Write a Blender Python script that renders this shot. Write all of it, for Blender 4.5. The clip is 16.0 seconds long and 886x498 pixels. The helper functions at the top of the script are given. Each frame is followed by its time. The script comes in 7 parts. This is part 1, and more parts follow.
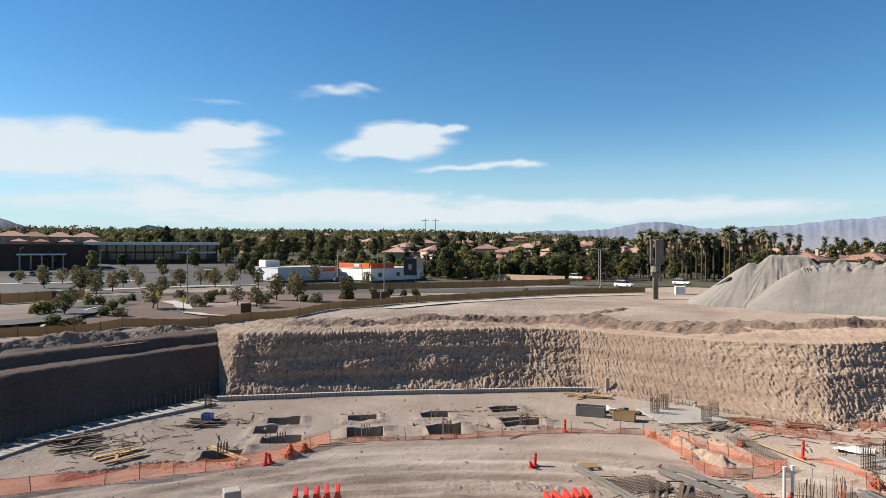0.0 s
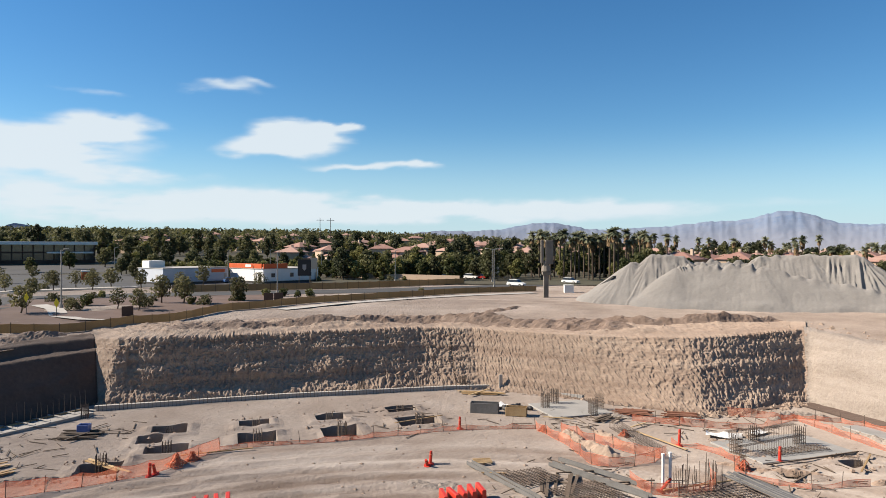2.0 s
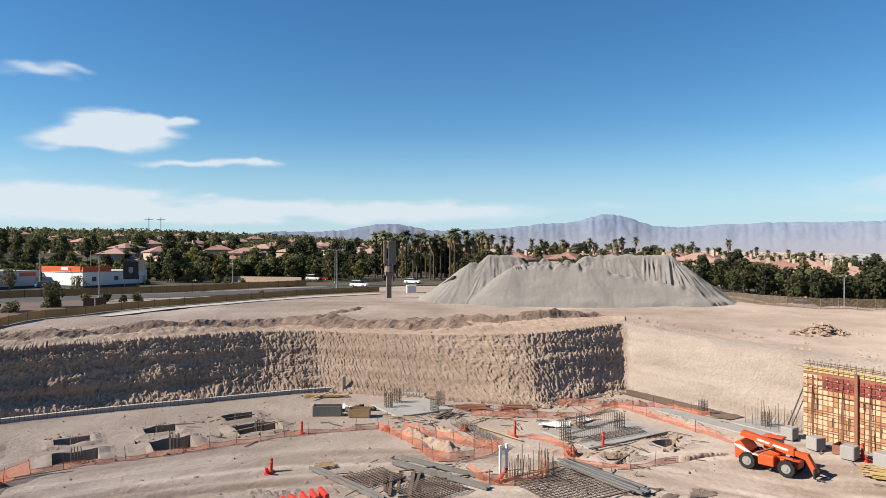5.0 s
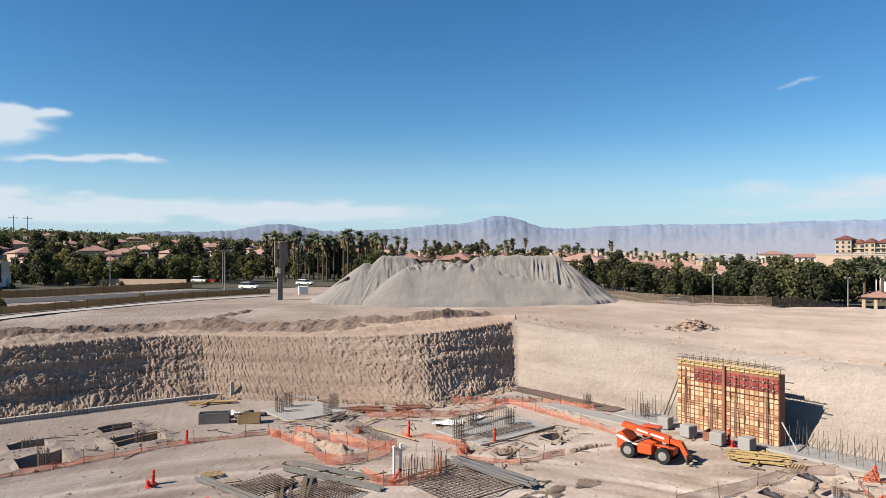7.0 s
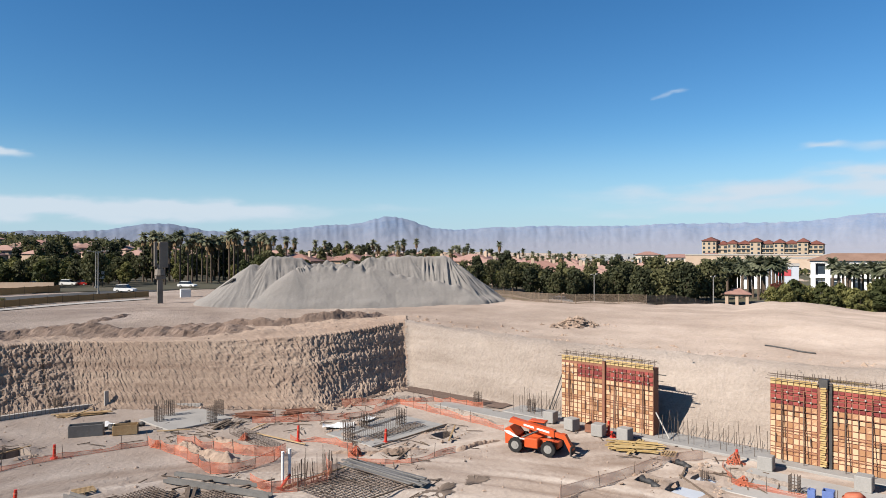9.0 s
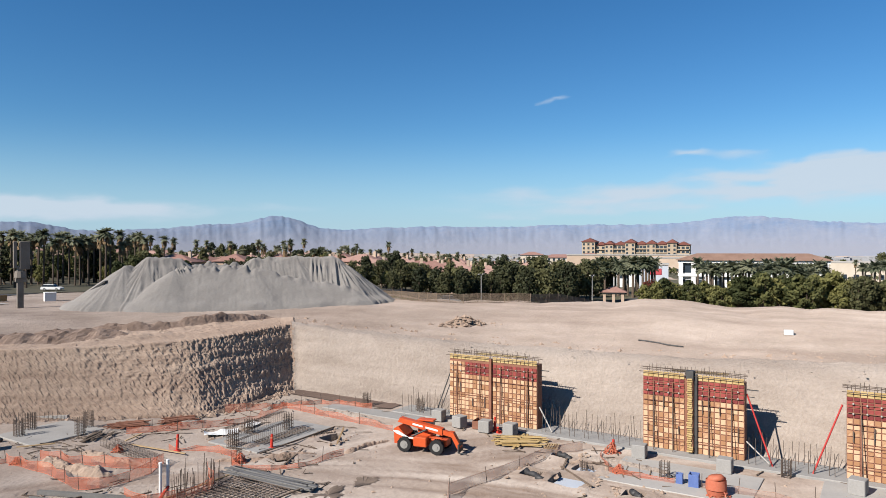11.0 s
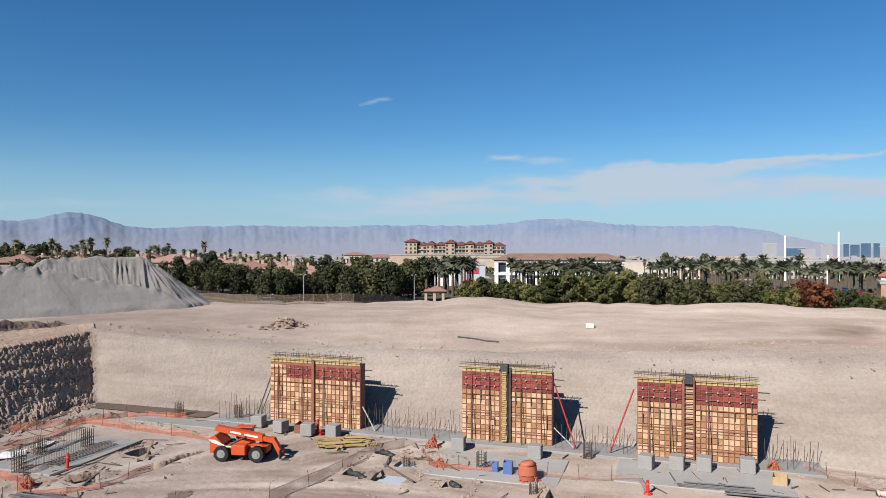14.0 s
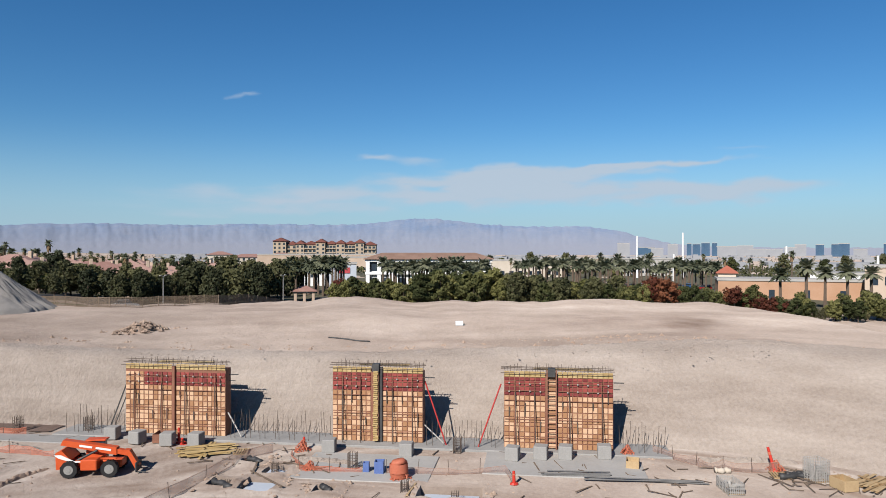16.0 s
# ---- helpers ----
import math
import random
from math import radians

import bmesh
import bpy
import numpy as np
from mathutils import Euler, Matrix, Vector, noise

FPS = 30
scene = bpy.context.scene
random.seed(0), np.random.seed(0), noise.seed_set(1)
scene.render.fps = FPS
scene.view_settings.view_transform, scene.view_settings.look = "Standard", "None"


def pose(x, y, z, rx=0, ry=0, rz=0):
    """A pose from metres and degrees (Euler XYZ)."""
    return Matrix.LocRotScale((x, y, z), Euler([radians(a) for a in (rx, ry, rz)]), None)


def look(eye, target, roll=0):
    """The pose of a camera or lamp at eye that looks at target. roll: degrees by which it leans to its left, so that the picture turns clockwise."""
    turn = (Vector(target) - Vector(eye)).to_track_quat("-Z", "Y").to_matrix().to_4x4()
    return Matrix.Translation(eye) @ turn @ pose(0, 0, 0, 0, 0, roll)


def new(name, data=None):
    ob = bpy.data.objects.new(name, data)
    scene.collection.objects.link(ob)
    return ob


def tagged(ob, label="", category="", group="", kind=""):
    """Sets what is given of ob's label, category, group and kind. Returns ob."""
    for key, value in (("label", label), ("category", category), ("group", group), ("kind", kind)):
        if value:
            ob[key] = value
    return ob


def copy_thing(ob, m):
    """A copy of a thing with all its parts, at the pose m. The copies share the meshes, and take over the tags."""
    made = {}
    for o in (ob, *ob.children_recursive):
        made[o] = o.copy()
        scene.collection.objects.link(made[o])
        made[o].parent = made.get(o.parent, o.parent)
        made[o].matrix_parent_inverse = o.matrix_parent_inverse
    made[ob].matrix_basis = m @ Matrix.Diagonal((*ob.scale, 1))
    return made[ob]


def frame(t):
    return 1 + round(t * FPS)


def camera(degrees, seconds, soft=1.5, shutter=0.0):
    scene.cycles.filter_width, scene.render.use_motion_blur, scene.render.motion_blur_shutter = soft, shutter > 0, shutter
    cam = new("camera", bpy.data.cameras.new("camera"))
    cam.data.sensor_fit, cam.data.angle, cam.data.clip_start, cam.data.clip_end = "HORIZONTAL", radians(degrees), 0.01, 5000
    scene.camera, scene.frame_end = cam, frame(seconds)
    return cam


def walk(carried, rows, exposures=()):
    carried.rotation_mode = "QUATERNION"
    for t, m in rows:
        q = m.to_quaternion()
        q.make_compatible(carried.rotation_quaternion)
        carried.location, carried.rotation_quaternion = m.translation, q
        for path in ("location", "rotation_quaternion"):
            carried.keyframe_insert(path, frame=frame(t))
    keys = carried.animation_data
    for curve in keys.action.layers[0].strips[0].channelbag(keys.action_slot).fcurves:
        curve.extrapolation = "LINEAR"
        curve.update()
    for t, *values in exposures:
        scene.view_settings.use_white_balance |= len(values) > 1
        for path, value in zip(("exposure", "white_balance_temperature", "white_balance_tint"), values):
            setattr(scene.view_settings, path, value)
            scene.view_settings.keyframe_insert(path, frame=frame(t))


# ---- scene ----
cam = camera(65.52, 16.0, soft=0.65)
HEIGHT = 18.0
ROWS = [
    (0.0, -8.57, -0.13, -0.02),
    (0.5, -10.72, -0.13, -0.03),
    (1.0, -12.89, -0.14, -0.04),
    (1.5, -15.06, -0.13, -0.04),
    (2.0, -17.22, -0.13, -0.04),
    (2.5, -19.39, -0.12, -0.03),
    (3.0, -21.55, -0.11, -0.03),
    (3.5, -23.74, -0.10, -0.02),
    (6.0, -34.57, -0.03, 0.04),
    (6.5, -36.79, -0.02, 0.04),
    (7.0, -39.05, -0.00, 0.05),
    (7.5, -41.29, 0.01, 0.05),
    (8.0, -43.55, 0.02, 0.06),
    (8.5, -45.80, 0.04, 0.06),
    (9.0, -48.08, 0.05, 0.05),
    (11.5, -59.61, 0.08, 0.02),
    (12.0, -61.95, 0.09, 0.01),
    (12.5, -64.32, 0.09, -0.00),
    (13.0, -66.76, 0.09, -0.01),
    (13.5, -69.28, 0.08, -0.02),
    (14.0, -71.90, 0.08, -0.03),
    (14.5, -74.56, 0.07, -0.03),
    (15.0, -77.26, 0.06, -0.03),
    (15.5, -79.95, 0.05, -0.03),
    (16.0, -82.58, 0.03, -0.02),
]
walk(cam, [(t, pose(0, 0, HEIGHT, 90 + pitch, roll, yaw)) for t, yaw, pitch, roll in ROWS],
     [(0.0, 1.27, 6950, 10), (7.0, 1.15, 6650, 10), (12.5, 0.87, 6250, 10), (16.0, 0.70, 6180, 10)])

# ---- world, sun ----
SUN_AZ, SUN_EL = -70.0, 35.0          # degrees clockwise from +y, and above the horizon
world = bpy.data.worlds.new("world")
scene.world = world
world.use_nodes = True
wn = world.node_tree.nodes
wn.clear()
sky = wn.new("ShaderNodeTexSky")
sky.sky_type = "NISHITA"
sky.sun_disc = False
sky.sun_elevation, sky.sun_rotation = radians(SUN_EL), radians(SUN_AZ)
sky.altitude, sky.air_density, sky.dust_density, sky.ozone_density = 700, 1.0, 0.0, 1.6
bg = wn.new("ShaderNodeBackground")
bg.inputs["Strength"].default_value = 0.0493
wo = wn.new("ShaderNodeOutputWorld")
hue = wn.new("ShaderNodeHueSaturation")
hue.inputs["Saturation"].default_value = 1.30
world.node_tree.links.new(sky.outputs[0], hue.inputs["Color"])
tint = wn.new("ShaderNodeMix")
tint.data_type, tint.blend_type = "RGBA", "MULTIPLY"
tint.inputs[0].default_value = 1.0
tint.inputs[7].default_value = (0.77, 1.0, 1.12, 1)
world.node_tree.links.new(hue.outputs[0], tint.inputs[6])
world.node_tree.links.new(tint.outputs[2], bg.inputs["Color"])
world.node_tree.links.new(bg.outputs[0], wo.inputs["Surface"])
sun = new("sun", bpy.data.lights.new("sun", "SUN"))
sun.data.energy, sun.data.angle, sun.data.color = 5.0, radians(0.5), (1.0, 0.92, 0.825)
sun_way = Vector((math.sin(radians(SUN_AZ)) * math.cos(radians(SUN_EL)), math.cos(radians(SUN_AZ)) * math.cos(radians(SUN_EL)), math.sin(radians(SUN_EL))))
sun.matrix_world = look(sun_way * 400, (0, 0, 0))


# ---- materials ----
def mat(name, c1, c2, scale=1.0, fine=12.0, rough=0.85, bump=0.3, depth=0.02, metal=0.0, rand=0.0, c3=None, stretch=(1, 1, 1), spec=0.3, thin=0.0):
    """A surface whose colour wanders between c1 and c2 at a broad and a fine scale, with fine relief."""
    m = bpy.data.materials.new(name)
    m.use_nodes = True
    n, l = m.node_tree.nodes, m.node_tree.links
    b = n["Principled BSDF"]
    b.inputs["Metallic"].default_value = metal
    b.inputs["Specular IOR Level"].default_value = spec
    if rough > 0.9:
        b.inputs["Diffuse Roughness"].default_value = 0.7
    tc, mp = n.new("ShaderNodeTexCoord"), n.new("ShaderNodeMapping")
    mp.inputs["Scale"].default_value = stretch
    l.new(tc.outputs["Object"], mp.inputs["Vector"])
    big, small = n.new("ShaderNodeTexNoise"), n.new("ShaderNodeTexNoise")
    big.inputs["Scale"].default_value, big.inputs["Detail"].default_value, big.inputs["Roughness"].default_value = scale, 5, 0.6
    small.inputs["Scale"].default_value, small.inputs["Detail"].default_value, small.inputs["Roughness"].default_value = fine, 7, 0.72
    l.new(mp.outputs[0], big.inputs["Vector"])
    l.new(tc.outputs["Object"], small.inputs["Vector"])
    mix = n.new("ShaderNodeMix")
    mix.data_type = "FLOAT"
    mix.inputs[0].default_value = 0.45
    l.new(big.outputs["Fac"], mix.inputs[2])
    l.new(small.outputs["Fac"], mix.inputs[3])
    fac = mix.outputs[0]
    if rand:
        oi, ma = n.new("ShaderNodeObjectInfo"), n.new("ShaderNodeMath")
        ma.operation = "MULTIPLY_ADD"
        ma.inputs[1].default_value = rand
        l.new(oi.outputs["Random"], ma.inputs[0])
        sub = n.new("ShaderNodeMath")
        sub.operation = "ADD"
        sub.inputs[1].default_value = -rand / 2
        l.new(fac, sub.inputs[0])
        l.new(sub.outputs[0], ma.inputs[2])
        fac = ma.outputs[0]
    ramp = n.new("ShaderNodeValToRGB")
    e = ramp.color_ramp.elements
    e[0].position, e[0].color = 0.34, (*c1, 1)
    e[1].position, e[1].color = 0.66, (*c2, 1)
    if c3:
        k = e.new(0.74)
        k.color = (*c3, 1)
    l.new(fac, ramp.inputs[0])
    l.new(ramp.outputs[0], b.inputs["Base Color"])
    rr = n.new("ShaderNodeMapRange")
    rr.inputs["To Min"].default_value, rr.inputs["To Max"].default_value = max(0.02, rough - 0.1), min(1, rough + 0.1)
    l.new(small.outputs["Fac"], rr.inputs["Value"])
    l.new(rr.outputs[0], b.inputs["Roughness"])
    if bump:
        bp = n.new("ShaderNodeBump")
        bp.inputs["Strength"].default_value, bp.inputs["Distance"].default_value = bump, depth
        l.new(small.outputs["Fac"], bp.inputs["Height"])
        l.new(bp.outputs[0], b.inputs["Normal"])
    if thin:
        # cloth and leaves let some light through
        tl, ms = n.new("ShaderNodeBsdfTranslucent"), n.new("ShaderNodeMixShader")
        ms.inputs[0].default_value = thin
        l.new(ramp.outputs[0], tl.inputs["Color"])
        l.new(b.outputs[0], ms.inputs[1])
        l.new(tl.outputs[0], ms.inputs[2])
        l.new(ms.outputs[0], n["Material Output"].inputs["Surface"])
    return m


DIRT = mat("dirt", (0.213, 0.171, 0.141), (0.326, 0.271, 0.233), 0.09, 1.8, 0.97, 1.0, 0.22)
FLOOR = mat("floor_dirt", (0.21, 0.171, 0.143), (0.338, 0.293, 0.251), 0.10, 2.6, 0.97, 0.85, 0.12)
CUT = mat("cut_earth", (0.191, 0.129, 0.094), (0.365, 0.283, 0.217), 0.8, 2.6, 0.97, 0.9, 0.1, stretch=(0.07, 0.07, 1.1), c3=(0.426, 0.361, 0.298))
SANDY = mat("sandy_earth", (0.21, 0.17, 0.139), (0.35, 0.3, 0.256), 0.5, 3.0, 0.97, 1.0, 0.26, stretch=(0.16, 0.16, 1.0))
GRAVEL = mat("gravel", (0.174, 0.16, 0.146), (0.231, 0.215, 0.196), 0.25, 4.0, 0.97, 0.9, 0.08)
CONC = mat("concrete", (0.193, 0.186, 0.174), (0.27, 0.26, 0.244), 0.5, 8.0, 0.85, 0.3, 0.01)
ASPHALT = mat("asphalt", (0.0322, 0.0322, 0.0334), (0.0547, 0.054, 0.0527), 0.08, 3.0, 0.85, 0.3, 0.01)
PALE = mat("pale_concrete", (0.258, 0.244, 0.224), (0.334, 0.318, 0.293), 0.3, 4.0, 0.85, 0.2, 0.01)
REDSOIL = mat("landscape_gravel", (0.11, 0.0676, 0.0515), (0.167, 0.112, 0.0865), 0.2, 4.0, 0.95, 0.4, 0.02)
PLYTAN = mat("form_plywood", (0.27, 0.14, 0.068), (0.455, 0.295, 0.18), 0.9, 6.0, 0.7, 0.2, 0.005, rand=1.0)
FORMRED = mat("red_form_face", (0.125, 0.02, 0.02), (0.225, 0.045, 0.037), 0.8, 6.0, 0.7, 0.2, 0.005, rand=0.8)
WALER = mat("rusty_form_steel", (0.135, 0.058, 0.036), (0.215, 0.098, 0.06), 1.2, 9.0, 0.75, 0.2, 0.004)
TIMBER = mat("timber", (0.231, 0.148, 0.0707), (0.36, 0.258, 0.141), 0.8, 7.0, 0.8, 0.2, 0.005, rand=0.4)
YELLOWTIMBER = mat("yellow_timber", (0.296, 0.2, 0.0769), (0.386, 0.284, 0.136), 0.8, 7.0, 0.75, 0.2, 0.005, rand=0.3)
REBAR = mat("rebar", (0.06, 0.048, 0.04), (0.125, 0.092, 0.072), 0.8, 9.0, 0.75, 0.2, 0.003, metal=0.2)
DARKSTEEL = mat("dark_steel", (0.0322, 0.0322, 0.0334), (0.0769, 0.074, 0.0707), 0.8, 9.0, 0.6, 0.2, 0.003, metal=0.4)
# brown earth darkened to hold the shade of the west side and trench
SHADEDEARTH = mat("shaded_brown_earth", (0.0651, 0.0429, 0.0332), (0.111, 0.0769, 0.0606), 0.15, 2.4, 0.97, 0.8, 0.09)
BARK = mat("bark", (0.0643, 0.0451, 0.0322), (0.129, 0.0966, 0.0707), 1.0, 9.0, 0.95, 0.6, 0.03)
STUCCO = mat("stucco", (0.322, 0.238, 0.174), (0.398, 0.315, 0.244), 0.2, 5.0, 0.9, 0.2, 0.01, rand=0.3)
CREAM = mat("cream_stucco", (0.36, 0.309, 0.248), (0.438, 0.386, 0.315), 0.2, 5.0, 0.9, 0.2, 0.01)
WHITE = mat("white_paint", (0.532, 0.532, 0.518), (0.606, 0.606, 0.592), 0.4, 6.0, 0.55, 0.1, 0.004)
ROOFTILE = mat("clay_roof_tile", (0.212, 0.116, 0.0931), (0.303, 0.19, 0.155), 0.5, 4.0, 0.85, 0.5, 0.05, rand=0.4)
BROWNWALL = mat("brown_block_wall", (0.0483, 0.0289, 0.0225), (0.074, 0.0483, 0.0386), 0.2, 3.0, 0.9, 0.3, 0.02)
GLASS = mat("dark_glazing", (0.0129, 0.0193, 0.0289), (0.0322, 0.0451, 0.0579), 0.4, 3.0, 0.12, 0, spec=0.6)
FENCE = mat("tan_fence_cloth", (0.231, 0.174, 0.1), (0.303, 0.238, 0.148), 0.15, 6.0, 0.9, 0.3, 0.02, thin=0.5)
# bluish rock with the haze of distance mixed into its colour
HAZEROCK = mat("far_hazy_rock", (0.095, 0.14, 0.22), (0.165, 0.188, 0.24), 0.006, 0.03, 1.0, 0.35, 8.0)
ORANGE = mat("orange_paint", (0.398, 0.0643, 0.0161), (0.476, 0.0966, 0.0258), 0.8, 6.0, 0.5, 0.1, 0.004)
LEAF = {
    "pine": mat("dark_leaf", (0.027, 0.033, 0.015), (0.102, 0.1, 0.042), 0.5, 3.0, 0.8, 0.3, 0.1, rand=0.5, thin=0.35),
    "broad": mat("green_leaf", (0.045, 0.053, 0.017), (0.158, 0.152, 0.05), 0.5, 3.0, 0.8, 0.3, 0.1, rand=0.6, thin=0.35),
    "olive": mat("olive_leaf", (0.0713, 0.0679, 0.0313), (0.135, 0.124, 0.0574), 0.5, 3.0, 0.8, 0.3, 0.1, rand=0.5, thin=0.35),
    "red": mat("autumn_leaf", (0.0835, 0.0225, 0.0129), (0.174, 0.0643, 0.0289), 0.5, 3.0, 0.8, 0.3, 0.1, rand=0.5, thin=0.35),
    "palm": mat("palm_frond", (0.085, 0.098, 0.058), (0.2, 0.205, 0.13), 0.5, 3.0, 0.8, 0.2, 0.05, rand=0.4, thin=0.4),
    "skirt": mat("dry_frond", (0.103, 0.0643, 0.0322), (0.18, 0.122, 0.0643), 0.5, 3.0, 0.9, 0.2, 0.05),
}


# ---- mesh helpers ----
class Geo:
    """Gathers corners and faces of one mesh."""

    def __init__(self):
        self.v, self.f = [], []

    def add(self, verts, faces):
        k = len(self.v)
        self.v.extend(tuple(p) for p in verts)
        self.f.extend(tuple(k + i for i in q) for q in faces)
        return self

    def box(self, c, s, rz=0.0, bevel=0.0, tilt=None):
        hx, hy, hz = s[0] / 2, s[1] / 2, s[2] / 2
        m = tilt if tilt is not None else Matrix.Rotation(rz, 3, "Z")
        b = min(bevel, hx * 0.8, hy * 0.8, hz * 0.8)
        if b <= 0:
            p = [(x, y, z) for z in (-hz, hz) for x, y in ((-hx, -hy), (hx, -hy), (hx, hy), (-hx, hy))]
            q = [(3, 2, 1, 0), (4, 5, 6, 7), (0, 1, 5, 4), (1, 2, 6, 5), (2, 3, 7, 6), (3, 0, 4, 7)]
        else:
            def ring(i, z):
                return [(-hx + i, -hy, z), (hx - i, -hy, z), (hx, -hy + i, z), (hx, hy - i, z), (hx - i, hy, z), (-hx + i, hy, z), (-hx, hy - i, z), (-hx, -hy + i, z)]

            def small(z):
                return [(x * (hx - b) / hx, y * (hy - b) / hy, z) for x, y, _ in ring(b, z)]
            p = small(-hz) + ring(b, -hz + b) + ring(b, hz - b) + small(hz)
            q = [tuple(range(7, -1, -1)), tuple(range(24, 32))]
            for r in range(3):
                q += [(8 * r + i, 8 * r + (i + 1) % 8, 8 * r + 8 + (i + 1) % 8, 8 * r + 8 + i) for i in range(8)]
        cc = Vector(c)
        return self.add([m @ Vector(a) + cc for a in p], q)

    def rod(self, a, b, r, n=6, r2=None, caps=True):
        a, b = Vector(a), Vector(b)
        d = (b - a).normalized()
        side = d.cross(Vector((0, 0, 1)) if abs(d.z) < 0.9 else Vector((1, 0, 0))).normalized()
        up = side.cross(d)
        r2 = r if r2 is None else r2
        p = []
        for c, q in ((a, r), (b, r2)):
            p += [c + (side * math.cos(2 * math.pi * i / n) + up * math.sin(2 * math.pi * i / n)) * q for i in range(n)]
        f = [(i, (i + 1) % n, n + (i + 1) % n, n + i) for i in range(n)]
        if caps:
            f += [tuple(range(n - 1, -1, -1)), tuple(range(n, 2 * n))]
        return self.add(p, f)

    def tube(self, points, radii, n=9):
        """A closed skin round a line of points."""
        k = len(self.v)
        for i, (c, r) in enumerate(zip(points, radii)):
            d = (Vector(points[min(i + 1, len(points) - 1)]) - Vector(points[max(i - 1, 0)])).normalized()
            side = d.cross(Vector((0, 0, 1))).normalized()
            up = side.cross(d)
            self.v.extend(tuple(Vector(c) + (side * math.cos(2 * math.pi * j / n) + up * math.sin(2 * math.pi * j / n)) * r) for j in range(n))
        m = len(points)
        self.f.extend((k + i * n + j, k + i * n + (j + 1) % n, k + (i + 1) * n + (j + 1) % n, k + (i + 1) * n + j) for i in range(m - 1) for j in range(n))
        self.f.extend((tuple(range(k + n - 1, k - 1, -1)), tuple(range(k + (m - 1) * n, k + m * n))))
        return self

    def bar(self, a, b, w, h):
        """A rectangular stick from a to b, w wide and h high."""
        a, b = Vector(a), Vector(b)
        d = (b - a).normalized()
        side = d.cross(Vector((0, 0, 1)) if abs(d.z) < 0.95 else Vector((0, 1, 0))).normalized()
        up = side.cross(d)
        p = [c + side * x * w / 2 + up * y * h / 2 for c in (a, b) for x, y in ((-1, -1), (1, -1), (1, 1), (-1, 1))]
        return self.add(p, [(3, 2, 1, 0), (4, 5, 6, 7), (0, 1, 5, 4), (1, 2, 6, 5), (2, 3, 7, 6), (3, 0, 4, 7)])

    def prism(self, outline, axis, lo, hi):
        """An outline in two axes, drawn out along the third."""
        def at(p, q):
            return {"x": (q, *p), "y": (p[0], q, p[1]), "z": (*p, q)}[axis]
        n = len(outline)
        p = [at(a, lo) for a in outline] + [at(a, hi) for a in outline]
        return self.add(p, [tuple(range(n - 1, -1, -1)), tuple(range(n, 2 * n))] + [(i, (i + 1) % n, n + (i + 1) % n, n + i) for i in range(n)])

    def mesh(self, name, material, smooth=False):
        me = bpy.data.meshes.new(name)
        me.from_pydata(self.v, [], self.f)
        me.materials.append(material) if material else None
        if smooth:
            me.polygons.foreach_set("use_smooth", [True] * len(me.polygons))
        me.update()
        return me


def part(name, geo, material, parent=None, label="", smooth=False, at=None):
    """One mesh object under its thing; at: its pose there."""
    me = geo if isinstance(geo, bpy.types.Mesh) else geo.mesh(name, material, smooth)
    ob = new(name, me)
    ob.parent = parent
    if at is not None:
        ob.matrix_basis = at
    if label:
        tagged(ob, label)
    return ob


def thing(name, m, label, category, group="", kind=""):
    ob = new(name)
    ob.empty_display_size = 0.3
    ob.matrix_basis = m
    return tagged(ob, label, category, group, kind)


def sheet(name, X, Y, Z, material, smooth=True, keep=None):
    """A mesh from three arrays of one shape."""
    r, c = X.shape
    me = bpy.data.meshes.new(name)
    idx = np.arange(r * c).reshape(r, c)
    quads = np.stack([idx[:-1, :-1], idx[:-1, 1:], idx[1:, 1:], idx[1:, :-1]], -1).reshape(-1, 4)
    if keep is not None:
        quads = quads[keep.reshape(-1)]
    n = len(quads)
    me.vertices.add(r * c)
    me.vertices.foreach_set("co", np.stack([X, Y, Z], -1).astype(np.float32).ravel())
    me.loops.add(4 * n)
    me.loops.foreach_set("vertex_index", quads.astype(np.int32).ravel())
    me.polygons.add(n)
    me.polygons.foreach_set("loop_start", np.arange(0, 4 * n, 4, dtype=np.int32))
    me.polygons.foreach_set("use_smooth", np.full(n, smooth))
    me.update(calc_edges=True)
    me.validate()
    me.materials.append(material) if material else None
    return new(name, me)


def vnoise(x, y, seed=0):
    """Smooth value noise, -1 to 1, on arrays."""
    xi, yi = np.floor(x).astype(np.int64), np.floor(y).astype(np.int64)
    fx, fy = x - xi, y - yi
    fx, fy = fx * fx * (3 - 2 * fx), fy * fy * (3 - 2 * fy)

    def h(a, b):
        k = (a * 374761393 + b * 668265263 + seed * 974634777) & 0xFFFFFFFF
        k = ((k ^ (k >> 13)) * 1274126177) & 0xFFFFFFFF
        return ((k ^ (k >> 16)) & 0xFFFF) / 32767.5 - 1
    return (h(xi, yi) * (1 - fx) + h(xi + 1, yi) * fx) * (1 - fy) + (h(xi, yi + 1) * (1 - fx) + h(xi + 1, yi + 1) * fx) * fy


def fbm(x, y, seed=0, octaves=4):
    return sum(vnoise(x * 2 ** k, y * 2 ** k, seed + k) / 2 ** k for k in range(octaves)) / 1.6


def step(a, b, x):
    k = np.clip((x - a) / (b - a), 0, 1)
    return k * k * (3 - 2 * k)


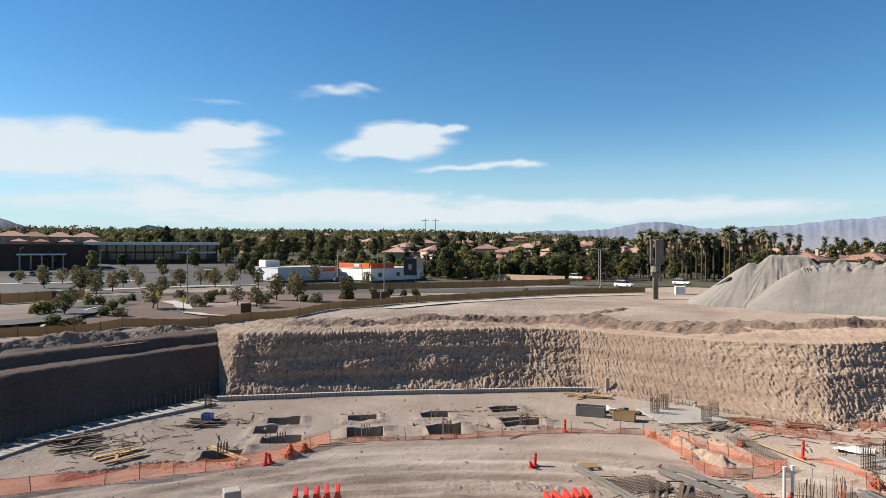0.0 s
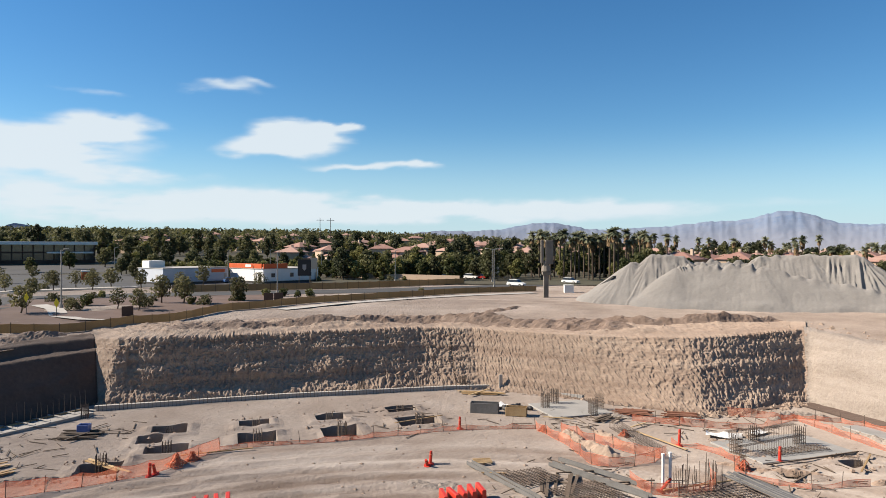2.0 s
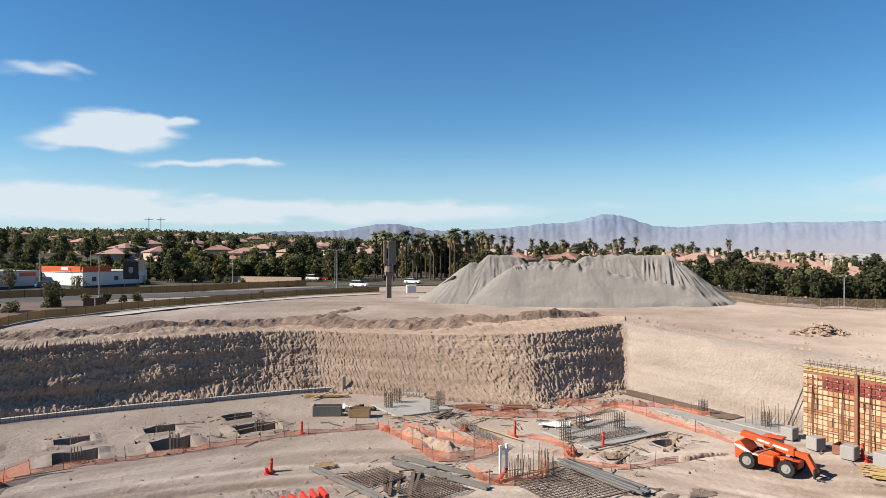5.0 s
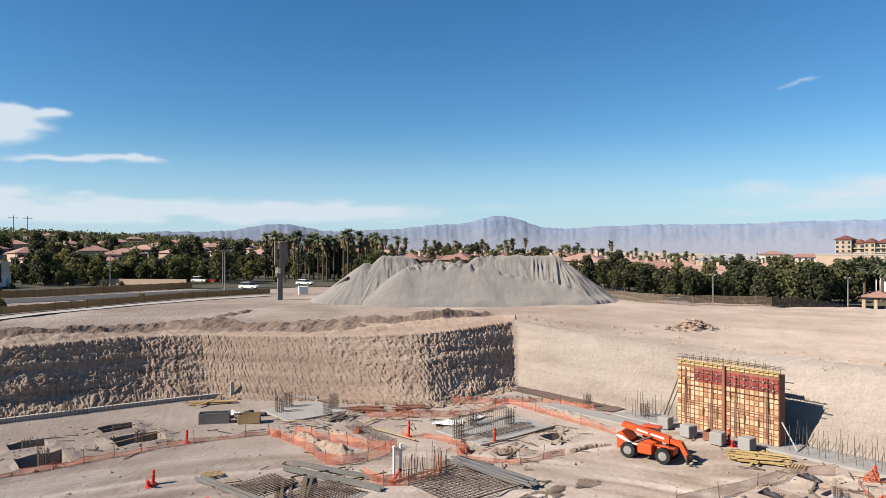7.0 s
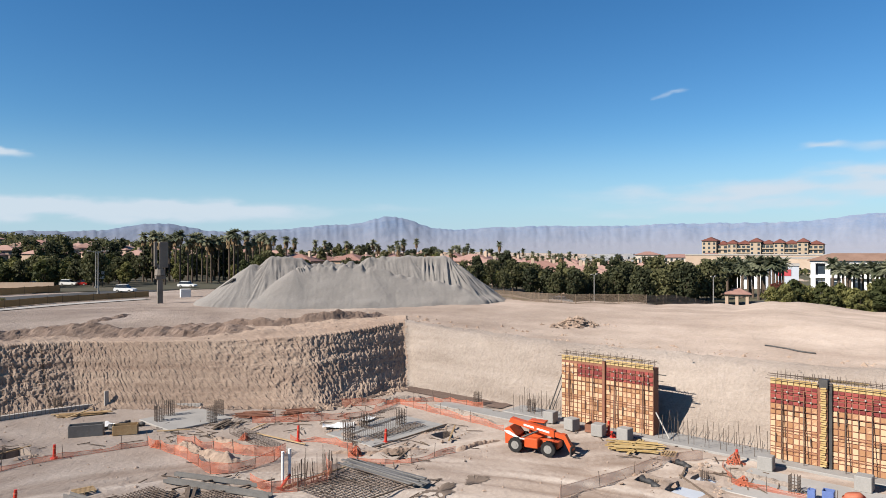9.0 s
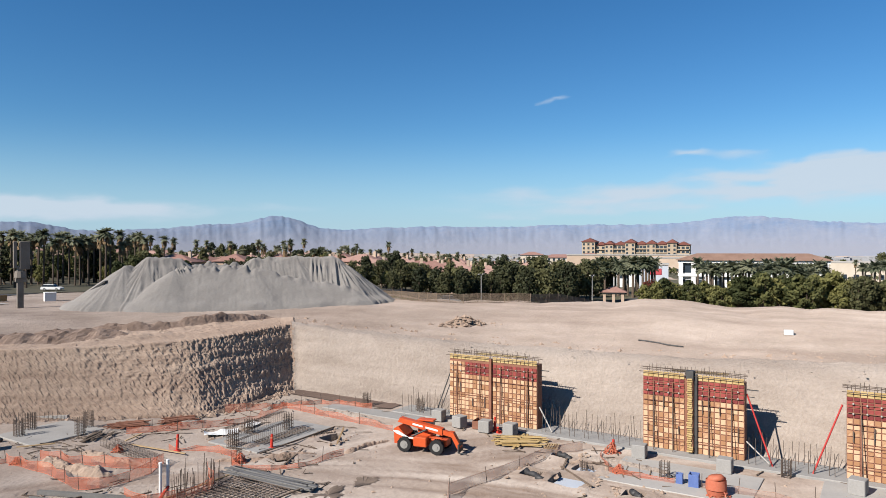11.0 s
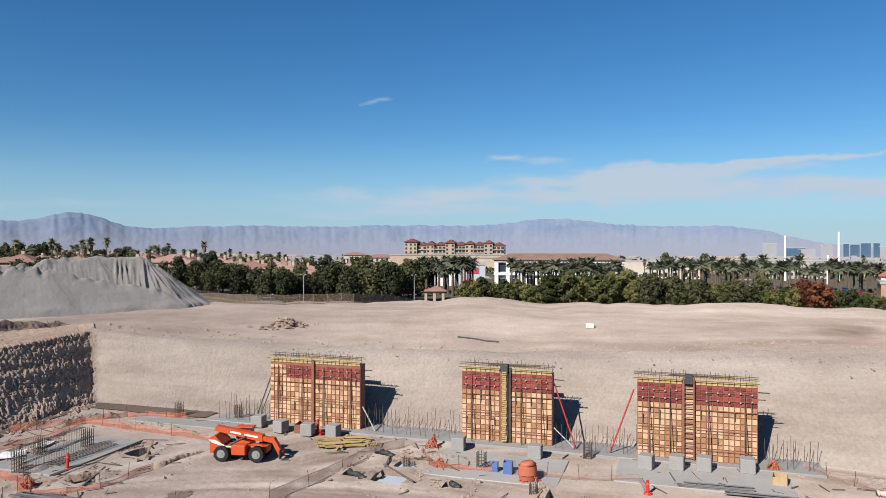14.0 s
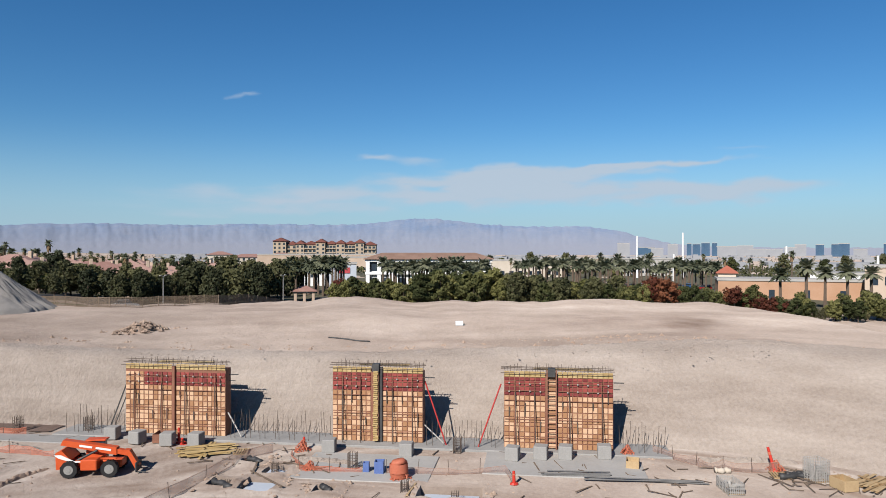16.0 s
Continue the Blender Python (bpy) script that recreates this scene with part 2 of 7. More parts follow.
# ---- the pit: foot and rim of its sides, going clockwise from the far left ----
FOOT = [(-60, 25), (-30, 66.5), (-14.9, 88.3), (-13.0, 85.8), (6.8, 86.6), (28, 85.6), (41.9, 70.8), (48.5, 62.8), (54, 63.2), (63.4, 64.7), (65.0, 64.9), (65.0, 63.2), (65, 50), (65.2, 35), (66, 14), (65, -9),
        (63.5, -20), (57, -31), (30, -60), (-40, -60)]
RIM = [(-68, 28, 6.8), (-37, 72.5, 6.8), (-17.0, 95.6, 6.6), (-11.6, 89.4, 6.9), (6.5, 90.4, 7.0), (29, 90.2, 7.0), (40, 77.5, 7.0), (51, 70, 7.1), (56.5, 69.0, 7.2), (66.6, 69.2, 7.55), (68.8, 69.0, 7.6), (69.0, 66.5, 7.5), (69.6, 50, 6.7),
       (71.5, 34, 6.4), (73.2, 12, 6.6), (76.5, -8, 7.2), (80, -22, 7.8), (68, -44, 7.8), (34, -72, 7.8), (-46, -72, 7.5)]
ROUGH = [0.15, 0.15, 0.3, 1.6, 1.6, 1.2, 1, 1.05, 1.0, 1.0, 0.8, 0.35, 0.3, 0.26, 0.24, 0.24, 0.2, 0.12, 0.12, 0.12]


def rounded(rows, closed=True):
    """Cut the corners of a ring of rows once, a fifth in from each end."""
    a = np.array(rows, float)
    b = np.roll(a, -1, 0)
    return np.stack([0.8 * a + 0.2 * b, 0.2 * a + 0.8 * b], 1).reshape(-1, a.shape[1])


RING = rounded([(*f, *r, q) for f, r, q in zip(FOOT, RIM, ROUGH)])
RIMLINE = RING[:, 2:5]


def rim_near(x, y):
    """Distance from the rim (positive outside) and the rim's height at the nearest place."""
    best = np.full(x.shape, 1e9)
    zr = np.zeros(x.shape)
    inside = np.zeros(x.shape, bool)
    for a, b in zip(RIMLINE, np.roll(RIMLINE, -1, 0)):
        d = b - a
        k = np.clip(((x - a[0]) * d[0] + (y - a[1]) * d[1]) / (d[0] ** 2 + d[1] ** 2), 0, 1)
        e = np.hypot(x - a[0] - k * d[0], y - a[1] - k * d[1])
        m = e < best
        best, zr = np.where(m, e, best), np.where(m, a[2] + k * d[2], zr)
        cross = (a[1] > y) != (b[1] > y)
        with np.errstate(divide="ignore", invalid="ignore"):
            inside ^= cross & (x < (b[0] - a[0]) * (y - a[1]) / (b[1] - a[1]) + a[0])
    return np.where(inside, -best, best), zr


def upper(x, y):
    """Height of the ground outside the pit."""
    d, zr = rim_near(x, y)
    d = np.maximum(d, 0)
    r, az = np.hypot(x, y), np.degrees(np.arctan2(x, y))
    east = step(50, 62, az) * step(170, 150, az)
    crest = 8.1 + 0.3 * vnoise(az * 0.16, az * 0, 3) * east
    z = zr + (crest - zr) * step(0, 34, d)
    # loose humps along the outer edge of the graded ground
    z = z + east * step(30, 50, d) * (0.75 * np.abs(vnoise(az * 0.3, r * 0.03, 7)) - 0.2 + 0.12 * vnoise(az * 1.1, r * 0.1, 9))
    edge = 134 - 36 * step(104, 117, az) + 3 * vnoise(az * 0.2, az * 0, 5)
    z = z - east * step(edge, edge + 17, r) * 3.2
    z = z + (1 - east) * step(225, 445, r) * 6.5 * step(48, 2, az) * step(2500, 700, r)
    z = z - step(300, 1200, r) * 14 * step(40, 75, az) * step(200, 170, az)
    # a wooded rise behind the streets to the north-west
    z = z + (1 - east) * 14 * step(430, 780, r) * step(40, 6, az) * step(2600, 1500, r)
    work = step(46, 22, d) * step(150, 125, r)
    z = z + work * (0.22 * fbm(x * 0.12, y * 0.12, 11) + 0.10 * fbm(x * 0.6, y * 0.6, 17)) * step(0, 3, d)
    # thrown-up earth along the far edge
    bank = step(1, 4, d) * step(15, 8, d) * step(52, 30, az)
    z = z + bank * (0.35 + 0.5 * vnoise(x * 0.14, y * 0.2, 23) + 0.22 * fbm(x * 0.8, y * 0.8, 29))
    return z


def spaced(lo, hi, stepsize, reach):
    """Even steps between lo and hi, then ever wider ones out to the reach."""
    k = list(np.arange(lo, hi + 0.01, stepsize))
    w, a, b = stepsize, [], []
    p = q = 0.0
    while lo - p > -reach or hi + q < reach:
        w *= 1.13
        p, q = p + w, q + w
        a.append(lo - p)
        b.append(hi + q)
    return np.array(a[::-1] + k + b)


LINES_X, LINES_Y = spaced(-66, 150, 0.9, 4700), spaced(-64, 150, 0.9, 4700)
gx, gy = np.meshgrid(LINES_X, LINES_Y)
gd, gz = rim_near(gx, gy)
GZ = np.where(gd > 0.3, upper(gx, gy), -2.0)
ground = tagged(sheet("ground", gx, gy, GZ, DIRT), "bare tan desert earth graded round the pit", "ground", kind="structure")


# graded streaks that run with the rim, wheel marks, and darker patches of turned soil
gr, gaz = np.hypot(gx, gy), np.degrees(np.arctan2(gx, gy))
tone = 0.55 + 0.22 * fbm(gd * 0.30 + 0.8 * vnoise(gx * 0.03, gy * 0.03, 401), gaz * 0.12, 403, 5) + 0.25 * fbm(gx * 0.05, gy * 0.05, 405, 4) + 0.10 * fbm(gx * 0.5, gy * 0.5, 407, 3)
for a_, r_, w_, h_, k_ in ((102.5, 99, 2.6, 8, 0.42), (58, 96, 9, 5, 0.12), (34, 108, 9, 7, 0.25), (8, 101, 14, 6, 0.25), (-14, 104, 8, 7, 0.3), (26, 124, 5, 8, 0.28), (80, 104, 3, 2, 0.2), (92, 118, 6, 6, -0.15)):
    tone = tone - k_ * np.exp(-((gaz - a_) / w_) ** 2 - ((gr - r_) / h_) ** 2) * (0.8 + 0.7 * fbm(gx * 0.25, gy * 0.25, 409, 4))
tint_layer = ground.data.attributes.new("worn", "FLOAT", "POINT")
tint_layer.data.foreach_set("value", np.clip(tone, 0, 1).astype(np.float32).ravel())


def wear(material, low, high):
    """Let the layer "worn" shift a material's colour between two tints."""
    n, l = material.node_tree.nodes, material.node_tree.links
    layer_, ramp_, mul = n.new("ShaderNodeAttribute"), n.new("ShaderNodeValToRGB"), n.new("ShaderNodeMix")
    layer_.attribute_name = "worn"
    ramp_.color_ramp.elements[0].color, ramp_.color_ramp.elements[1].color = (*low, 1), (*high, 1)
    mul.data_type, mul.blend_type = "RGBA", "MULTIPLY"
    mul.inputs[0].default_value = 1.0
    base = n["Principled BSDF"].inputs["Base Color"]
    l.new(layer_.outputs["Fac"], ramp_.inputs[0])
    l.new(base.links[0].from_socket, mul.inputs[6])
    l.new(ramp_.outputs[0], mul.inputs[7])
    l.new(mul.outputs[2], base)


wear(DIRT, (0.56, 0.485, 0.435), (1.44, 1.46, 1.44))


def along(ring, pace):
    """Even places along a ring of rows."""
    a = np.vstack([ring, ring[:1]])
    w = np.concatenate([[0], np.cumsum(np.hypot(np.diff(a[:, 0]), np.diff(a[:, 1])))])
    s = np.arange(0, w[-1], pace)
    return s, np.stack([np.interp(s, w, a[:, k]) for k in range(a.shape[1])], 1)


def pit_side(name, lo, hi, pace, rows, material, label, lip=9, spill=1.0):
    """One stretch of the dug sides, from its foot to its rim and back over the lip."""
    s, a = along(RING, pace)
    m = (s >= lo) & (s <= hi)
    s, a = s[m], a[m]
    k = np.concatenate([np.linspace(-0.06, 1, rows), 1 + np.arange(1, lip) * 0.06])
    S, K = np.meshgrid(s, k)
    fx, fy, rx, ry, rz, q = [np.broadcast_to(a[:, i], S.shape) for i in range(6)]
    dx, dy = rx - fx, ry - fy
    run = np.hypot(dx, dy)
    kk = np.clip(K, -0.06, 1)
    out = np.where(K > 1, (K - 1) / 0.06 * 0.4, 0)
    X, Y = fx + dx * kk + dx / run * out, fy + dy * kk + dy / run * out
    soft = step(0.6, 0.2, q)
    h = rz * (kk * (1 - soft) + np.where(kk < 0, kk, np.sin(np.clip(kk, 0, 1) * np.pi / 2) ** 0.95) * soft)
    far = (lip - 1) * 0.4
    thrown = spill * q * (0.5 * fbm(X * 1.1, Y * 1.1, 33, 4) + 0.3 * np.abs(vnoise(X * 0.35, Y * 0.35, 35))) * step(0.3, 1.6, out)
    Z = np.where(K > 1, upper(X, Y) + (0.12 + thrown) * step(far, far * 0.7, out) - 0.25 * step(far * 0.75, far, out), h)
    # a narrow bench runs through the left side
    bench = (fx < -12) & (fy > 20) & (K <= 1)
    Z = np.where(bench, rz * np.interp(kk, [-0.06, 0, 0.62, 0.86, 1], [-0.06, 0, 0.82, 0.85, 1.0]), Z)
    # nubbly clods all over; bundles of bucket strokes on the shaded end, fainter ones on the sunny face
    def billow(u, v, k):
        return 1 - 2 * np.abs(vnoise(u, v, k))
    wx, wz = S + 0.5 * vnoise(S * 0.7, h * 0.7, 2), h + 0.4 * vnoise(S * 0.6, h * 0.8, 4)
    nub = 0.4 * billow(wx * 1.5, wz * 1.7, 40) + 0.4 * billow(wx * 2.9, wz * 3.1, 41) + 0.3 * billow(wx * 4.8, wz * 4.8, 42)
    strokes = step(44, 50, fx) * step(61, 57, fx)
    sunny = step(27, 31, fx) * step(47, 43, fx)
    slant = 0.45 + 0.5 * vnoise(S * 0.15, h * 0.2, 44)
    teeth = np.abs(np.sin(np.pi * (S * 1.55 + h * slant + 0.7 * vnoise(S * 0.45, h * 0.45, 46)))) ** 0.8
    fine_teeth = np.abs(np.sin(np.pi * (S * 1.9 - 0.12 * h + 0.6 * vnoise(S * 0.3, h * 0.25, 48)))) * step(-0.3, 0.4, vnoise(S * 0.16, h * 0.3, 50))
    lump = vnoise(S * 0.2, h * 0.3, 47)
    ledge = vnoise(S * 0.05, h * 1.6, 49)
    clods = fbm(S * 2.1, h * 1.9, 43, 3)
    small = fbm(S * 4.5, h * 4.0, 53, 2)
    torn = step(0.1, 0.7, vnoise(S * 0.22, h * 0.35, 55) + 0.3 * clods)
    d = q * (0.17 * nub * (1 - 0.5 * sunny) * (1 - 0.25 * strokes) + 0.085 * teeth * strokes * step(-0.5, 0.3, vnoise(S * 0.3, h * 0.4, 57)) + 0.055 * fine_teeth * sunny + 0.16 * torn * (1 - sunny) + 0.18 * lump + 0.13 * ledge + 0.09 * small) + 0.05 * clods + 0.04 * small + (1 - np.minimum(q, 1)) * 0.05 * ledge
    d = d * step(-0.06, 0.08, K) * step(1.3, 0.96, K)
    nx, ny, nz = -dx / run * 0.8, -dy / run * 0.8, 0.6
    X, Y, Z = X + nx * d, Y + ny * d, Z + nz * d
    # loose earth at the foot
    toe = step(0.2, 0.0, K) * q * (0.5 + 0.6 * vnoise(S * 0.25, S * 0, 59))
    X, Y = X - dx / run * toe, Y - dy / run * toe
    return tagged(sheet(name, X[:, ::-1], Y[:, ::-1], Z[:, ::-1], material, smooth=lip < 20), label, "pit wall", kind="structure")


total = along(RING, 0.3)[0][-1]
# where along the ring the stretches part
def mark(px, py):
    s, a = along(RING, 0.3)
    return s[np.argmin(np.hypot(a[:, 0] - px, a[:, 1] - py))]


cuts = [0, mark(-15.2, 88.4), mark(28, 85), mark(64.9, 64.6), mark(40, -50), total + 1]
# the west side's shade is painted in with a darker earth colour
pit_side("pit_wall_west", cuts[0], cuts[1] + 0.3, 0.35, 34, SHADEDEARTH, "smooth earth side of the pit, its shade put into a dark colour, with a narrow bench")
pit_side("pit_wall_north", cuts[1], cuts[2] + 0.3, 0.115, 86, CUT, "steep ragged grey-brown earth cut scored by digger teeth", 38, 0.2)
pit_side("pit_wall_corner", cuts[2], cuts[3] + 0.3, 0.115, 86, CUT, "steep ragged pale earth cut scored by digger teeth", 34, 0.15)
pit_side("pit_wall_east", cuts[3], cuts[4] + 0.5, 0.3, 44, SANDY, "smooth pale sandy earth slope of the pit")
pit_side("pit_wall_south", cuts[4], cuts[5], 1.0, 16, SANDY, "smooth pale sandy earth slope of the pit")

# dug-out footings in the floor: u0, v0, u1, v1, depth
HOLES = [(-7.3, 70.6, -4.0, 73.8, 1.3), (-8.2, 67.4, -5.9, 69.9, 1.0), (-7.2, 64.2, -3.5, 66.6, 1.2),
         (0.9, 71.2, 4.0, 73.9, 1.3), (0.7, 65.2, 4.3, 68.2, 1.2), (8.6, 71.6, 11.7, 74.2, 1.2), (8.5, 65.0, 12.2, 68.8, 1.3),
         (16.4, 72.5, 19.7, 75.0, 1.2), (16.4, 66.8, 20.8, 70.3, 1.2), (-11.8, 59.6, -8.4, 63.0, 1.3),
         (43.5, 48.8, 46.2, 53.0, 1.3), (48.6, 43.6, 51.2, 45.3, 1.1), (41.4, 42.8, 43.8, 44.3, 1.1), (55.2, 22.6, 56.6, 24.4, 1.2), (49.4, 22.7, 51.0, 24.6, 1.2), (49.0, 14.6, 50.4, 16.2, 1.2),
         (49.0, 3.6, 51.4, 8.4, 1.2), (52.8, 19.6, 54.6, 21.6, 0.4), (48.8, 19.4, 51.4, 21.9, 0.4)]


HOLES = [(u0, v0, u1, v1, deep * (1.45 if k < 10 else 1)) for k, (u0, v0, u1, v1, deep) in enumerate(HOLES)]


def floor_height(x, y):
    z = 0.10 * fbm(x * 0.08, y * 0.08, 61) + 0.035 * fbm(x * 0.5, y * 0.5, 67) + 0.03 * fbm(x * 2.1, y * 2.1, 69)
    # ruts worn by lorries in a sweep across the floor
    r = np.hypot(x - 6, y - 20)
    z = z + 0.085 * np.sin(r * 2.6 + 1.5 * vnoise(x * 0.1, y * 0.1, 71)) * step(26, 30, r) * step(44, 38, r) * step(20, 30, y)
    q = np.hypot(x + 6, y - 30)
    z = z + 0.06 * np.sin(q * 3.3 + 2.0 * vnoise(x * 0.12, y * 0.12, 75)) * step(14, 20, q) * step(34, 26, q) * step(36, 44, y)
    return z


lines_x = sorted(set(np.round(np.concatenate([np.arange(-64, 70.1, 0.45)] + [[h[0], h[0] + 0.12, h[2] - 0.12, h[2]] for h in HOLES]), 2)))
lines_y = sorted(set(np.round(np.concatenate([np.arange(-64, 92.1, 0.45)] + [[h[1], h[1] + 0.12, h[3] - 0.12, h[3]] for h in HOLES]), 2)))
fx, fy = np.meshgrid(lines_x, lines_y)
fz = floor_height(fx, fy)
for u0, v0, u1, v1, deep in HOLES:
    inner = (fx > u0 + 0.05) & (fx < u1 - 0.05) & (fy > v0 + 0.05) & (fy < v1 - 0.05)
    fz = np.where(inner, -deep, fz)
    e = np.maximum(np.maximum(u0 - fx, fx - u1), np.maximum(v0 - fy, fy - v1))
    fz = fz + np.where(inner, 0, step(1.4, 0.2, e) * 0.16 * (1 + vnoise(fx * 0.9, fy * 0.9, 73)))
# packed wheel tracks sweep round the floor, paler than the churned earth between them
swing, sweep = np.hypot(fx - 6, fy - 16), np.arctan2(fx - 6, fy - 16)
swing2, sweep2 = np.hypot(fx - 30, fy + 4), np.arctan2(fx - 30, fy + 4)
lane = vnoise(swing * 0.85 + 0.7 * vnoise(fx * 0.06, fy * 0.06, 302), sweep * 2.2, 301) * 0.6 + 0.4 * vnoise(swing * 2.4, sweep * 5.0, 303)
lane2 = vnoise(swing2 * 0.8 + 0.7 * vnoise(fx * 0.06, fy * 0.06, 306), sweep2 * 2.0, 305) * 0.6 + 0.4 * vnoise(swing2 * 2.2, sweep2 * 5.0, 307)
busy = step(28, 33, swing) * step(50, 44, swing)
busy2 = step(26, 32, swing2) * step(60, 46, swing2) * (1 - busy)
tracks = np.clip(0.5 + 0.75 * (lane * busy + lane2 * busy2) + 0.25 * fbm(fx * 0.3, fy * 0.3, 309), 0, 1)
floor = tagged(sheet("pit_floor", fx, fy, fz, FLOOR, smooth=False), "dusty pale earth floor of the pit with wheel tracks", "ground", kind="structure")


worn = floor.data.attributes.new("worn", "FLOAT", "POINT")
worn.data.foreach_set("value", tracks.astype(np.float32).ravel())
wear(FLOOR, (0.62, 0.54, 0.49), (1.2, 1.21, 1.22))


def on_floor(x, y):
    return float(floor_height(np.array([float(x)]), np.array([float(y)]))[0])


def on_ground(x, y):
    """Height of the ground sheet at one place, by its own squares; close to the rim by the formula."""
    i, j = int(np.searchsorted(LINES_X, x)) - 1, int(np.searchsorted(LINES_Y, y)) - 1
    z = GZ[j:j + 2, i:i + 2]
    if z.shape != (2, 2) or z.min() < -1.9:
        return float(upper(np.array([float(x)]), np.array([float(y)]))[0])
    u, v = (x - LINES_X[i]) / (LINES_X[i + 1] - LINES_X[i]), (y - LINES_Y[j]) / (LINES_Y[j + 1] - LINES_Y[j])
    return float((z[0, 0] * (1 - u) + z[0, 1] * u) * (1 - v) + (z[1, 0] * (1 - u) + z[1, 1] * u) * v)


# ---- distance: mountains, clouds, city ----
def out(az, r, z=None):
    """A place by its bearing from the pit's middle, clockwise from +y in degrees, and its distance."""
    x, y = r * math.sin(radians(az)), r * math.cos(radians(az))
    return (x, y, on_ground(x, y) if z is None else z)


def hills(name, r0, depth, bumps, base, seed, label, a0, a1):
    az, k = np.meshgrid(np.radians(np.linspace(a0, a1, 1700)), np.linspace(0, 1, 46))
    deg = np.degrees(az)
    top = base + sum(h * np.exp(-((deg - c) / w) ** 2) for c, w, h in bumps)
    top = top * (1 + 0.02 * fbm(deg * 0.5, deg * 0, seed)) + 5 * fbm(deg * 1.1, deg * 0, seed + 5) + 3 * vnoise(deg * 4.1, deg * 0, seed + 6)
    r = r0 + depth * k
    gully = 1 - np.abs(fbm(deg * 2.1 + 1.6 * k, k * 5.0, seed + 3, 6))
    spur = 1 - np.abs(fbm(deg * 0.5 + 0.5 * k, k * 1.4, seed + 9, 3))
    cliff = k ** 1.1 * 0.75 + 0.25 * step(0.55, 0.9, k + 0.05 * fbm(deg * 0.8, k * 2, seed + 11))
    z = top * cliff * (1 - (0.05 * (1 - gully) + 0.07 * (1 - spur)) * np.sin(np.pi * k) ** 0.7 * 1.3)
    return tagged(sheet(name, r * np.sin(az), r * np.cos(az), z - 12 * (1 - k), HAZEROCK), label, "mountains", kind="structure")


# distance haze painted in by height: pale outwash foot, bluish rock above
rn, rl = HAZEROCK.node_tree.nodes, HAZEROCK.node_tree.links
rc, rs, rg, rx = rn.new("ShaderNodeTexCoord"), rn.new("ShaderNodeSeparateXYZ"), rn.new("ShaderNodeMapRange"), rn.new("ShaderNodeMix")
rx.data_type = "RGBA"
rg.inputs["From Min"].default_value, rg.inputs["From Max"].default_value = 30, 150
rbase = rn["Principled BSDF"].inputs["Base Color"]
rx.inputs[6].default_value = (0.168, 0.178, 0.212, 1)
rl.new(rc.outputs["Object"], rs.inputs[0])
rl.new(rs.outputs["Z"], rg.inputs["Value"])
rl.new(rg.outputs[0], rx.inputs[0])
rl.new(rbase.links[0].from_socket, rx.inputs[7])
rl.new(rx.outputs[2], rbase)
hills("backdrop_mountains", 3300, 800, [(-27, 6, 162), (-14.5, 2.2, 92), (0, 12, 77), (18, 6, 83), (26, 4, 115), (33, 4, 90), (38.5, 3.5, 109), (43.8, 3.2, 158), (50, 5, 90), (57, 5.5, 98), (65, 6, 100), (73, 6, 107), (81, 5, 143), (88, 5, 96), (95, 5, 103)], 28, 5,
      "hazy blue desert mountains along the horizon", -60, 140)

CLOUDS = [(-22, 7.0, 7, 2.0, 1.1), (-13, 7.3, 6.5, 1.6, 1.2), (-9, 8.8, 4, 0.9, 0.8), (-8, 5.6, 6, 0.6, 0.6), (5.2, 8.9, 4.0, 1.2, 1.7), (2.4, 7.9, 3.2, 0.6, 0.7), (8.6, 9.8, 2.2, 0.3, 0.9), (-0.6, 12.4, 3.6, 0.65, 0.7), (2.6, 13.2, 2, 0.3, 0.5), (-10, 11.3, 5, 0.3, 0.4),
          (11.5, 6.6, 5.5, 0.35, 0.75), (15.5, 6.8, 2, 0.3, 0.6), (-8, 3.4, 16, 1.3, 0.85), (6, 3.0, 16, 1.0, 0.8), (22, 2.8, 14, 0.9, 0.7), (38, 3.4, 12, 0.7, 0.35), (62, 4.4, 10, 0.7, 0.3), (74, 4.3, 9, 0.5, 0.5), (84, 5.5, 10, 0.7, 0.9), (93, 6.2, 9, 0.55, 0.95), (99, 6.9, 6, 0.3, 0.75), (92, 4.3, 14, 0.8, 0.65), (70, 3.2, 14, 0.6, 0.5), (76.5, 7.4, 1.8, 0.35, 0.5), (81, 7.3, 2.6, 0.5, 0.5), (66.5, 12.2, 1.2, 0.2, 0.5), (105, 4.4, 9, 0.7, 0.5), (106, 7.8, 3, 0.25, 0.35), (76, 5.0, 17, 0.4, 0.22), (98, 5.0, 14, 0.5, 0.25), (102, 6.8, 9, 0.25, 0.4), (86, 6.6, 4, 0.25, 0.3)]
ca, ce = np.meshgrid(np.linspace(-50, 130, 1100), np.linspace(-0.6, 16, 150))
dens = np.zeros(ca.shape)
warp = 1.0 * fbm(ca * 0.3, ce * 0.7, 101, 5)
for c, e, w, h, s in CLOUDS:
    dens = dens + s * np.exp(-(((ca - c + warp) / w) ** 2) ** 1.3 - (((ce - e + 0.55 * warp) / h) ** 2) ** 1.1)
dens = dens * (1.0 + 0.7 * fbm(ca * 0.22, ce * 1.2, 103, 6)) + 0.25 * (fbm(ca * 0.12, ce * 0.9, 107, 5)) * dens
white = step(0.18, 0.95, dens)
haze = 0.80 * step(11.0, 0.0, ce) ** 1.4
dens = white + (1 - white) * haze
white = white / np.maximum(dens, 1e-3)
R = 4600.0
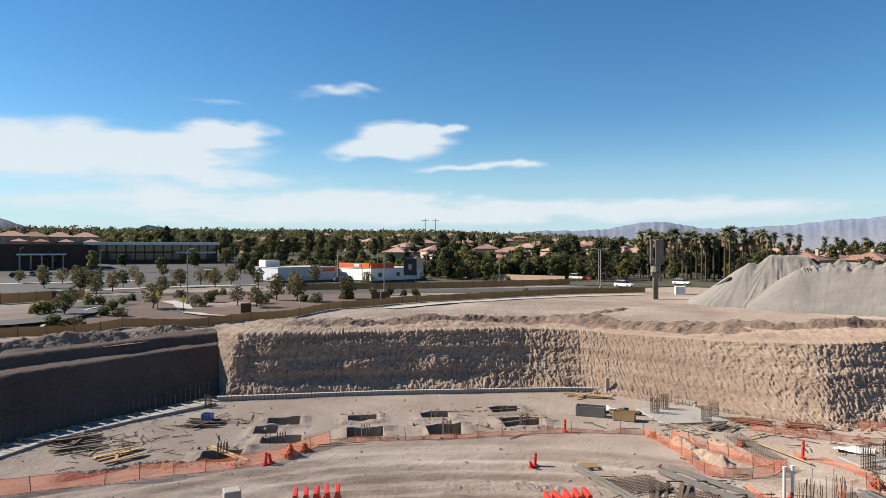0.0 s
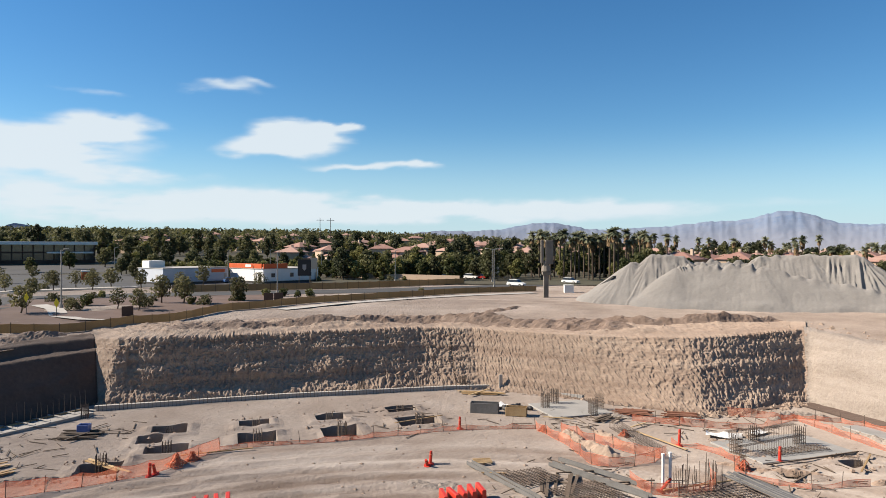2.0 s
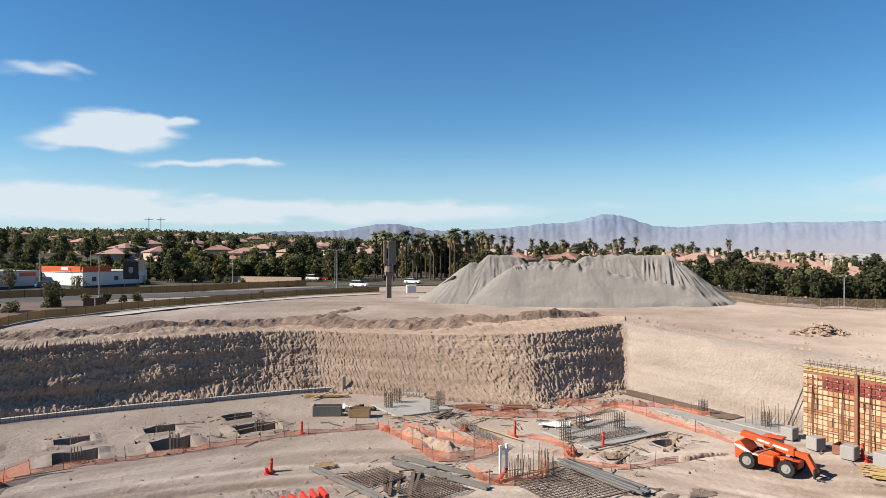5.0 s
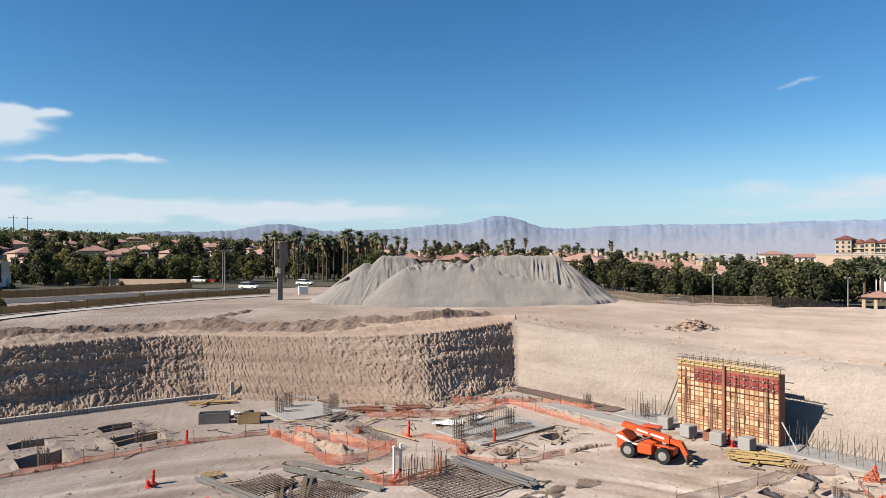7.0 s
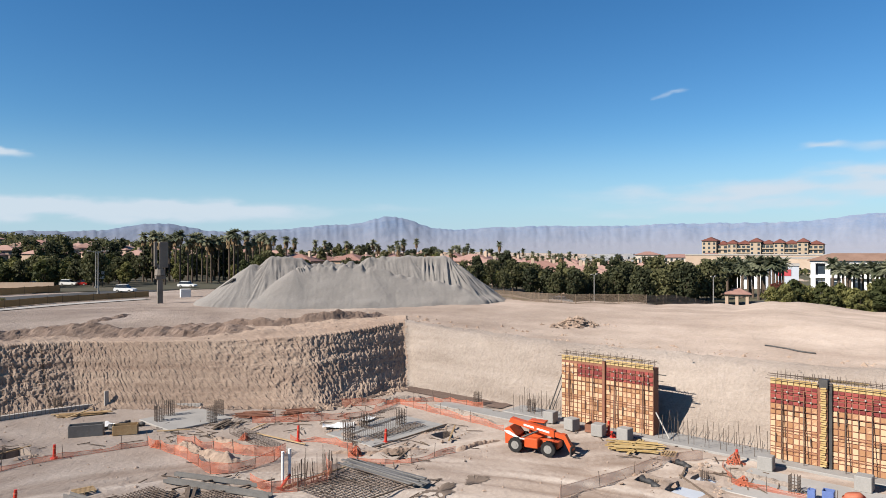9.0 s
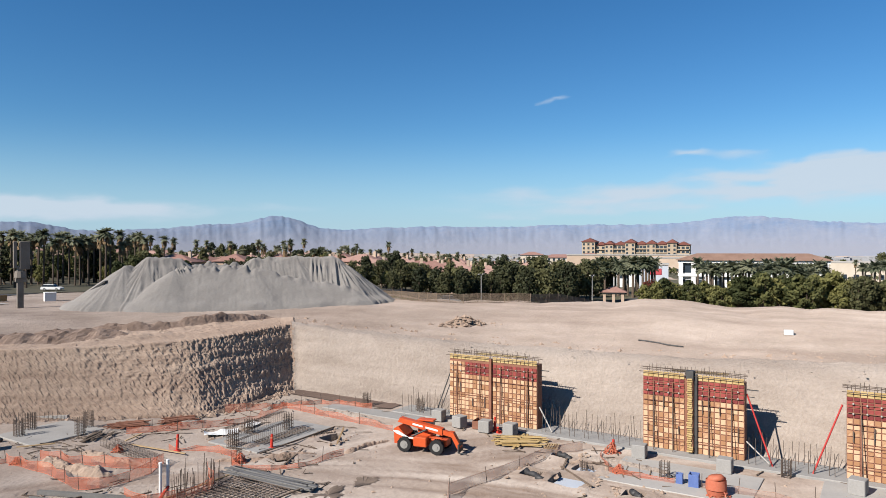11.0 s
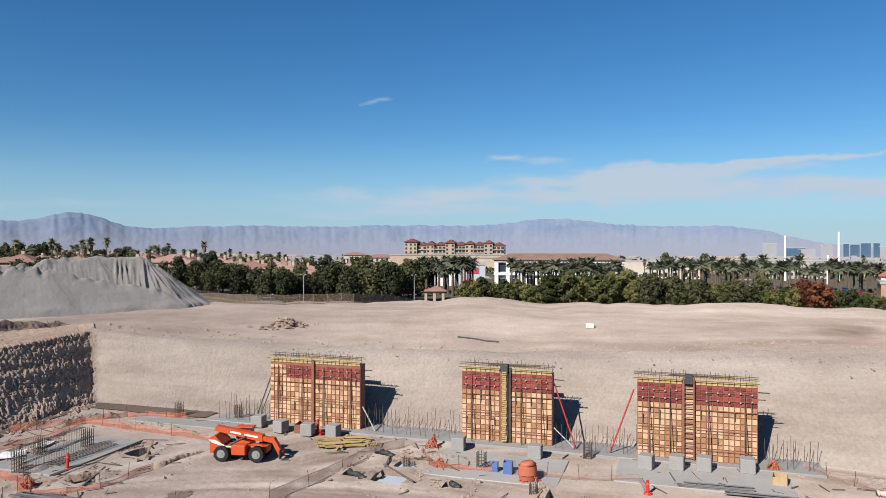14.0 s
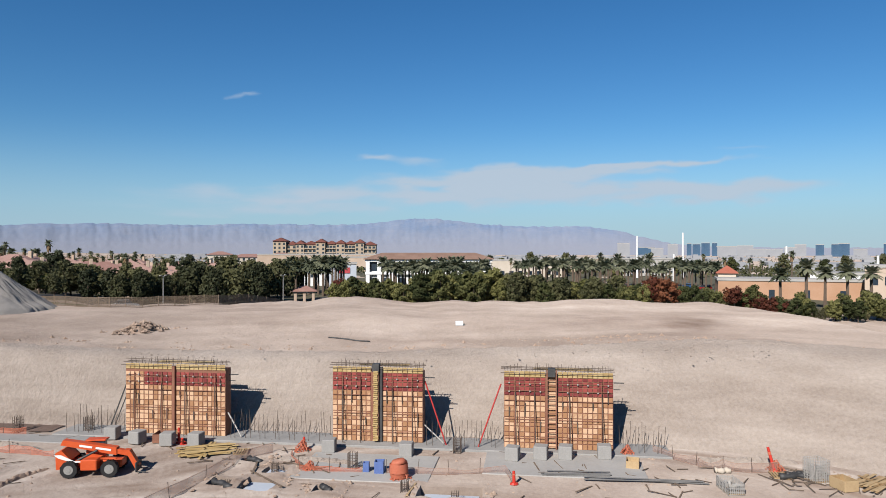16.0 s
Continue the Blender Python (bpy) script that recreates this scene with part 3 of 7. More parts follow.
clouds = sheet("backdrop_clouds", R * np.sin(np.radians(ca)) * np.cos(np.radians(ce)), R * np.cos(np.radians(ca)) * np.cos(np.radians(ce)), R * np.sin(np.radians(ce)) + 18, None)
layer = clouds.data.attributes.new("cover", "FLOAT", "POINT")
layer.data.foreach_set("value", np.clip(dens, 0, 0.95).astype(np.float32).ravel())
shade = clouds.data.attributes.new("whiteness", "FLOAT", "POINT")
shade.data.foreach_set("value", np.clip(white, 0, 1).astype(np.float32).ravel())
cm = bpy.data.materials.new("cloud")
cm.use_nodes = True
cn, cl = cm.node_tree.nodes, cm.node_tree.links
cn.clear()
ca_, cs, ct, cx, co = cn.new("ShaderNodeAttribute"), cn.new("ShaderNodeEmission"), cn.new("ShaderNodeBsdfTransparent"), cn.new("ShaderNodeMixShader"), cn.new("ShaderNodeOutputMaterial")
ca_.attribute_name = "cover"
cw, cmix = cn.new("ShaderNodeAttribute"), cn.new("ShaderNodeMix")
cw.attribute_name = "whiteness"
cmix.data_type = "RGBA"
cmix.inputs[6].default_value, cmix.inputs[7].default_value = (0.46, 0.64, 0.82, 1), (0.66, 0.76, 0.86, 1)
cl.new(cw.outputs["Fac"], cmix.inputs[0])
cl.new(cmix.outputs[2], cs.inputs["Color"])
cs.inputs["Strength"].default_value = 0.462
cl.new(ca_.outputs["Fac"], cx.inputs[0])
cl.new(ct.outputs[0], cx.inputs[1])
cl.new(cs.outputs[0], cx.inputs[2])
cl.new(cx.outputs[0], co.inputs["Surface"])
clouds.data.materials.clear()
clouds.data.materials.append(cm)
tagged(clouds, "thin white clouds in a blue sky", "clouds", kind="structure")

rng = random.Random(7)


# ---- plants ----
def leaf_cards(g, c, r, n, size, rnd, flat=0.75):
    """n small leaf sprays through a clump of radius r round c, most of them near its skin."""
    for _ in range(n):
        d = Vector((rnd.gauss(0, 1), rnd.gauss(0, 1), rnd.gauss(0, 1))).normalized()
        p = Vector(c) + Vector((d.x, d.y, d.z * flat)) * r * (0.55 + 0.45 * rnd.random())
        a = (d + Vector((rnd.uniform(-1, 1), rnd.uniform(-1, 1), rnd.uniform(-1, 1))) * 0.8).normalized()
        s = a.cross(Vector((rnd.random() - 0.5, rnd.random() - 0.5, rnd.random() - 0.5))).normalized()
        t = a.cross(s)
        k = size * rnd.uniform(0.6, 1.3)
        g.add([p - s * k, p - t * k * 0.6 + a * k * 0.15, p + s * k, p + t * k * 0.6 - a * k * 0.15], [(0, 1, 2, 3)])


def tree(name, label, h, spread, leaf, seed, clumps=15, cards=55, size=0.55, stem=0.3, slim=0.75, cat="tree"):
    """A tapered trunk with limbs, and a crown of leaf sprays in uneven clumps."""
    rnd = random.Random(seed)
    t = thing(name, Matrix.Identity(4), label, cat)
    trunk, crown = Geo(), Geo()
    fork = Vector((rnd.uniform(-0.3, 0.3), rnd.uniform(-0.3, 0.3), h * stem))
    trunk.rod((0, 0, -0.3), fork, 0.035 * h, 7, 0.025 * h)
    for i in range(clumps):
        a = i * 2.4 + rnd.uniform(-0.4, 0.4)
        z = h * (stem + 0.08 + (0.86 - stem) * ((i + 0.5) / clumps))
        k = math.sin(math.pi * min(1, max(0.12, (z / h - stem + 0.12) / (1.12 - stem)))) ** 0.7
        d = spread * 0.62 * k * rnd.uniform(0.35, 1.0)
        c = Vector((d * math.cos(a), d * math.sin(a), z))
        trunk.rod(fork + (c - fork) * 0.02, c, 0.012 * h, 5, 0.004 * h)
        leaf_cards(crown, c, spread * rnd.uniform(0.26, 0.42), cards, size, rnd, slim)
    part("trunk", trunk, BARK, t)
    part("crown", crown, LEAF[leaf], t)
    return t


def palm(name, label, h, seed, fronds=40, reach=1.9, skirt=True, feather=False):
    """A slim bent trunk, a skirt of dry leaves and a head of fronds."""
    rnd = random.Random(seed)
    t = thing(name, Matrix.Identity(4), label, "palm tree")
    trunk, head, dry = Geo(), Geo(), Geo()
    p = Vector((0, 0, -0.3))
    lean = Vector((rnd.uniform(-0.04, 0.04), rnd.uniform(-0.04, 0.04), 1))
    r = 0.34 if feather else 0.24
    for i in range(5):
        q = p + lean * (h + 0.3) / 5
        trunk.rod(p, q, r * (1.15 - 0.07 * i), 8, r * (1.08 - 0.07 * i), caps=False)
        p = q
    for i in range(fronds):
        a, up = i * 2.4, rnd.uniform(-0.55 if feather else -0.9, 1.35)
        d = Vector((math.cos(a), math.sin(a), 0))
        L = reach * rnd.uniform(0.8, 1.15)
        prev, w0 = p, 0.12
        side = Vector((-d.y, d.x, 0))
        for k in range(1, 5):
            s = k / 4
            c = p + d * L * s * math.cos(up * (1 - 0.3 * s)) + Vector((0, 0, L * (math.sin(up) * s - (0.3 if feather else 0.25) * s * s)))
            w = (0.55 if not feather else 0.42) * math.sin(math.pi * (0.15 + 0.8 * s)) * L / 2.3
            dr = Vector((0, 0, -0.35 * w))
            head.add([prev - side * w0 + Vector((0, 0, -0.3 * w0)), prev, prev + side * w0 + Vector((0, 0, -0.3 * w0)), c - side * w + dr, c, c + side * w + dr], [(0, 1, 4, 3), (1, 2, 5, 4)])
            prev, w0 = c, w
    part("trunk", trunk, BARK, t)
    part("head", head, LEAF["palm"], t)
    if skirt:
        for i in range(46):
            a, z = rnd.uniform(0, 6.28), rnd.uniform(0.2, 2.4)
            c = p + Vector((math.cos(a) * 0.55, math.sin(a) * 0.55, -z))
            s = Vector((-math.sin(a), math.cos(a), 0)) * 0.3
            e = Vector((math.cos(a) * 0.25, math.sin(a) * 0.25, -0.9))
            dry.add([c - s, c + s, c + e + s * 0.4, c + e - s * 0.4], [(0, 1, 2, 3)])
        part("skirt", dry, LEAF["skirt"], t, "dry brown hanging fronds")
    return t


KINDS = {
    "pine_a": lambda: tree("pine_tree", "dark green pine tree with a rounded crown", 12, 4.6, "pine", 1, 17, 70, 0.5, 0.08),
    "pine_b": lambda: tree("pine_tree", "dark green pine tree with a ragged crown", 13, 3.8, "pine", 2, 18, 60, 0.5, 0.08, 0.9),
    "pine_c": lambda: tree("pine_tree", "broad dark green pine tree with bare lower limbs", 11, 5.4, "pine", 3, 18, 64, 0.52, 0.16),
    "broad_a": lambda: tree("shade_tree", "green leafy shade tree with a full crown", 9, 4.4, "broad", 4, 16, 80, 0.45, 0.12),
    "broad_b": lambda: tree("shade_tree", "yellow-green leafy shade tree beside the street", 8, 4.0, "broad", 5, 15, 80, 0.42, 0.15),
    "olive_a": lambda: tree("desert_tree", "small airy olive-green desert tree in a planted bed", 4.6, 2.6, "olive", 6, 13, 46, 0.24, 0.2),
    "olive_b": lambda: tree("desert_tree", "small sparse desert tree with thin branches", 4.2, 2.8, "olive", 7, 11, 34, 0.22, 0.22),
    "red_a": lambda: tree("autumn_tree", "small tree with rust-red autumn leaves", 5.5, 2.8, "red", 8, 13, 70, 0.32, 0.2),
    "fan_a": lambda: palm("fan_palm", "tall slim fan palm with a brown skirt", 13.5, 9),
    "fan_b": lambda: palm("fan_palm", "tall fan palm with a shaggy skirt of dead leaves", 11.5, 10, 36, 1.75),
    "date_a": lambda: palm("date_palm", "date palm with a wide grey-green feathery head", 9.0, 11, 70, 2.5, False, True),
    "date_b": lambda: palm("date_palm", "date palm with arching grey-green fronds", 8.6, 12, 64, 2.4, False, True),
    "shrub_a": lambda: tree("shrub", "round dark green shrub in a gravel bed", 1.5, 1.6, "broad", 13, 9, 60, 0.16, 0.05, 0.8, "shrub"),
    "shrub_b": lambda: tree("shrub", "low grey-green desert shrub", 1.2, 1.7, "olive", 14, 9, 50, 0.15, 0.05, 0.7, "shrub"),
}
GROWN = {}


def plant(kind, x, y, scale=1.0, z=None, turn=None, group=""):
    m = pose(x, y, on_ground(x, y) if z is None else z, 0, 0, rng.uniform(0, 360) if turn is None else turn) @ Matrix.Diagonal((scale, scale, scale * rng.uniform(0.92, 1.08), 1))
    if kind not in GROWN:
        GROWN[kind] = KINDS[kind]()
        GROWN[kind].matrix_basis = m
        return GROWN[kind]
    proto = GROWN[kind]
    keep = proto.matrix_basis.copy()
    proto.matrix_basis = Matrix.Identity(4)
    ob = copy_thing(proto, m)
    proto.matrix_basis = keep
    if group:
        ob["group"] = group
    return ob


def row(kinds, a0, a1, r0, r1, n, s0=0.85, s1=1.2):
    """n plants scattered over a patch given by bearings and distances."""
    for i in range(n):
        az = a0 + (a1 - a0) * (i + rng.uniform(0.1, 0.9)) / n
        x, y, z = out(az, rng.uniform(r0, r1))
        plant(rng.choice(kinds), x, y, rng.uniform(s0, s1), z)


# wood and garden trees along the far street and among the houses
row(["pine_a", "pine_b", "pine_c", "broad_a", "broad_b"], -34, -8, 350, 470, 66, 0.75, 1.15)
row(["pine_a", "broad_a", "broad_b", "pine_c"], -8, 12, 255, 330, 34, 0.45, 0.75)
row(["pine_a", "pine_b", "pine_c", "broad_a"], -8, 14, 340, 460, 44, 0.75, 1.15)
row(["pine_a", "pine_c", "broad_a", "broad_b"], -8, 22, 222, 262, 40, 0.4, 0.7)
row(["pine_a", "pine_b", "broad_a"], 8, 42, 245, 400, 95, 0.7, 1.1)
row(["fan_a", "fan_b"], 24.5, 34, 205, 232, 26, 0.95, 1.2)
row(["pine_a", "broad_a", "pine_b"], 16, 40, 222, 262, 40, 0.6, 0.95)
row(["pine_a", "broad_a", "pine_c"], 8, 24, 200, 240, 22, 0.6, 0.9)
row(["broad_a", "broad_b", "broad_b"], -4, 22, 214, 228, 34, 0.55, 0.78)
row(["fan_a", "fan_b", "fan_a"], 26, 50, 240, 340, 20, 0.7, 1.1)
row(["pine_c", "broad_a"], 32, 37, 190, 215, 7, 0.7, 0.9)
row(["pine_a", "pine_c", "broad_a"], 40, 56, 164, 188, 32, 0.48, 0.74)
row(["pine_a", "pine_b", "pine_c", "pine_c"], 55, 62.5, 164, 190, 14, 0.5, 0.76)
row(["pine_a", "pine_b", "pine_c", "pine_c"], 62, 69.5, 164, 192, 17, 0.68, 1.0)
row(["fan_a", "pine_a", "fan_b", "fan_b"], 34, 64, 230, 400, 46, 0.6, 0.9)
row(["pine_a", "pine_c", "broad_a"], 44, 68, 205, 300, 16, 0.4, 0.65)
row(["fan_b", "date_a"], 42, 60, 260, 360, 14, 0.8, 1.1)
row(["pine_a", "broad_a", "pine_c"], 61, 71, 200, 260, 14, 0.7, 0.95)
# the planted edge below the crest to the east
row(["broad_a", "broad_b"], 73.5, 80.5, 150, 158, 16, 0.58, 0.74)
row(["broad_a", "broad_b"], 80.2, 87.2, 150, 160, 15, 0.8, 1.02)
row(["broad_a", "pine_c"], 87.4, 97, 150, 162, 22, 0.55, 0.72)
row(["broad_a", "broad_b"], 97, 104, 144, 156, 18, 0.45, 0.62)
row(["broad_a", "broad_b", "olive_a"], 104, 119, 138, 150, 44, 0.42, 0.56)
row(["red_a"], 99.3, 101, 144, 150, 4, 0.95, 1.15)
row(["red_a"], 104.5, 109.3, 137, 142, 6, 0.6, 0.8)
row(["red_a"], 73.8, 75.3, 172, 180, 2, 1.0, 1.2)
row(["date_a", "date_b"], 69.5, 74.5, 185, 215, 20, 0.86, 1.08)
row(["date_a", "date_b"], 77.5, 86.5, 190, 225, 34, 0.84, 1.06)
row(["date_a", "date_b"], 88.5, 104.5, 205, 270, 60, 0.8, 1.02)
row(["date_a"], 108.5, 115, 160, 172, 5, 0.85, 1.05)
row(["pine_a", "broad_a", "date_b", "fan_b"], 86, 122, 280, 420, 36, 0.7, 1.0)

row(["broad_b", "olive_a", "broad_a"], -6, 40, 205, 300, 40, 0.5, 0.75)
row(["broad_b", "broad_a", "pine_c", "fan_b"], 37, 67, 196, 330, 70, 0.6, 0.95)
# gardens, yards and lots between the houses
ya, yr = np.meshgrid(np.radians(np.linspace(-48, 126, 240)), np.concatenate([np.linspace(0, 60, 10), np.linspace(75, 700, 24)]))
near = np.where(np.degrees(ya) > 68, 156, np.where(np.degrees(ya) > 40, 162, np.where(np.degrees(ya) > 6, 182, 262))) + yr
yx, yy = near * np.sin(ya), near * np.cos(ya)
YARD = mat("garden_ground", (0.0322, 0.0353, 0.0193), (0.0769, 0.0643, 0.0418), 0.03, 0.4, 0.95, 0.4, 0.1)
tagged(sheet("garden_ground", yx[::-1], yy[::-1], (upper(yx, yy) + 0.16)[::-1], YARD), "dark planted ground between the houses", "ground", kind="structure")
# woods further out
wr = random.Random(21)
woods = {"pine": Geo(), "broad": Geo(), "olive": Geo()}
# bearings, distances and how they thin out, number, size, lift, leaf sprays to a crown
for a0, a1, r0, r1, bias, count, k0, k1, up, sprays in ((-40, 32, 400, 860, 0.9, 3000, 2.2, 4.4, 4.5, 20), (-40, 26, 620, 860, 0.8, 1500, 2.6, 4.6, 3.5, 18), (30, 64, 330, 900, 1.3, 900, 1.6, 3.4, 1.5, 16), (30, 64, 900, 2300, 1.2, 700, 1.6, 3.6, 0.5, 9), (62, 128, 330, 2700, 1.5, 3200, 1.4, 3.2, 0.2, 11)):
    for i in range(count):
        az = wr.uniform(a0, a1)
        x, y, z = out(az, r0 + (r1 - r0) * wr.random() ** bias)
        k = wr.uniform(k0, k1)
        leaf = wr.choice(("pine", "pine", "pine", "broad", "olive") if az < 32 else ("pine", "pine", "broad", "olive"))
        leaf_cards(woods[leaf], (x, y, z + k * 0.8 + wr.uniform(0, up)), k, sprays, k * 0.34, wr, 1.0)
for leaf, about in (("pine", "dark green woods of the far suburbs"), ("broad", "yellow-green garden trees of the far suburbs"), ("olive", "olive-green desert trees of the far suburbs")):
    tagged(new("far_woods", woods[leaf].mesh("far_woods", LEAF[leaf])), about, "woods", kind="stuff")


# ---- houses ----
def hip(g, x0, y0, x1, y1, z, rise, eave=0.5):
    x0, y0, x1, y1 = x0 - eave, y0 - eave, x1 + eave, y1 + eave
    w, d = x1 - x0, y1 - y0
    s = min(w, d) / 2
    a, b = ((x0 + s, (y0 + y1) / 2), (x1 - s, (y0 + y1) / 2)) if w >= d else (((x0 + x1) / 2, y0 + s), ((x0 + x1) / 2, y1 - s))
    p = [(x0, y0, z), (x1, y0, z), (x1, y1, z), (x0, y1, z), (*a, z + rise), (*b, z + rise), (x0, y0, z - 0.2), (x1, y0, z - 0.2), (x1, y1, z - 0.2), (x0, y1, z - 0.2)]
    f = [(0, 1, 5, 4), (2, 3, 4, 5), (1, 2, 5), (3, 0, 4)] if w >= d else [(1, 2, 5, 4), (3, 0, 4, 5), (0, 1, 4), (2, 3, 5)]
    g.add(p, f + [(0, 6, 7, 1), (1, 7, 8, 2), (2, 8, 9, 3), (3, 9, 6, 0), (6, 9, 8, 7)])


def house(seed):
    rnd = random.Random(seed)
    h = thing("house", Matrix.Identity(4), "two-storey stucco house with a red clay tile roof", "house")
    w, d, z = rnd.uniform(11, 14), rnd.uniform(9, 11), 5.6
    wall, roof = Geo(), Geo()
    wall.box((0, 0, z / 2 - 1.2), (w, d, z + 2.4))
    hip(roof, -w / 2, -d / 2, w / 2, d / 2, z, 2.1)
    w2, d2 = rnd.uniform(5, 7), rnd.uniform(3, 5)
    s = rnd.choice((-1, 1))
    wall.box((s * (w / 2 - w2 / 2 - 0.4), -d / 2 - d2 / 2 + 0.05, 0.7), (w2, d2, 5.4))
    hip(roof, s * (w / 2 - w2 / 2 - 0.4) - w2 / 2, -d / 2 - d2, s * (w / 2 - w2 / 2 - 0.4) + w2 / 2, -d / 2 + 1.5, 3.4, 1.2)
    part("wall", wall, STUCCO, h)
    part("roof", roof, ROOFTILE, h)
    part("chimney", Geo().box((w * 0.28, 1.0, z + 1.6), (0.9, 0.9, 2.6), bevel=0.08), STUCCO, h)
    for k in range(4):
        x = -w / 2 + w * (k + 0.5) / 4
        for zz in (4.2,) if (x * s > 0) else (4.2, 1.5):
            part("window", Geo().box((x, -d / 2 - 0.02, zz), (1.2, 0.08, 1.3)), GLASS, h)
    return h


PROTO = [house(i) for i in (31, 32, 33)]
spots = []
for a0, a1, r0, r1, n in ((4, 36, 275, 420, 26), (36, 48, 215, 330, 22), (47, 66, 205, 320, 44), (-8, 22, 430, 620, 24)):
    for i in range(n):
        spots.append((a0 + (a1 - a0) * (i + rng.uniform(0.2, 0.8)) / n, r0 + (r1 - r0) * ((i * 0.382) % 1)))
spots += [(62.2, 205), (58.5, 200), (51.5, 205)]
for i, (az, r) in enumerate(spots):
    x, y, z = out(az, r)
    m = pose(x, y, z + (1.6 if az < 36 else rng.uniform(-0.8, 1.1)), 0, 0, -az + rng.choice((0, 90, 20, -25, 180, 45, 70)))
    if i < 3:
        PROTO[i].matrix_basis = m
    else:
        b = PROTO[i % 3]
        keep = b.matrix_basis.copy()
        b.matrix_basis = Matrix.Identity(4)
        copy_thing(b, m)
        b.matrix_basis = keep


# ---- larger buildings ----
def windows(parent, n, m, w, h, x0, x1, z0, z1, y, name="window"):
    """n by m panes let into a face at y."""
    me = Geo().box((0, 0, 0), (w, 0.12, h)).mesh("pane", GLASS)
    for j in range(m):
        for i in range(n):
            part(name, me, GLASS, parent, at=pose(x0 + (x1 - x0) * (i + 0.5) / n, y, z0 + (z1 - z0) * (j + 0.5) / m))


hx = out(73.0, 600, -2.5)
hotel = thing("hotel", pose(*hx, 0, 0, -73.0 - 8), "four-storey cream hotel with dark red tiled hip roofs", "hotel")
HOTELWALL = mat("hotel_stucco", (0.266, 0.207, 0.148), (0.34, 0.274, 0.2), 0.1, 1.5, 0.9, 0.2, 0.02)
HOTELROOF = mat("dark_red_tile", (0.0931, 0.0296, 0.0222), (0.148, 0.0577, 0.0422), 0.2, 2.0, 0.9, 0.3, 0.05)
# wings stand between deeper pavilions that rise above them
for i, (x, w, z, deep) in enumerate(((-39, 11, 27.5, 3), (-29.5, 8, 24.5, 0), (-22, 7, 25.2, 1.5), (-13.5, 10, 24.8, 0), (-4.5, 8, 26.6, 2.5), (4.0, 9, 25.0, 0), (12.2, 7.4, 25.6, 1.5), (20.4, 9, 25.0, 0), (28.6, 7.4, 26.2, 2), (37.2, 10, 24.4, 0))):
    part("wall", Geo().box((x, 3 - deep / 2, z / 2), (w, 14 + deep, z)), HOTELWALL, hotel)
    rf = Geo()
    hip(rf, x - w / 2, -4 - deep, x + w / 2, 10, z, 3.0, 0.9)
    part("roof", rf, HOTELROOF, hotel)
    for k in range(4):
        zz = z - 2.3 - 3.4 * k
        for xx in np.linspace(x - w / 2 + 1.6, x + w / 2 - 1.6, max(2, round(w / 3.2))):
            part("window", Geo().box((float(xx), -4.03 - deep, zz), (1.7 if deep else 2.3, 0.14, 1.9)), GLASS, hotel)
        if not deep:
            part("balcony", Geo().box((x, -4.6, zz - 1.45), (w - 0.4, 1.2, 0.9), bevel=0.05), HOTELWALL, hotel)

lowb = thing("long_low_building", pose(*out(66.9, 560, -6), 0, 0, -66.9), "low cream building with red tiled roofs beside the hotel", "building")
g, r = Geo(), Geo()
for x, w, z in ((-22, 18, 20), (0, 26, 18), (24, 20, 19)):
    g.box((x, 0, z / 2), (w, 14, z))
    hip(r, x - w / 2, -7, x + w / 2, 7, z, 2.4, 0.8)
part("wall", g, CREAM, lowb)
part("roof", r, ROOFTILE, lowb)
windows(lowb, 16, 2, 1.6, 1.8, -30, 33, 11, 18, -7.05)


def block(name, az, r, w, d, z0, z1, material, label, n=0, m=0, turn=0.0, pane=(1.6, 1.4), cap=0.6, cat="building"):
    """A plain flat-roofed building with a parapet and panes, seen across the trees."""
    b = thing(name, pose(*out(az, r, z0), 0, 0, -az + turn), label, cat)
    h = z1 - z0
    part("wall", Geo().box((0, 0, h / 2), (w, d, h)), material, b)
    part("parapet", Geo().box((0, 0, h + cap / 2), (w + 0.5, d + 0.5, cap)), PALE, b)
    if n:
        windows(b, n, m, *pane, -w / 2 + 0.6, w / 2 - 0.6, h * 0.12, h * 0.95, -d / 2 - 0.02)
    return b


ORANGEWALL = mat("orange_stucco", (0.29, 0.165, 0.095), (0.36, 0.225, 0.145), 0.2, 4.0, 0.9, 0.2, 0.01)
LILAC = mat("pale_blue_wall", (0.322, 0.354, 0.398), (0.386, 0.412, 0.451), 0.2, 4.0, 0.8, 0.1, 0.01)
BLUEGLASS = mat("blue_tower_glass", (0.0322, 0.0643, 0.11), (0.0643, 0.11, 0.167), 0.03, 0.3, 0.3, 0)
# far walls carry distance haze in their pale colour; the sign crest borrows it
HAZEWALL = mat("far_haze_wall", (0.193, 0.2, 0.212), (0.258, 0.258, 0.264), 0.02, 0.4, 0.9, 0.1, 0.01)
shop = thing("white_shop", pose(*out(81.4, 232, 3.6), 0, 0, -81.4), "white two-storey shop arcade with dark openings and a brown hipped roof", "shop building")
part("wall", Geo().box((0, 4, 5.6), (42, 9, 11.2)), WHITE, shop)
for x in (-20.4, -16.6, -12.6, 12.4, 16.2, 20.2):
    part("pillar", Geo().box((x, -1.0, 5.6), (1.3, 1.3, 11.2), bevel=0.05), WHITE, shop)
for z in (0.3, 6.4, 10.7):
    part("ledge", Geo().box((0, -0.9, z), (42.6, 1.7, 0.9), bevel=0.05), WHITE, shop)
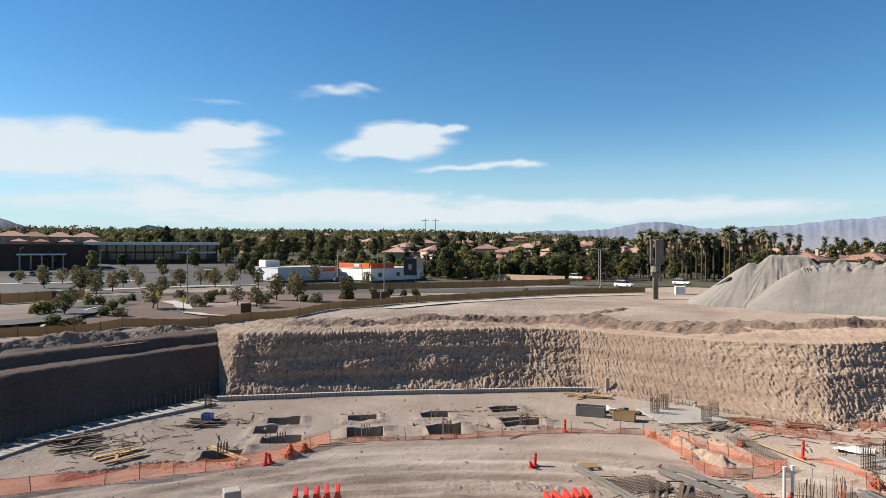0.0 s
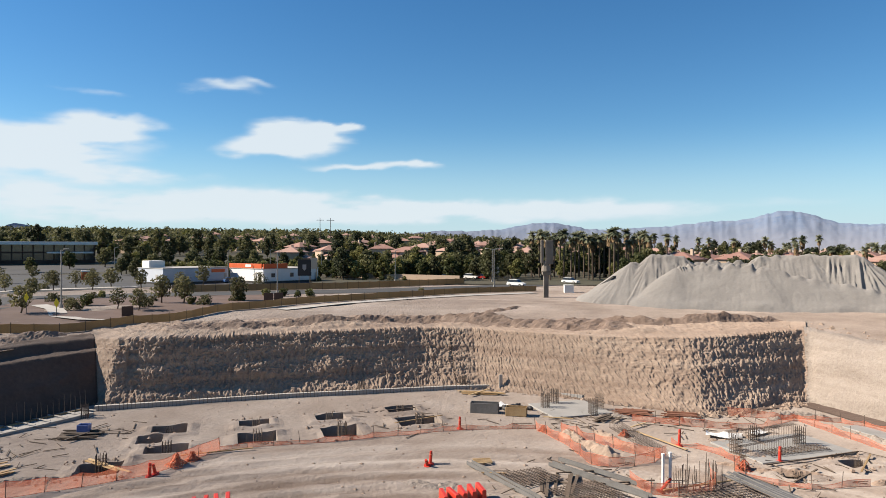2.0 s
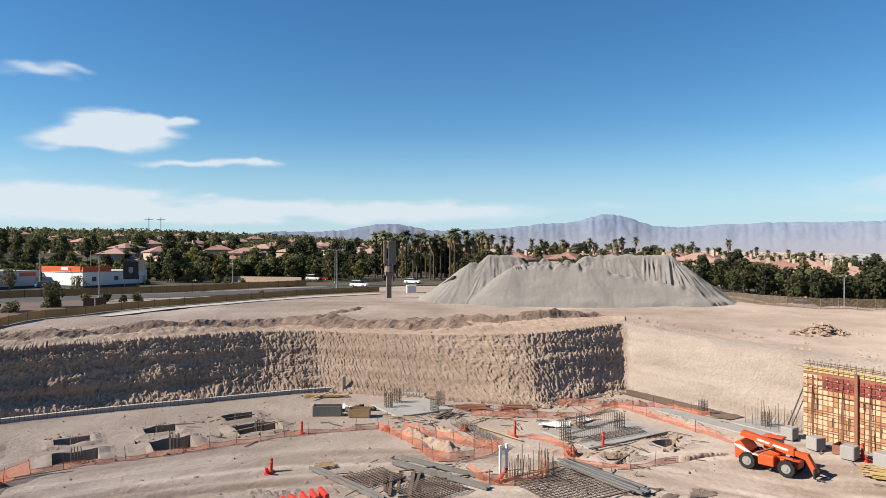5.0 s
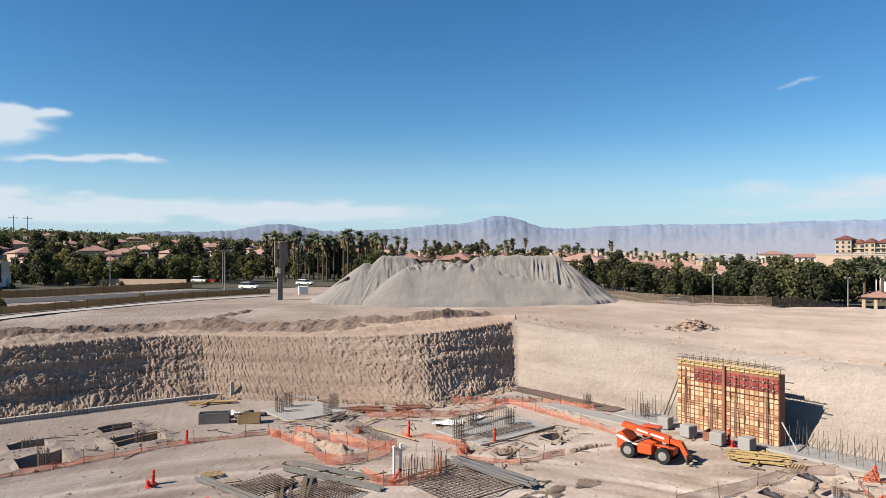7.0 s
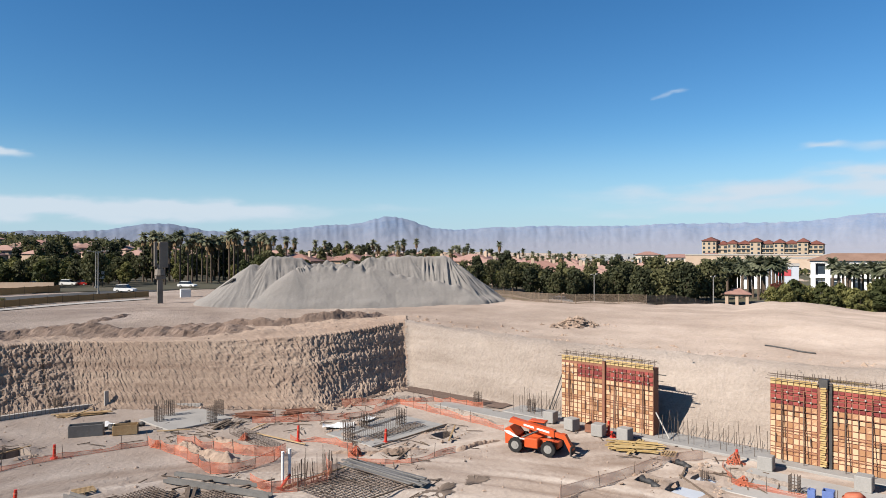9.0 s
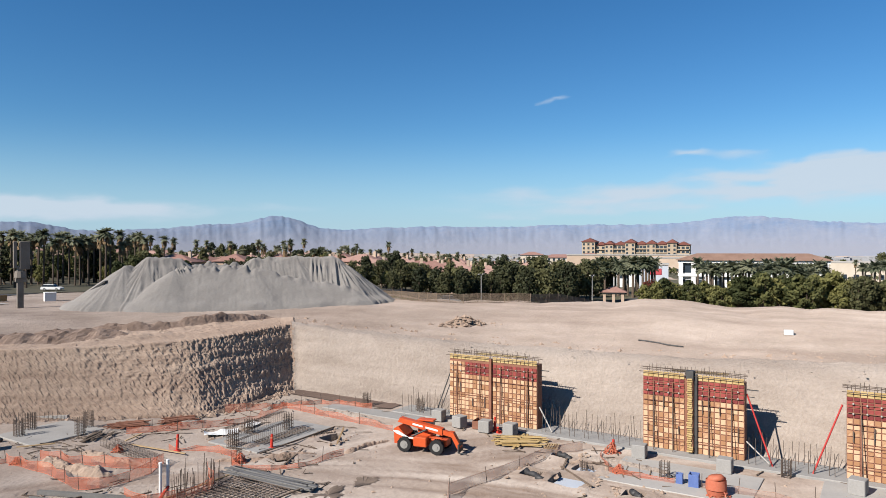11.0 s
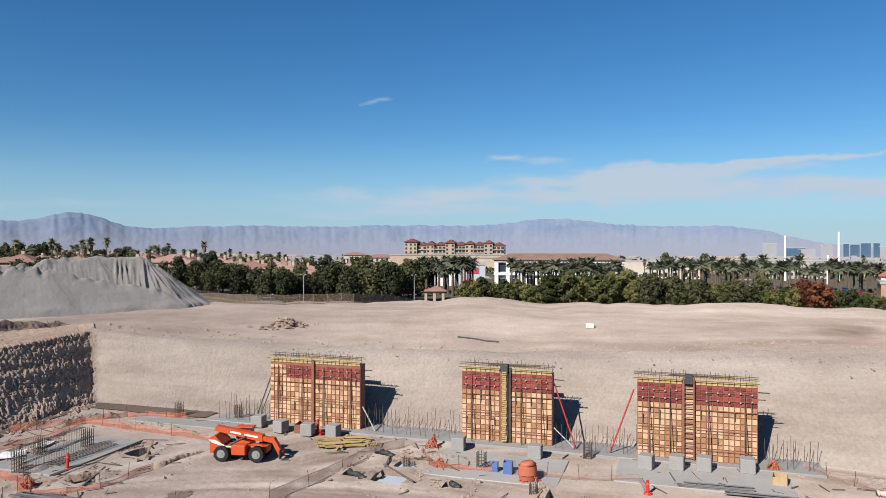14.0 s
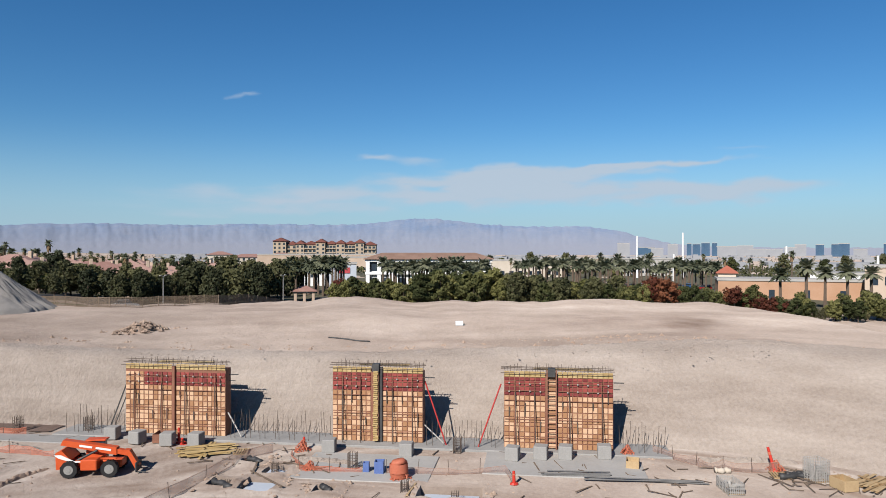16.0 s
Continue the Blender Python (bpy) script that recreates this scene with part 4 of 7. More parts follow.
for x in (-18.5, -14.6, -9, -4, 1, 6, 10, 14.3, 18.2):
    for z in (3.4, 8.6):
        part("window", Geo().box((x, -0.54, z), (2.6, 0.1, 3.0)), GLASS, shop)
rf = Geo()
hip(rf, -21, -1.5, 21, 8.5, 11.25, 2.0, 0.9)
part("roof", rf, mat("brown_tile", (0.148, 0.0887, 0.0629), (0.222, 0.141, 0.104), 0.3, 2.0, 0.9, 0.3, 0.04), shop)
grey = block("grey_shop", 74.3, 236, 9, 10, 3.6, 13.0, LILAC, "pale grey flat-roofed shop building with a red sign", 0, 0)
part("sign", Geo().box((0.6, -5.1, 7.4), (3.6, 0.12, 1.9)), mat("red_sign", (0.311, 0.037, 0.0444), (0.37, 0.0592, 0.0666), 0.5, 3.0, 0.6, 0), grey, "red sign panel")
block("white_shop", 72.6, 250, 12, 10, 3.6, 14.0, WHITE, "white flat-roofed shop building", 2, 1, 0, (2.4, 2.0))
block("long_shop", 72.4, 440, 74, 20, -1.0, 14.6, STUCCO, "long pale flat-roofed shopping building below the hotel", 16, 1, 0, (2.4, 1.6))
block("long_shop", 80.5, 330, 40, 20, 0.5, 11.9, STUCCO, "long tan shop building with a low roof", 12, 1, 0, (2.4, 1.6))
block("long_shop", 89.4, 340, 36, 20, 0.0, 12.6, CREAM, "cream shopping arcade building", 8, 1, 0, (2.0, 2.0))
block("long_shop", 75.8, 420, 34, 20, -1.0, 13.0, STUCCO, "pale flat-roofed shopping building", 8, 1, 0, (2.4, 1.6))
block("long_shop", 92.6, 430, 40, 20, -2.0, 12.3, STUCCO, "tan flat-roofed shopping building", 8, 1, 0, (2.4, 1.6))
block("parking_deck", 98.9, 360, 28, 16, 0.0, 13.1, PALE, "pale concrete parking deck", 8, 1, 0, (2.6, 1.2))
restaurant = block("orange_restaurant", 109.0, 205, 34, 14, 2.0, 9.8, ORANGEWALL, "long orange stucco restaurant with a flat roof", 4, 1, 8, (1.4, 2.8))
block("white_mall", 113.4, 215, 20, 14, 2.0, 11.3, WHITE, "white shopping building with an arched bay", 5, 1, 0, (1.2, 2.4))
block("brown_mall", 115.9, 195, 12, 14, 2.0, 13.8, STUCCO, "tan and white mall building with tall windows", 4, 2, 0, (1.4, 2.0))
pav = thing("tiled_tower", pose(*out(105.0, 208, 2), 0, 0, -105.0), "small square tower with a red tiled roof", "tower")
part("wall", Geo().box((0, 0, 4.8), (4.6, 4.6, 9.6)), CREAM, pav)
rf = Geo()
hip(rf, -2.3, -2.3, 2.3, 2.3, 9.6, 2.0, 0.6)
part("roof", rf, mat("bright_red_tile", (0.231, 0.0643, 0.0386), (0.309, 0.11, 0.0707), 0.4, 4.0, 0.85, 0.3, 0.04), pav)
kiosk = thing("entry_pavilion", pose(*out(71.2, 172, 5.2), 0, 0, -71.2), "small pinkish stone gate pavilion with a hipped roof", "pavilion")
kiosk.scale = (0.85, 0.85, 0.72)
g = Geo()
for x in (-2.5, 0, 2.5):
    for y in (-2, 2):
        g.box((x, y, 1.7), (0.8, 0.8, 3.6), bevel=0.06)
g.box((0, 0, 3.4), (6.2, 5.0, 0.7), bevel=0.06)
part("arcade", g, STUCCO, kiosk)
rf = Geo()
hip(rf, -3.1, -2.5, 3.1, 2.5, 3.75, 1.7, 0.5)
part("roof", rf, ROOFTILE, kiosk)

# towers of the city beyond the valley: bearing at its middle, width and height in metres at 3 km
for x, w, y0, kind in ((1103, 50, 430, 0), (1143, 70, 437, 1), (1190, 40, 432, 0), (1219, 18, 430, 1), (1232, 30, 431, 1), (1248, 32, 429, 1), (1264, 20, 429, 1), (1285, 75, 435, 0), (1318, 60, 434, 0), (1398, 45, 437, 0), (1416, 40, 432, 0), (1450, 28, 432, 1),
                       (1477, 24, 431, 1), (1493, 36, 430, 1), (1522, 45, 440, 0), (1567, 14, 430, 1), (1340, 60, 440, 0), (1370, 60, 441, 0), (1160, 60, 439, 0)):
    az = 82.6 + math.degrees(math.atan((x - 784) / 1218))
    z1 = 18 + 3000 * (441 - y0) / 1218 * math.cos(radians(az - 82.6)) - 2
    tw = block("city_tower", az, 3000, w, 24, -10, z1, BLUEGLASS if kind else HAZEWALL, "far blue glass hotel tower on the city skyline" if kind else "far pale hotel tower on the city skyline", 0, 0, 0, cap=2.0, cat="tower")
town = Geo()
tr = random.Random(5)
for i in range(300):
    az, r = tr.uniform(60, 122), tr.uniform(520, 2900)
    x, y, z = out(az, r)
    town.box((x, y, z + 3), (tr.uniform(12, 50), tr.uniform(12, 30), tr.uniform(6, 9)), radians(tr.uniform(-20, 20) - az))
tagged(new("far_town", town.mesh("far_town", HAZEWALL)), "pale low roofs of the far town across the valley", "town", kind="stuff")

# white masts of the stadium lights
for x, y0, y1, r in ((1127, 418, 466, 330), (1208, 413, 474, 330), (1192, 449, 472, 300), (1391, 436, 476, 330), (1553, 450, 473, 300)):
    az = 82.6 + math.degrees(math.atan((x - 784) / 1218))
    z1 = 18 + r * (441 - y0) / 1218
    lm = thing("light_mast", pose(*out(az, r)), "tall slim white light mast above the palms", "light mast", "light masts")
    top = z1 - on_ground(*out(az, r)[:2])
    part("pole", Geo().rod((0, 0, -0.3), (0, 0, top), 0.55, 8, 0.42), WHITE, lm)


# ---- gravel heap and the things on the far rim ----
def gravel_mound():
    a, b = np.meshgrid(np.linspace(-34, 34, 460), np.linspace(-16, 16, 220))
    # ridges of tipped stone: ends, their heights, steepness, depth of the rills down their sides
    RIDGES = ((-18.6, 0.5, 7.1, -17.8, 1.5, 7.1, 0.76, 0.10), (-14.8, 2.0, 8.5, -9.6, 2.5, 8.2, 0.74, 0.34), (-9.0, 3.5, 7.0, 1.0, 3.5, 6.9, 0.72, 0.05), (3.6, 3.0, 8.2, 11.0, 3.2, 8.5, 0.74, 0.16), (11.0, 3.2, 8.4, 18.9, 2.6, 8.4, 0.76, 0.5),
              (-10.2, -3.4, 6.4, -8.0, -2.4, 6.8, 0.72, 0.03), (-8.0, -2.4, 6.7, 3.4, -2.8, 6.5, 0.70, 0.03), (3.4, -2.8, 6.4, 20.5, -4.6, 2.9, 0.70, 0.02), (-4.0, 6.0, 6.0, 14.0, 6.0, 6.0, 0.72, 0.05))
    lumps = []
    for n, (x0, y0, h0, x1, y1, h1, steep, deep) in enumerate(RIDGES):
        L2 = (x1 - x0) ** 2 + (y1 - y0) ** 2
        k = np.clip(((a - x0) * (x1 - x0) + (b - y0) * (y1 - y0)) / L2, 0, 1)
        px, py = a - x0 - k * (x1 - x0), b - y0 - k * (y1 - y0)
        dist = np.hypot(px, py)
        round_ = np.arctan2(px, -py) * 5.0 + k * math.sqrt(L2) * 1.1
        rill = -np.abs(vnoise(round_ * 1.2, dist * 0.1, 81 + n)) - 0.5 * np.abs(vnoise(round_ * 2.7, dist * 0.2, 91 + n))
        lumps.append(h0 + (h1 - h0) * k + 0.3 - steep * np.sqrt(dist ** 2 + 0.15) + deep * rill * step(0.3, 2.0, dist) * 1.5 + (0.14 if n < 5 else 0.4) * vnoise(k * (9 if n < 5 else 15), dist * 0.25, 70 + n) * step(2.4, 0.3, dist))
    z = np.log(sum(np.exp(20.0 * np.clip(k, -6, 12)) for k in lumps)) / 20.0
    crest = step(5.6, 7.0, z) * step(-9, -5, a) * step(6, 2, a) + 0.35 * step(7.0, 8.2, z)
    z = z + 0.12 * fbm(a * 0.25, b * 0.25, 83) + 0.05 * fbm(a * 1.8, b * 1.8, 85) + 1.5 * np.abs(fbm(a * 0.42, b * 0.55, 89)) * crest
    # long fans of small slides at the foot
    z = z + 0.5 * step(1.6, 0.2, z) * step(-0.6, 0.2, z) * (0.4 + 0.6 * vnoise(a * 0.35, b * 0.2, 97))
    z = np.maximum(z, -0.5)
    ob = sheet("gravel_mound", a, b, z, GRAVEL)
    ob.matrix_basis = pose(*out(40.5, 131, 8.1), 0, 0, -40.5)
    return tagged(ob, "large grey crushed gravel heap on bare ground", "gravel mound")


gravel_mound()
heap2 = sheet("rubble_mound", *[np.meshgrid(np.linspace(-3.6, 3.6, 60), np.linspace(-2.4, 2.4, 40))[i] for i in (0, 1)],
              (lambda a, b: 1.5 * np.exp(-(a / 2.2) ** 2 - (b / 1.4) ** 2) * (1 + 0.9 * fbm(a * 0.9, b * 0.9, 87)) - 0.3)(*np.meshgrid(np.linspace(-3.6, 3.6, 60), np.linspace(-2.4, 2.4, 40))), CUT, smooth=False)
heap2.matrix_basis = pose(84.8, 50.9, on_ground(84.8, 50.9) - 0.12, 0, 0, -50)
tagged(heap2, "small mound of broken rubble and clods", "rubble mound")

def resample(pts, pace):
    """Even places along an open line."""
    a = np.array(pts, float)
    w = np.concatenate([[0], np.cumsum(np.hypot(*np.diff(a, axis=0).T))])
    n = max(1, round(w[-1] / pace))
    s = np.linspace(0, w[-1], n + 1)
    return [(float(np.interp(t, w, a[:, 0])), float(np.interp(t, w, a[:, 1]))) for t in s]


SOIL = mat("brown_soil", (0.126, 0.0828, 0.0606), (0.244, 0.179, 0.139), 0.5, 2.4, 0.97, 0.9, 0.1)


def soil_bank(pts, w, h, seed, label):
    """A low ridge of dug soil, rough on top and running out at its ends."""
    q = np.array(resample(pts, 0.35))
    d = np.gradient(q, axis=0)
    d = d / np.hypot(d[:, 0], d[:, 1])[:, None]
    k = np.linspace(-1, 1, 26)
    S, K = np.meshgrid(np.arange(len(q)) * 0.35, k)
    wide = w * (0.8 + 0.35 * vnoise(S * 0.12, S * 0, seed))
    X, Y = q[:, 0][None] - d[:, 1][None] * K * wide / 2, q[:, 1][None] + d[:, 0][None] * K * wide / 2
    ends = step(0, 5, S) * step(0, 5, S.max() - S)
    Z = upper(X, Y) - 0.12 + ends * (1 - K ** 2) * (0.12 + h * (0.75 + 0.5 * vnoise(S * 0.2, S * 0, seed + 1)) * np.exp(-((K - 0.1) / 0.55) ** 2) + 0.3 * fbm(X * 0.9, Y * 0.9, seed + 2) + 0.12 * fbm(X * 3, Y * 3, seed + 4))
    tagged(sheet("soil_bank", X, Y, Z, SOIL, smooth=False), label, "soil bank", kind="structure")


soil_bank([(76.1, 79.8), (68.8, 78.2), (61.1, 79.2), (54.5, 82.0), (49.9, 87.3), (44.0, 91.7)], 6.5, 1.0, 201, "low ridge of dark brown dug soil on the upper ground")
soil_bank([(-9, 94.6), (6, 95.8), (20, 96.2), (28.5, 95.6), (35.5, 90.2), (43, 82.6), (51, 76.5)], 9.5, 1.35, 211, "rough bank of brown dug soil along the cut")
soil_bank([(-46, 71), (-36, 79.5), (-27, 89), (-19, 98.5)], 9, 0.9, 231, "low bank of brown dug soil above the shaded side")
soil_bank([(48.8, 109.3), (42.9, 105.2), (37.1, 102.8)], 3.0, 0.5, 221, "small ridge of dark brown clods")
WEATHERED = mat("weathered_concrete", (0.11, 0.0931, 0.0769), (0.186, 0.164, 0.141), 0.6, 6.0, 0.9, 0.3, 0.02)
mast = thing("concrete_column", pose(59.8, 124.1, 7.9, 0, 0, -20), "tall precast concrete column with a deep head on bare earth", "column")
part("shaft", Geo().box((0, 0, 3.6), (0.98, 0.9, 7.6), bevel=0.08), WEATHERED, mast)
part("head", Geo().box((-0.75, 0, 9.3), (0.55, 0.9, 4.6), bevel=0.06).box((0.65, 0, 9.2), (1.5, 1.0, 4.8), bevel=0.06), WEATHERED, mast)
part("collar", Geo().rod((0, 0, 5.4), (0, 0, 6.5), 0.95, 10, 0.8).box((0.1, 0, 5.0), (1.7, 1.1, 0.7), bevel=0.08), WEATHERED, mast)
part("base", Geo().box((0, 0, 0.0), (1.5, 1.4, 0.4), bevel=0.06), CONC, mast)
bin_ = thing("storage_box", pose(71.2, 136.4, 8, 0, 0, -20), "white steel storage box beside the fence", "storage box")
part("body", Geo().box((0, 0, 0.85), (2.0, 1.6, 1.7), bevel=0.05), WHITE, bin_)
part("lid", Geo().box((0, 0, 1.75), (2.1, 1.7, 0.12), bevel=0.03), WHITE, bin_)
# dark sloping slab with bars under it on the heap's left flank
heap_slab = thing("conveyor", Matrix.Identity(4), "dark sloping slab on a strut against the gravel heap", "conveyor")
c0, c1 = Vector((64.6, 117.0, 8.6)), Vector((67.6, 111.3, 12.7))
part("dark_slab", Geo().bar(c0, c1, 1.4, 0.3), DARKSTEEL, heap_slab)
part("strut_bars", Geo().bar(c0 - Vector((0, 0, 0.6)), c1 - Vector((0, 0, 0.9)), 1.0, 0.2).bar((c0 + c1) / 2, ((c0 + c1) / 2).xy.to_3d() + Vector((0.8, 0, 7.8)), 0.2, 0.2), DARKSTEEL, heap_slab)


def cloth_fence(pts, h, label, material, pace=3.0, low=0.05):
    """Steel posts with cloth panels between them."""
    q = resample(pts, pace)
    f = thing("screen_fence", pose(q[0][0], q[0][1], on_ground(*q[0])), label, "fence", "site fences")
    o = f.matrix_basis.inverted()
    pole = Geo().rod((0, 0, -0.3), (0, 0, h + 0.15), 0.04, 6).mesh("post", DARKSTEEL)
    for (x0, y0), (x1, y1) in zip(q, q[1:]):
        z0, z1 = on_ground(x0, y0), on_ground(x1, y1)
        part("post", pole, None, f, at=o @ pose(x0, y0, z0))
        a, b = o @ Vector((x0, y0, z0)), o @ Vector((x1, y1, z1))
        side = Vector((a.y - b.y, b.x - a.x, 0)).normalized() * 0.02
        g = Geo()
        P = []
        for k in range(4):
            c = a.lerp(b, k / 3)
            bulge = side * (rng.uniform(-3, 3) if k in (1, 2) else 0)
            sag = Vector((0, 0, -rng.uniform(0.0, 0.1) if k in (1, 2) else 0))
            P += [c + bulge - side + Vector((0, 0, low)), c + bulge - side + sag + Vector((0, 0, h)), c + bulge + side + Vector((0, 0, low)), c + bulge + side + sag + Vector((0, 0, h))]
        fc = []
        for k in range(3):
            i = 4 * k
            fc += [(i, i + 4, i + 5, i + 1), (i + 2, i + 3, i + 7, i + 6), (i + 1, i + 5, i + 7, i + 3)]
        part("panel", g.add(P, fc), material, f)
    return f


TAN = "tan screen cloth fence on steel posts along the site edge"
cloth_fence([(-70, 72), (-39, 88.5), (-30.6, 92.5), (-23.4, 100.4), (-13.5, 102), (0, 115), (20.8, 126.6), (47.1, 139.9), (66.5, 143)], 1.25, TAN, FENCE)
cloth_fence([(-90, 112), (-58, 129.2), (-48.3, 140.9)], 1.9, TAN, FENCE)
cloth_fence([(-12, 161.5), (26.7, 163.5), (60.6, 176)], 1.6, TAN, FENCE)
LINK = mat("brown_chain_link", (0.129, 0.0931, 0.0643), (0.193, 0.145, 0.103), 0.4, 6.0, 0.8, 0.2, 0.01)


def link_fence(pts, h, label, pace=2.6):
    """Posts, rails and a net of crossing wires."""
    q = resample(pts, pace)
    f = thing("chain_link_fence", pose(q[0][0], q[0][1], on_ground(*q[0])), label, "fence", "site fences")
    o = f.matrix_basis.inverted()
    pole = Geo().rod((0, 0, -0.3), (0, 0, h + 0.1), 0.06, 6).mesh("post", LINK)
    for (x0, y0), (x1, y1) in zip(q, q[1:]):
        a, b = o @ Vector((x0, y0, on_ground(x0, y0))), o @ Vector((x1, y1, on_ground(x1, y1)))
        part("post", pole, None, f, at=o @ pose(x0, y0, on_ground(x0, y0)))
        g = Geo()
        up = Vector((0, 0, h))
        for k in (0.03, 0.99):
            g.bar(a + up * k, b + up * k, 0.05, 0.05)
        n = 16
        for k in range(-n // 2, n):
            lo, hi = max(0, k / n), min(1, (k + n // 2) / n)
            if hi > lo:
                s0, s1 = (lo - k / n) * 2, (hi - k / n) * 2
                g.bar(a.lerp(b, lo) + up * s0, a.lerp(b, hi) + up * s1, 0.03, 0.03)
                g.bar(a.lerp(b, lo) + up * (1 - s0), a.lerp(b, hi) + up * (1 - s1), 0.03, 0.03)
        part("netting", g, LINK, f)


link_fence([(112, 88), (107.5, 70), (117.4, 56.5), (135.1, 50.5), (150, 46)], 1.7, "brown chain-link fence along the street")


def patch(name, pts, material, label, lift=0.05, cat="road", cell=4.0):
    """A flat piece of ground cover inside an outline, laid on the ground."""
    a = np.array(pts, float)
    g = bmesh.new()
    f = g.faces.new([g.verts.new((x, y, 0)) for x, y in a])
    bmesh.ops.triangulate(g, faces=[f])
    for _ in range(3):
        bmesh.ops.subdivide_edges(g, edges=[e for e in g.edges if e.calc_length() > cell * 2], cuts=1, use_grid_fill=False)
    bmesh.ops.triangulate(g, faces=g.faces[:])
    for v in g.verts:
        v.co.z = on_ground(v.co.x, v.co.y) + lift
    me = bpy.data.meshes.new(name)
    bmesh.ops.recalc_face_normals(g, faces=g.faces[:])
    g.to_mesh(me)
    g.free()
    me.materials.append(material)
    return tagged(new(name, me), label, cat, kind="structure")


def ribbon(name, pts, w, material, label, lift=0.06, cat="road"):
    q = resample(pts, 3.0)
    L, Rr = [], []
    for i, p in enumerate(q):
        a, b = Vector(q[max(0, i - 1)]), Vector(q[min(len(q) - 1, i + 1)])
        d = (b - a).normalized()
        L.append((p[0] - d.y * w / 2, p[1] + d.x * w / 2))
        Rr.append((p[0] + d.y * w / 2, p[1] - d.x * w / 2))
    X = np.array([[a[0] for a in L], [a[0] for a in Rr]])
    Y = np.array([[a[1] for a in L], [a[1] for a in Rr]])
    X, Y = [np.vstack([K[0] * (1 - k) + K[1] * k for k in np.linspace(0, 1, 5)]) for K in (X, Y)]
    return tagged(sheet(name, X[::-1], Y[::-1], upper(X, Y) + lift, material), label, cat, kind="structure")


patch("parking_lot", [(-66, 138), (-40, 172), (-12, 188), (24, 190), (24, 232), (-20, 330), (-190, 330), (-190, 150)], ASPHALT, "grey asphalt parking lot", 0.05, "parking lot", 9.0)
ribbon("road", [(-110, 70), (-62, 95), (-44, 101), (-42, 118), (-38, 150), (-10, 155), (26, 154), (62, 161), (110, 180)], 13, ASPHALT, "asphalt street behind the site fence", 0.07)
ribbon("street", [(10, 262), (52, 250), (80, 206), (120, 130), (136, 84), (170, 48)], 18, ASPHALT, "wide asphalt street with passing cars", 0.07)
ribbon("street_far", [(40, 236), (66, 196), (92, 168), (110, 120)], 7, ASPHALT, "asphalt street lane", 0.09)
ribbon("lawn", [(104, 118), (122, 92), (140, 70), (170, 56)], 5, mat("lawn_grass", (0.0386, 0.0547, 0.0161), (0.0769, 0.0966, 0.0322), 0.4, 8.0, 0.9, 0.5, 0.03), "strip of green lawn beside the street", 0.12, "lawn")
patch("planting_bed", [(-38, 95), (-30.5, 97), (-22, 104), (-13, 106), (-2, 118), (4, 124), (12, 148), (-36, 146), (-37.5, 118)], REDSOIL, "reddish gravel planting bed", 0.09, "planting bed", 5.0)
ribbon("pavement", [(-31, 132), (-26.5, 123), (-24, 114), (-19.5, 110.5), (-14.5, 110)], 2.6, PALE, "pale concrete footpath", 0.14, "footpath")
ribbon("kerb", [(-39, 120), (-40, 104), (-38.6, 96.5), (-35.5, 95.2), (-30, 97.5)], 0.5, PALE, "pale concrete kerb round the planting bed", 0.2, "kerb")
ribbon("pavement_rim", [(8, 114.5), (20, 121.5), (32, 128), (48, 134), (63, 136.5)], 3.0, PALE, "pale concrete slab path along the fence", 0.12, "footpath")
for q in ([(-62, 165), (-40, 180), (-22, 187)], [(-90, 200), (-58, 215)], [(-100, 250), (-50, 268)], [(-70, 150), (-58, 160)]):
    ribbon("parking_island", q, 4.5, PALE, "pale kerbed island in the parking lot", 0.12, "kerb")

for x, y in ((-45.0, 111.0), (-44.4, 112.7), (-44.2, 114.5), (-37.5, 98.1), (-35.7, 97.8), (-34.7, 98.4), (-42.5, 125.8), (-40.9, 126.7), (-34.8, 109.5), (-35.9, 117.2), (-32.5, 109.1), (-37.0, 126.1), (-37.6, 133.7), (-30.4, 139.8),
             (-25.5, 128.1), (-23.6, 121.9), (-23.0, 129.0), (-25.3, 146.9), (-23.9, 148.4), (-13.2, 123.9), (-13.5, 135.8), (-4.0, 125.0), (-6.3, 126.6), (1.0, 132.3), (2.1, 132.1), (6.9, 143.9), (10.3, 141.7), (13.0, 139.7), (15.3, 139.4),
             (38.5, 203.3), (42.9, 199.2), (45.3, 198.9), (49.5, 198.3), (54.5, 201.1), (24.7, 201.8), (-45.7, 190.4), (-41.6, 181.9), (39.8, 144.5)):
    plant(rng.choice(("shrub_a", "shrub_a", "shrub_b")), x, y, rng.uniform(0.8, 1.25), group="shrubs in the planting beds")
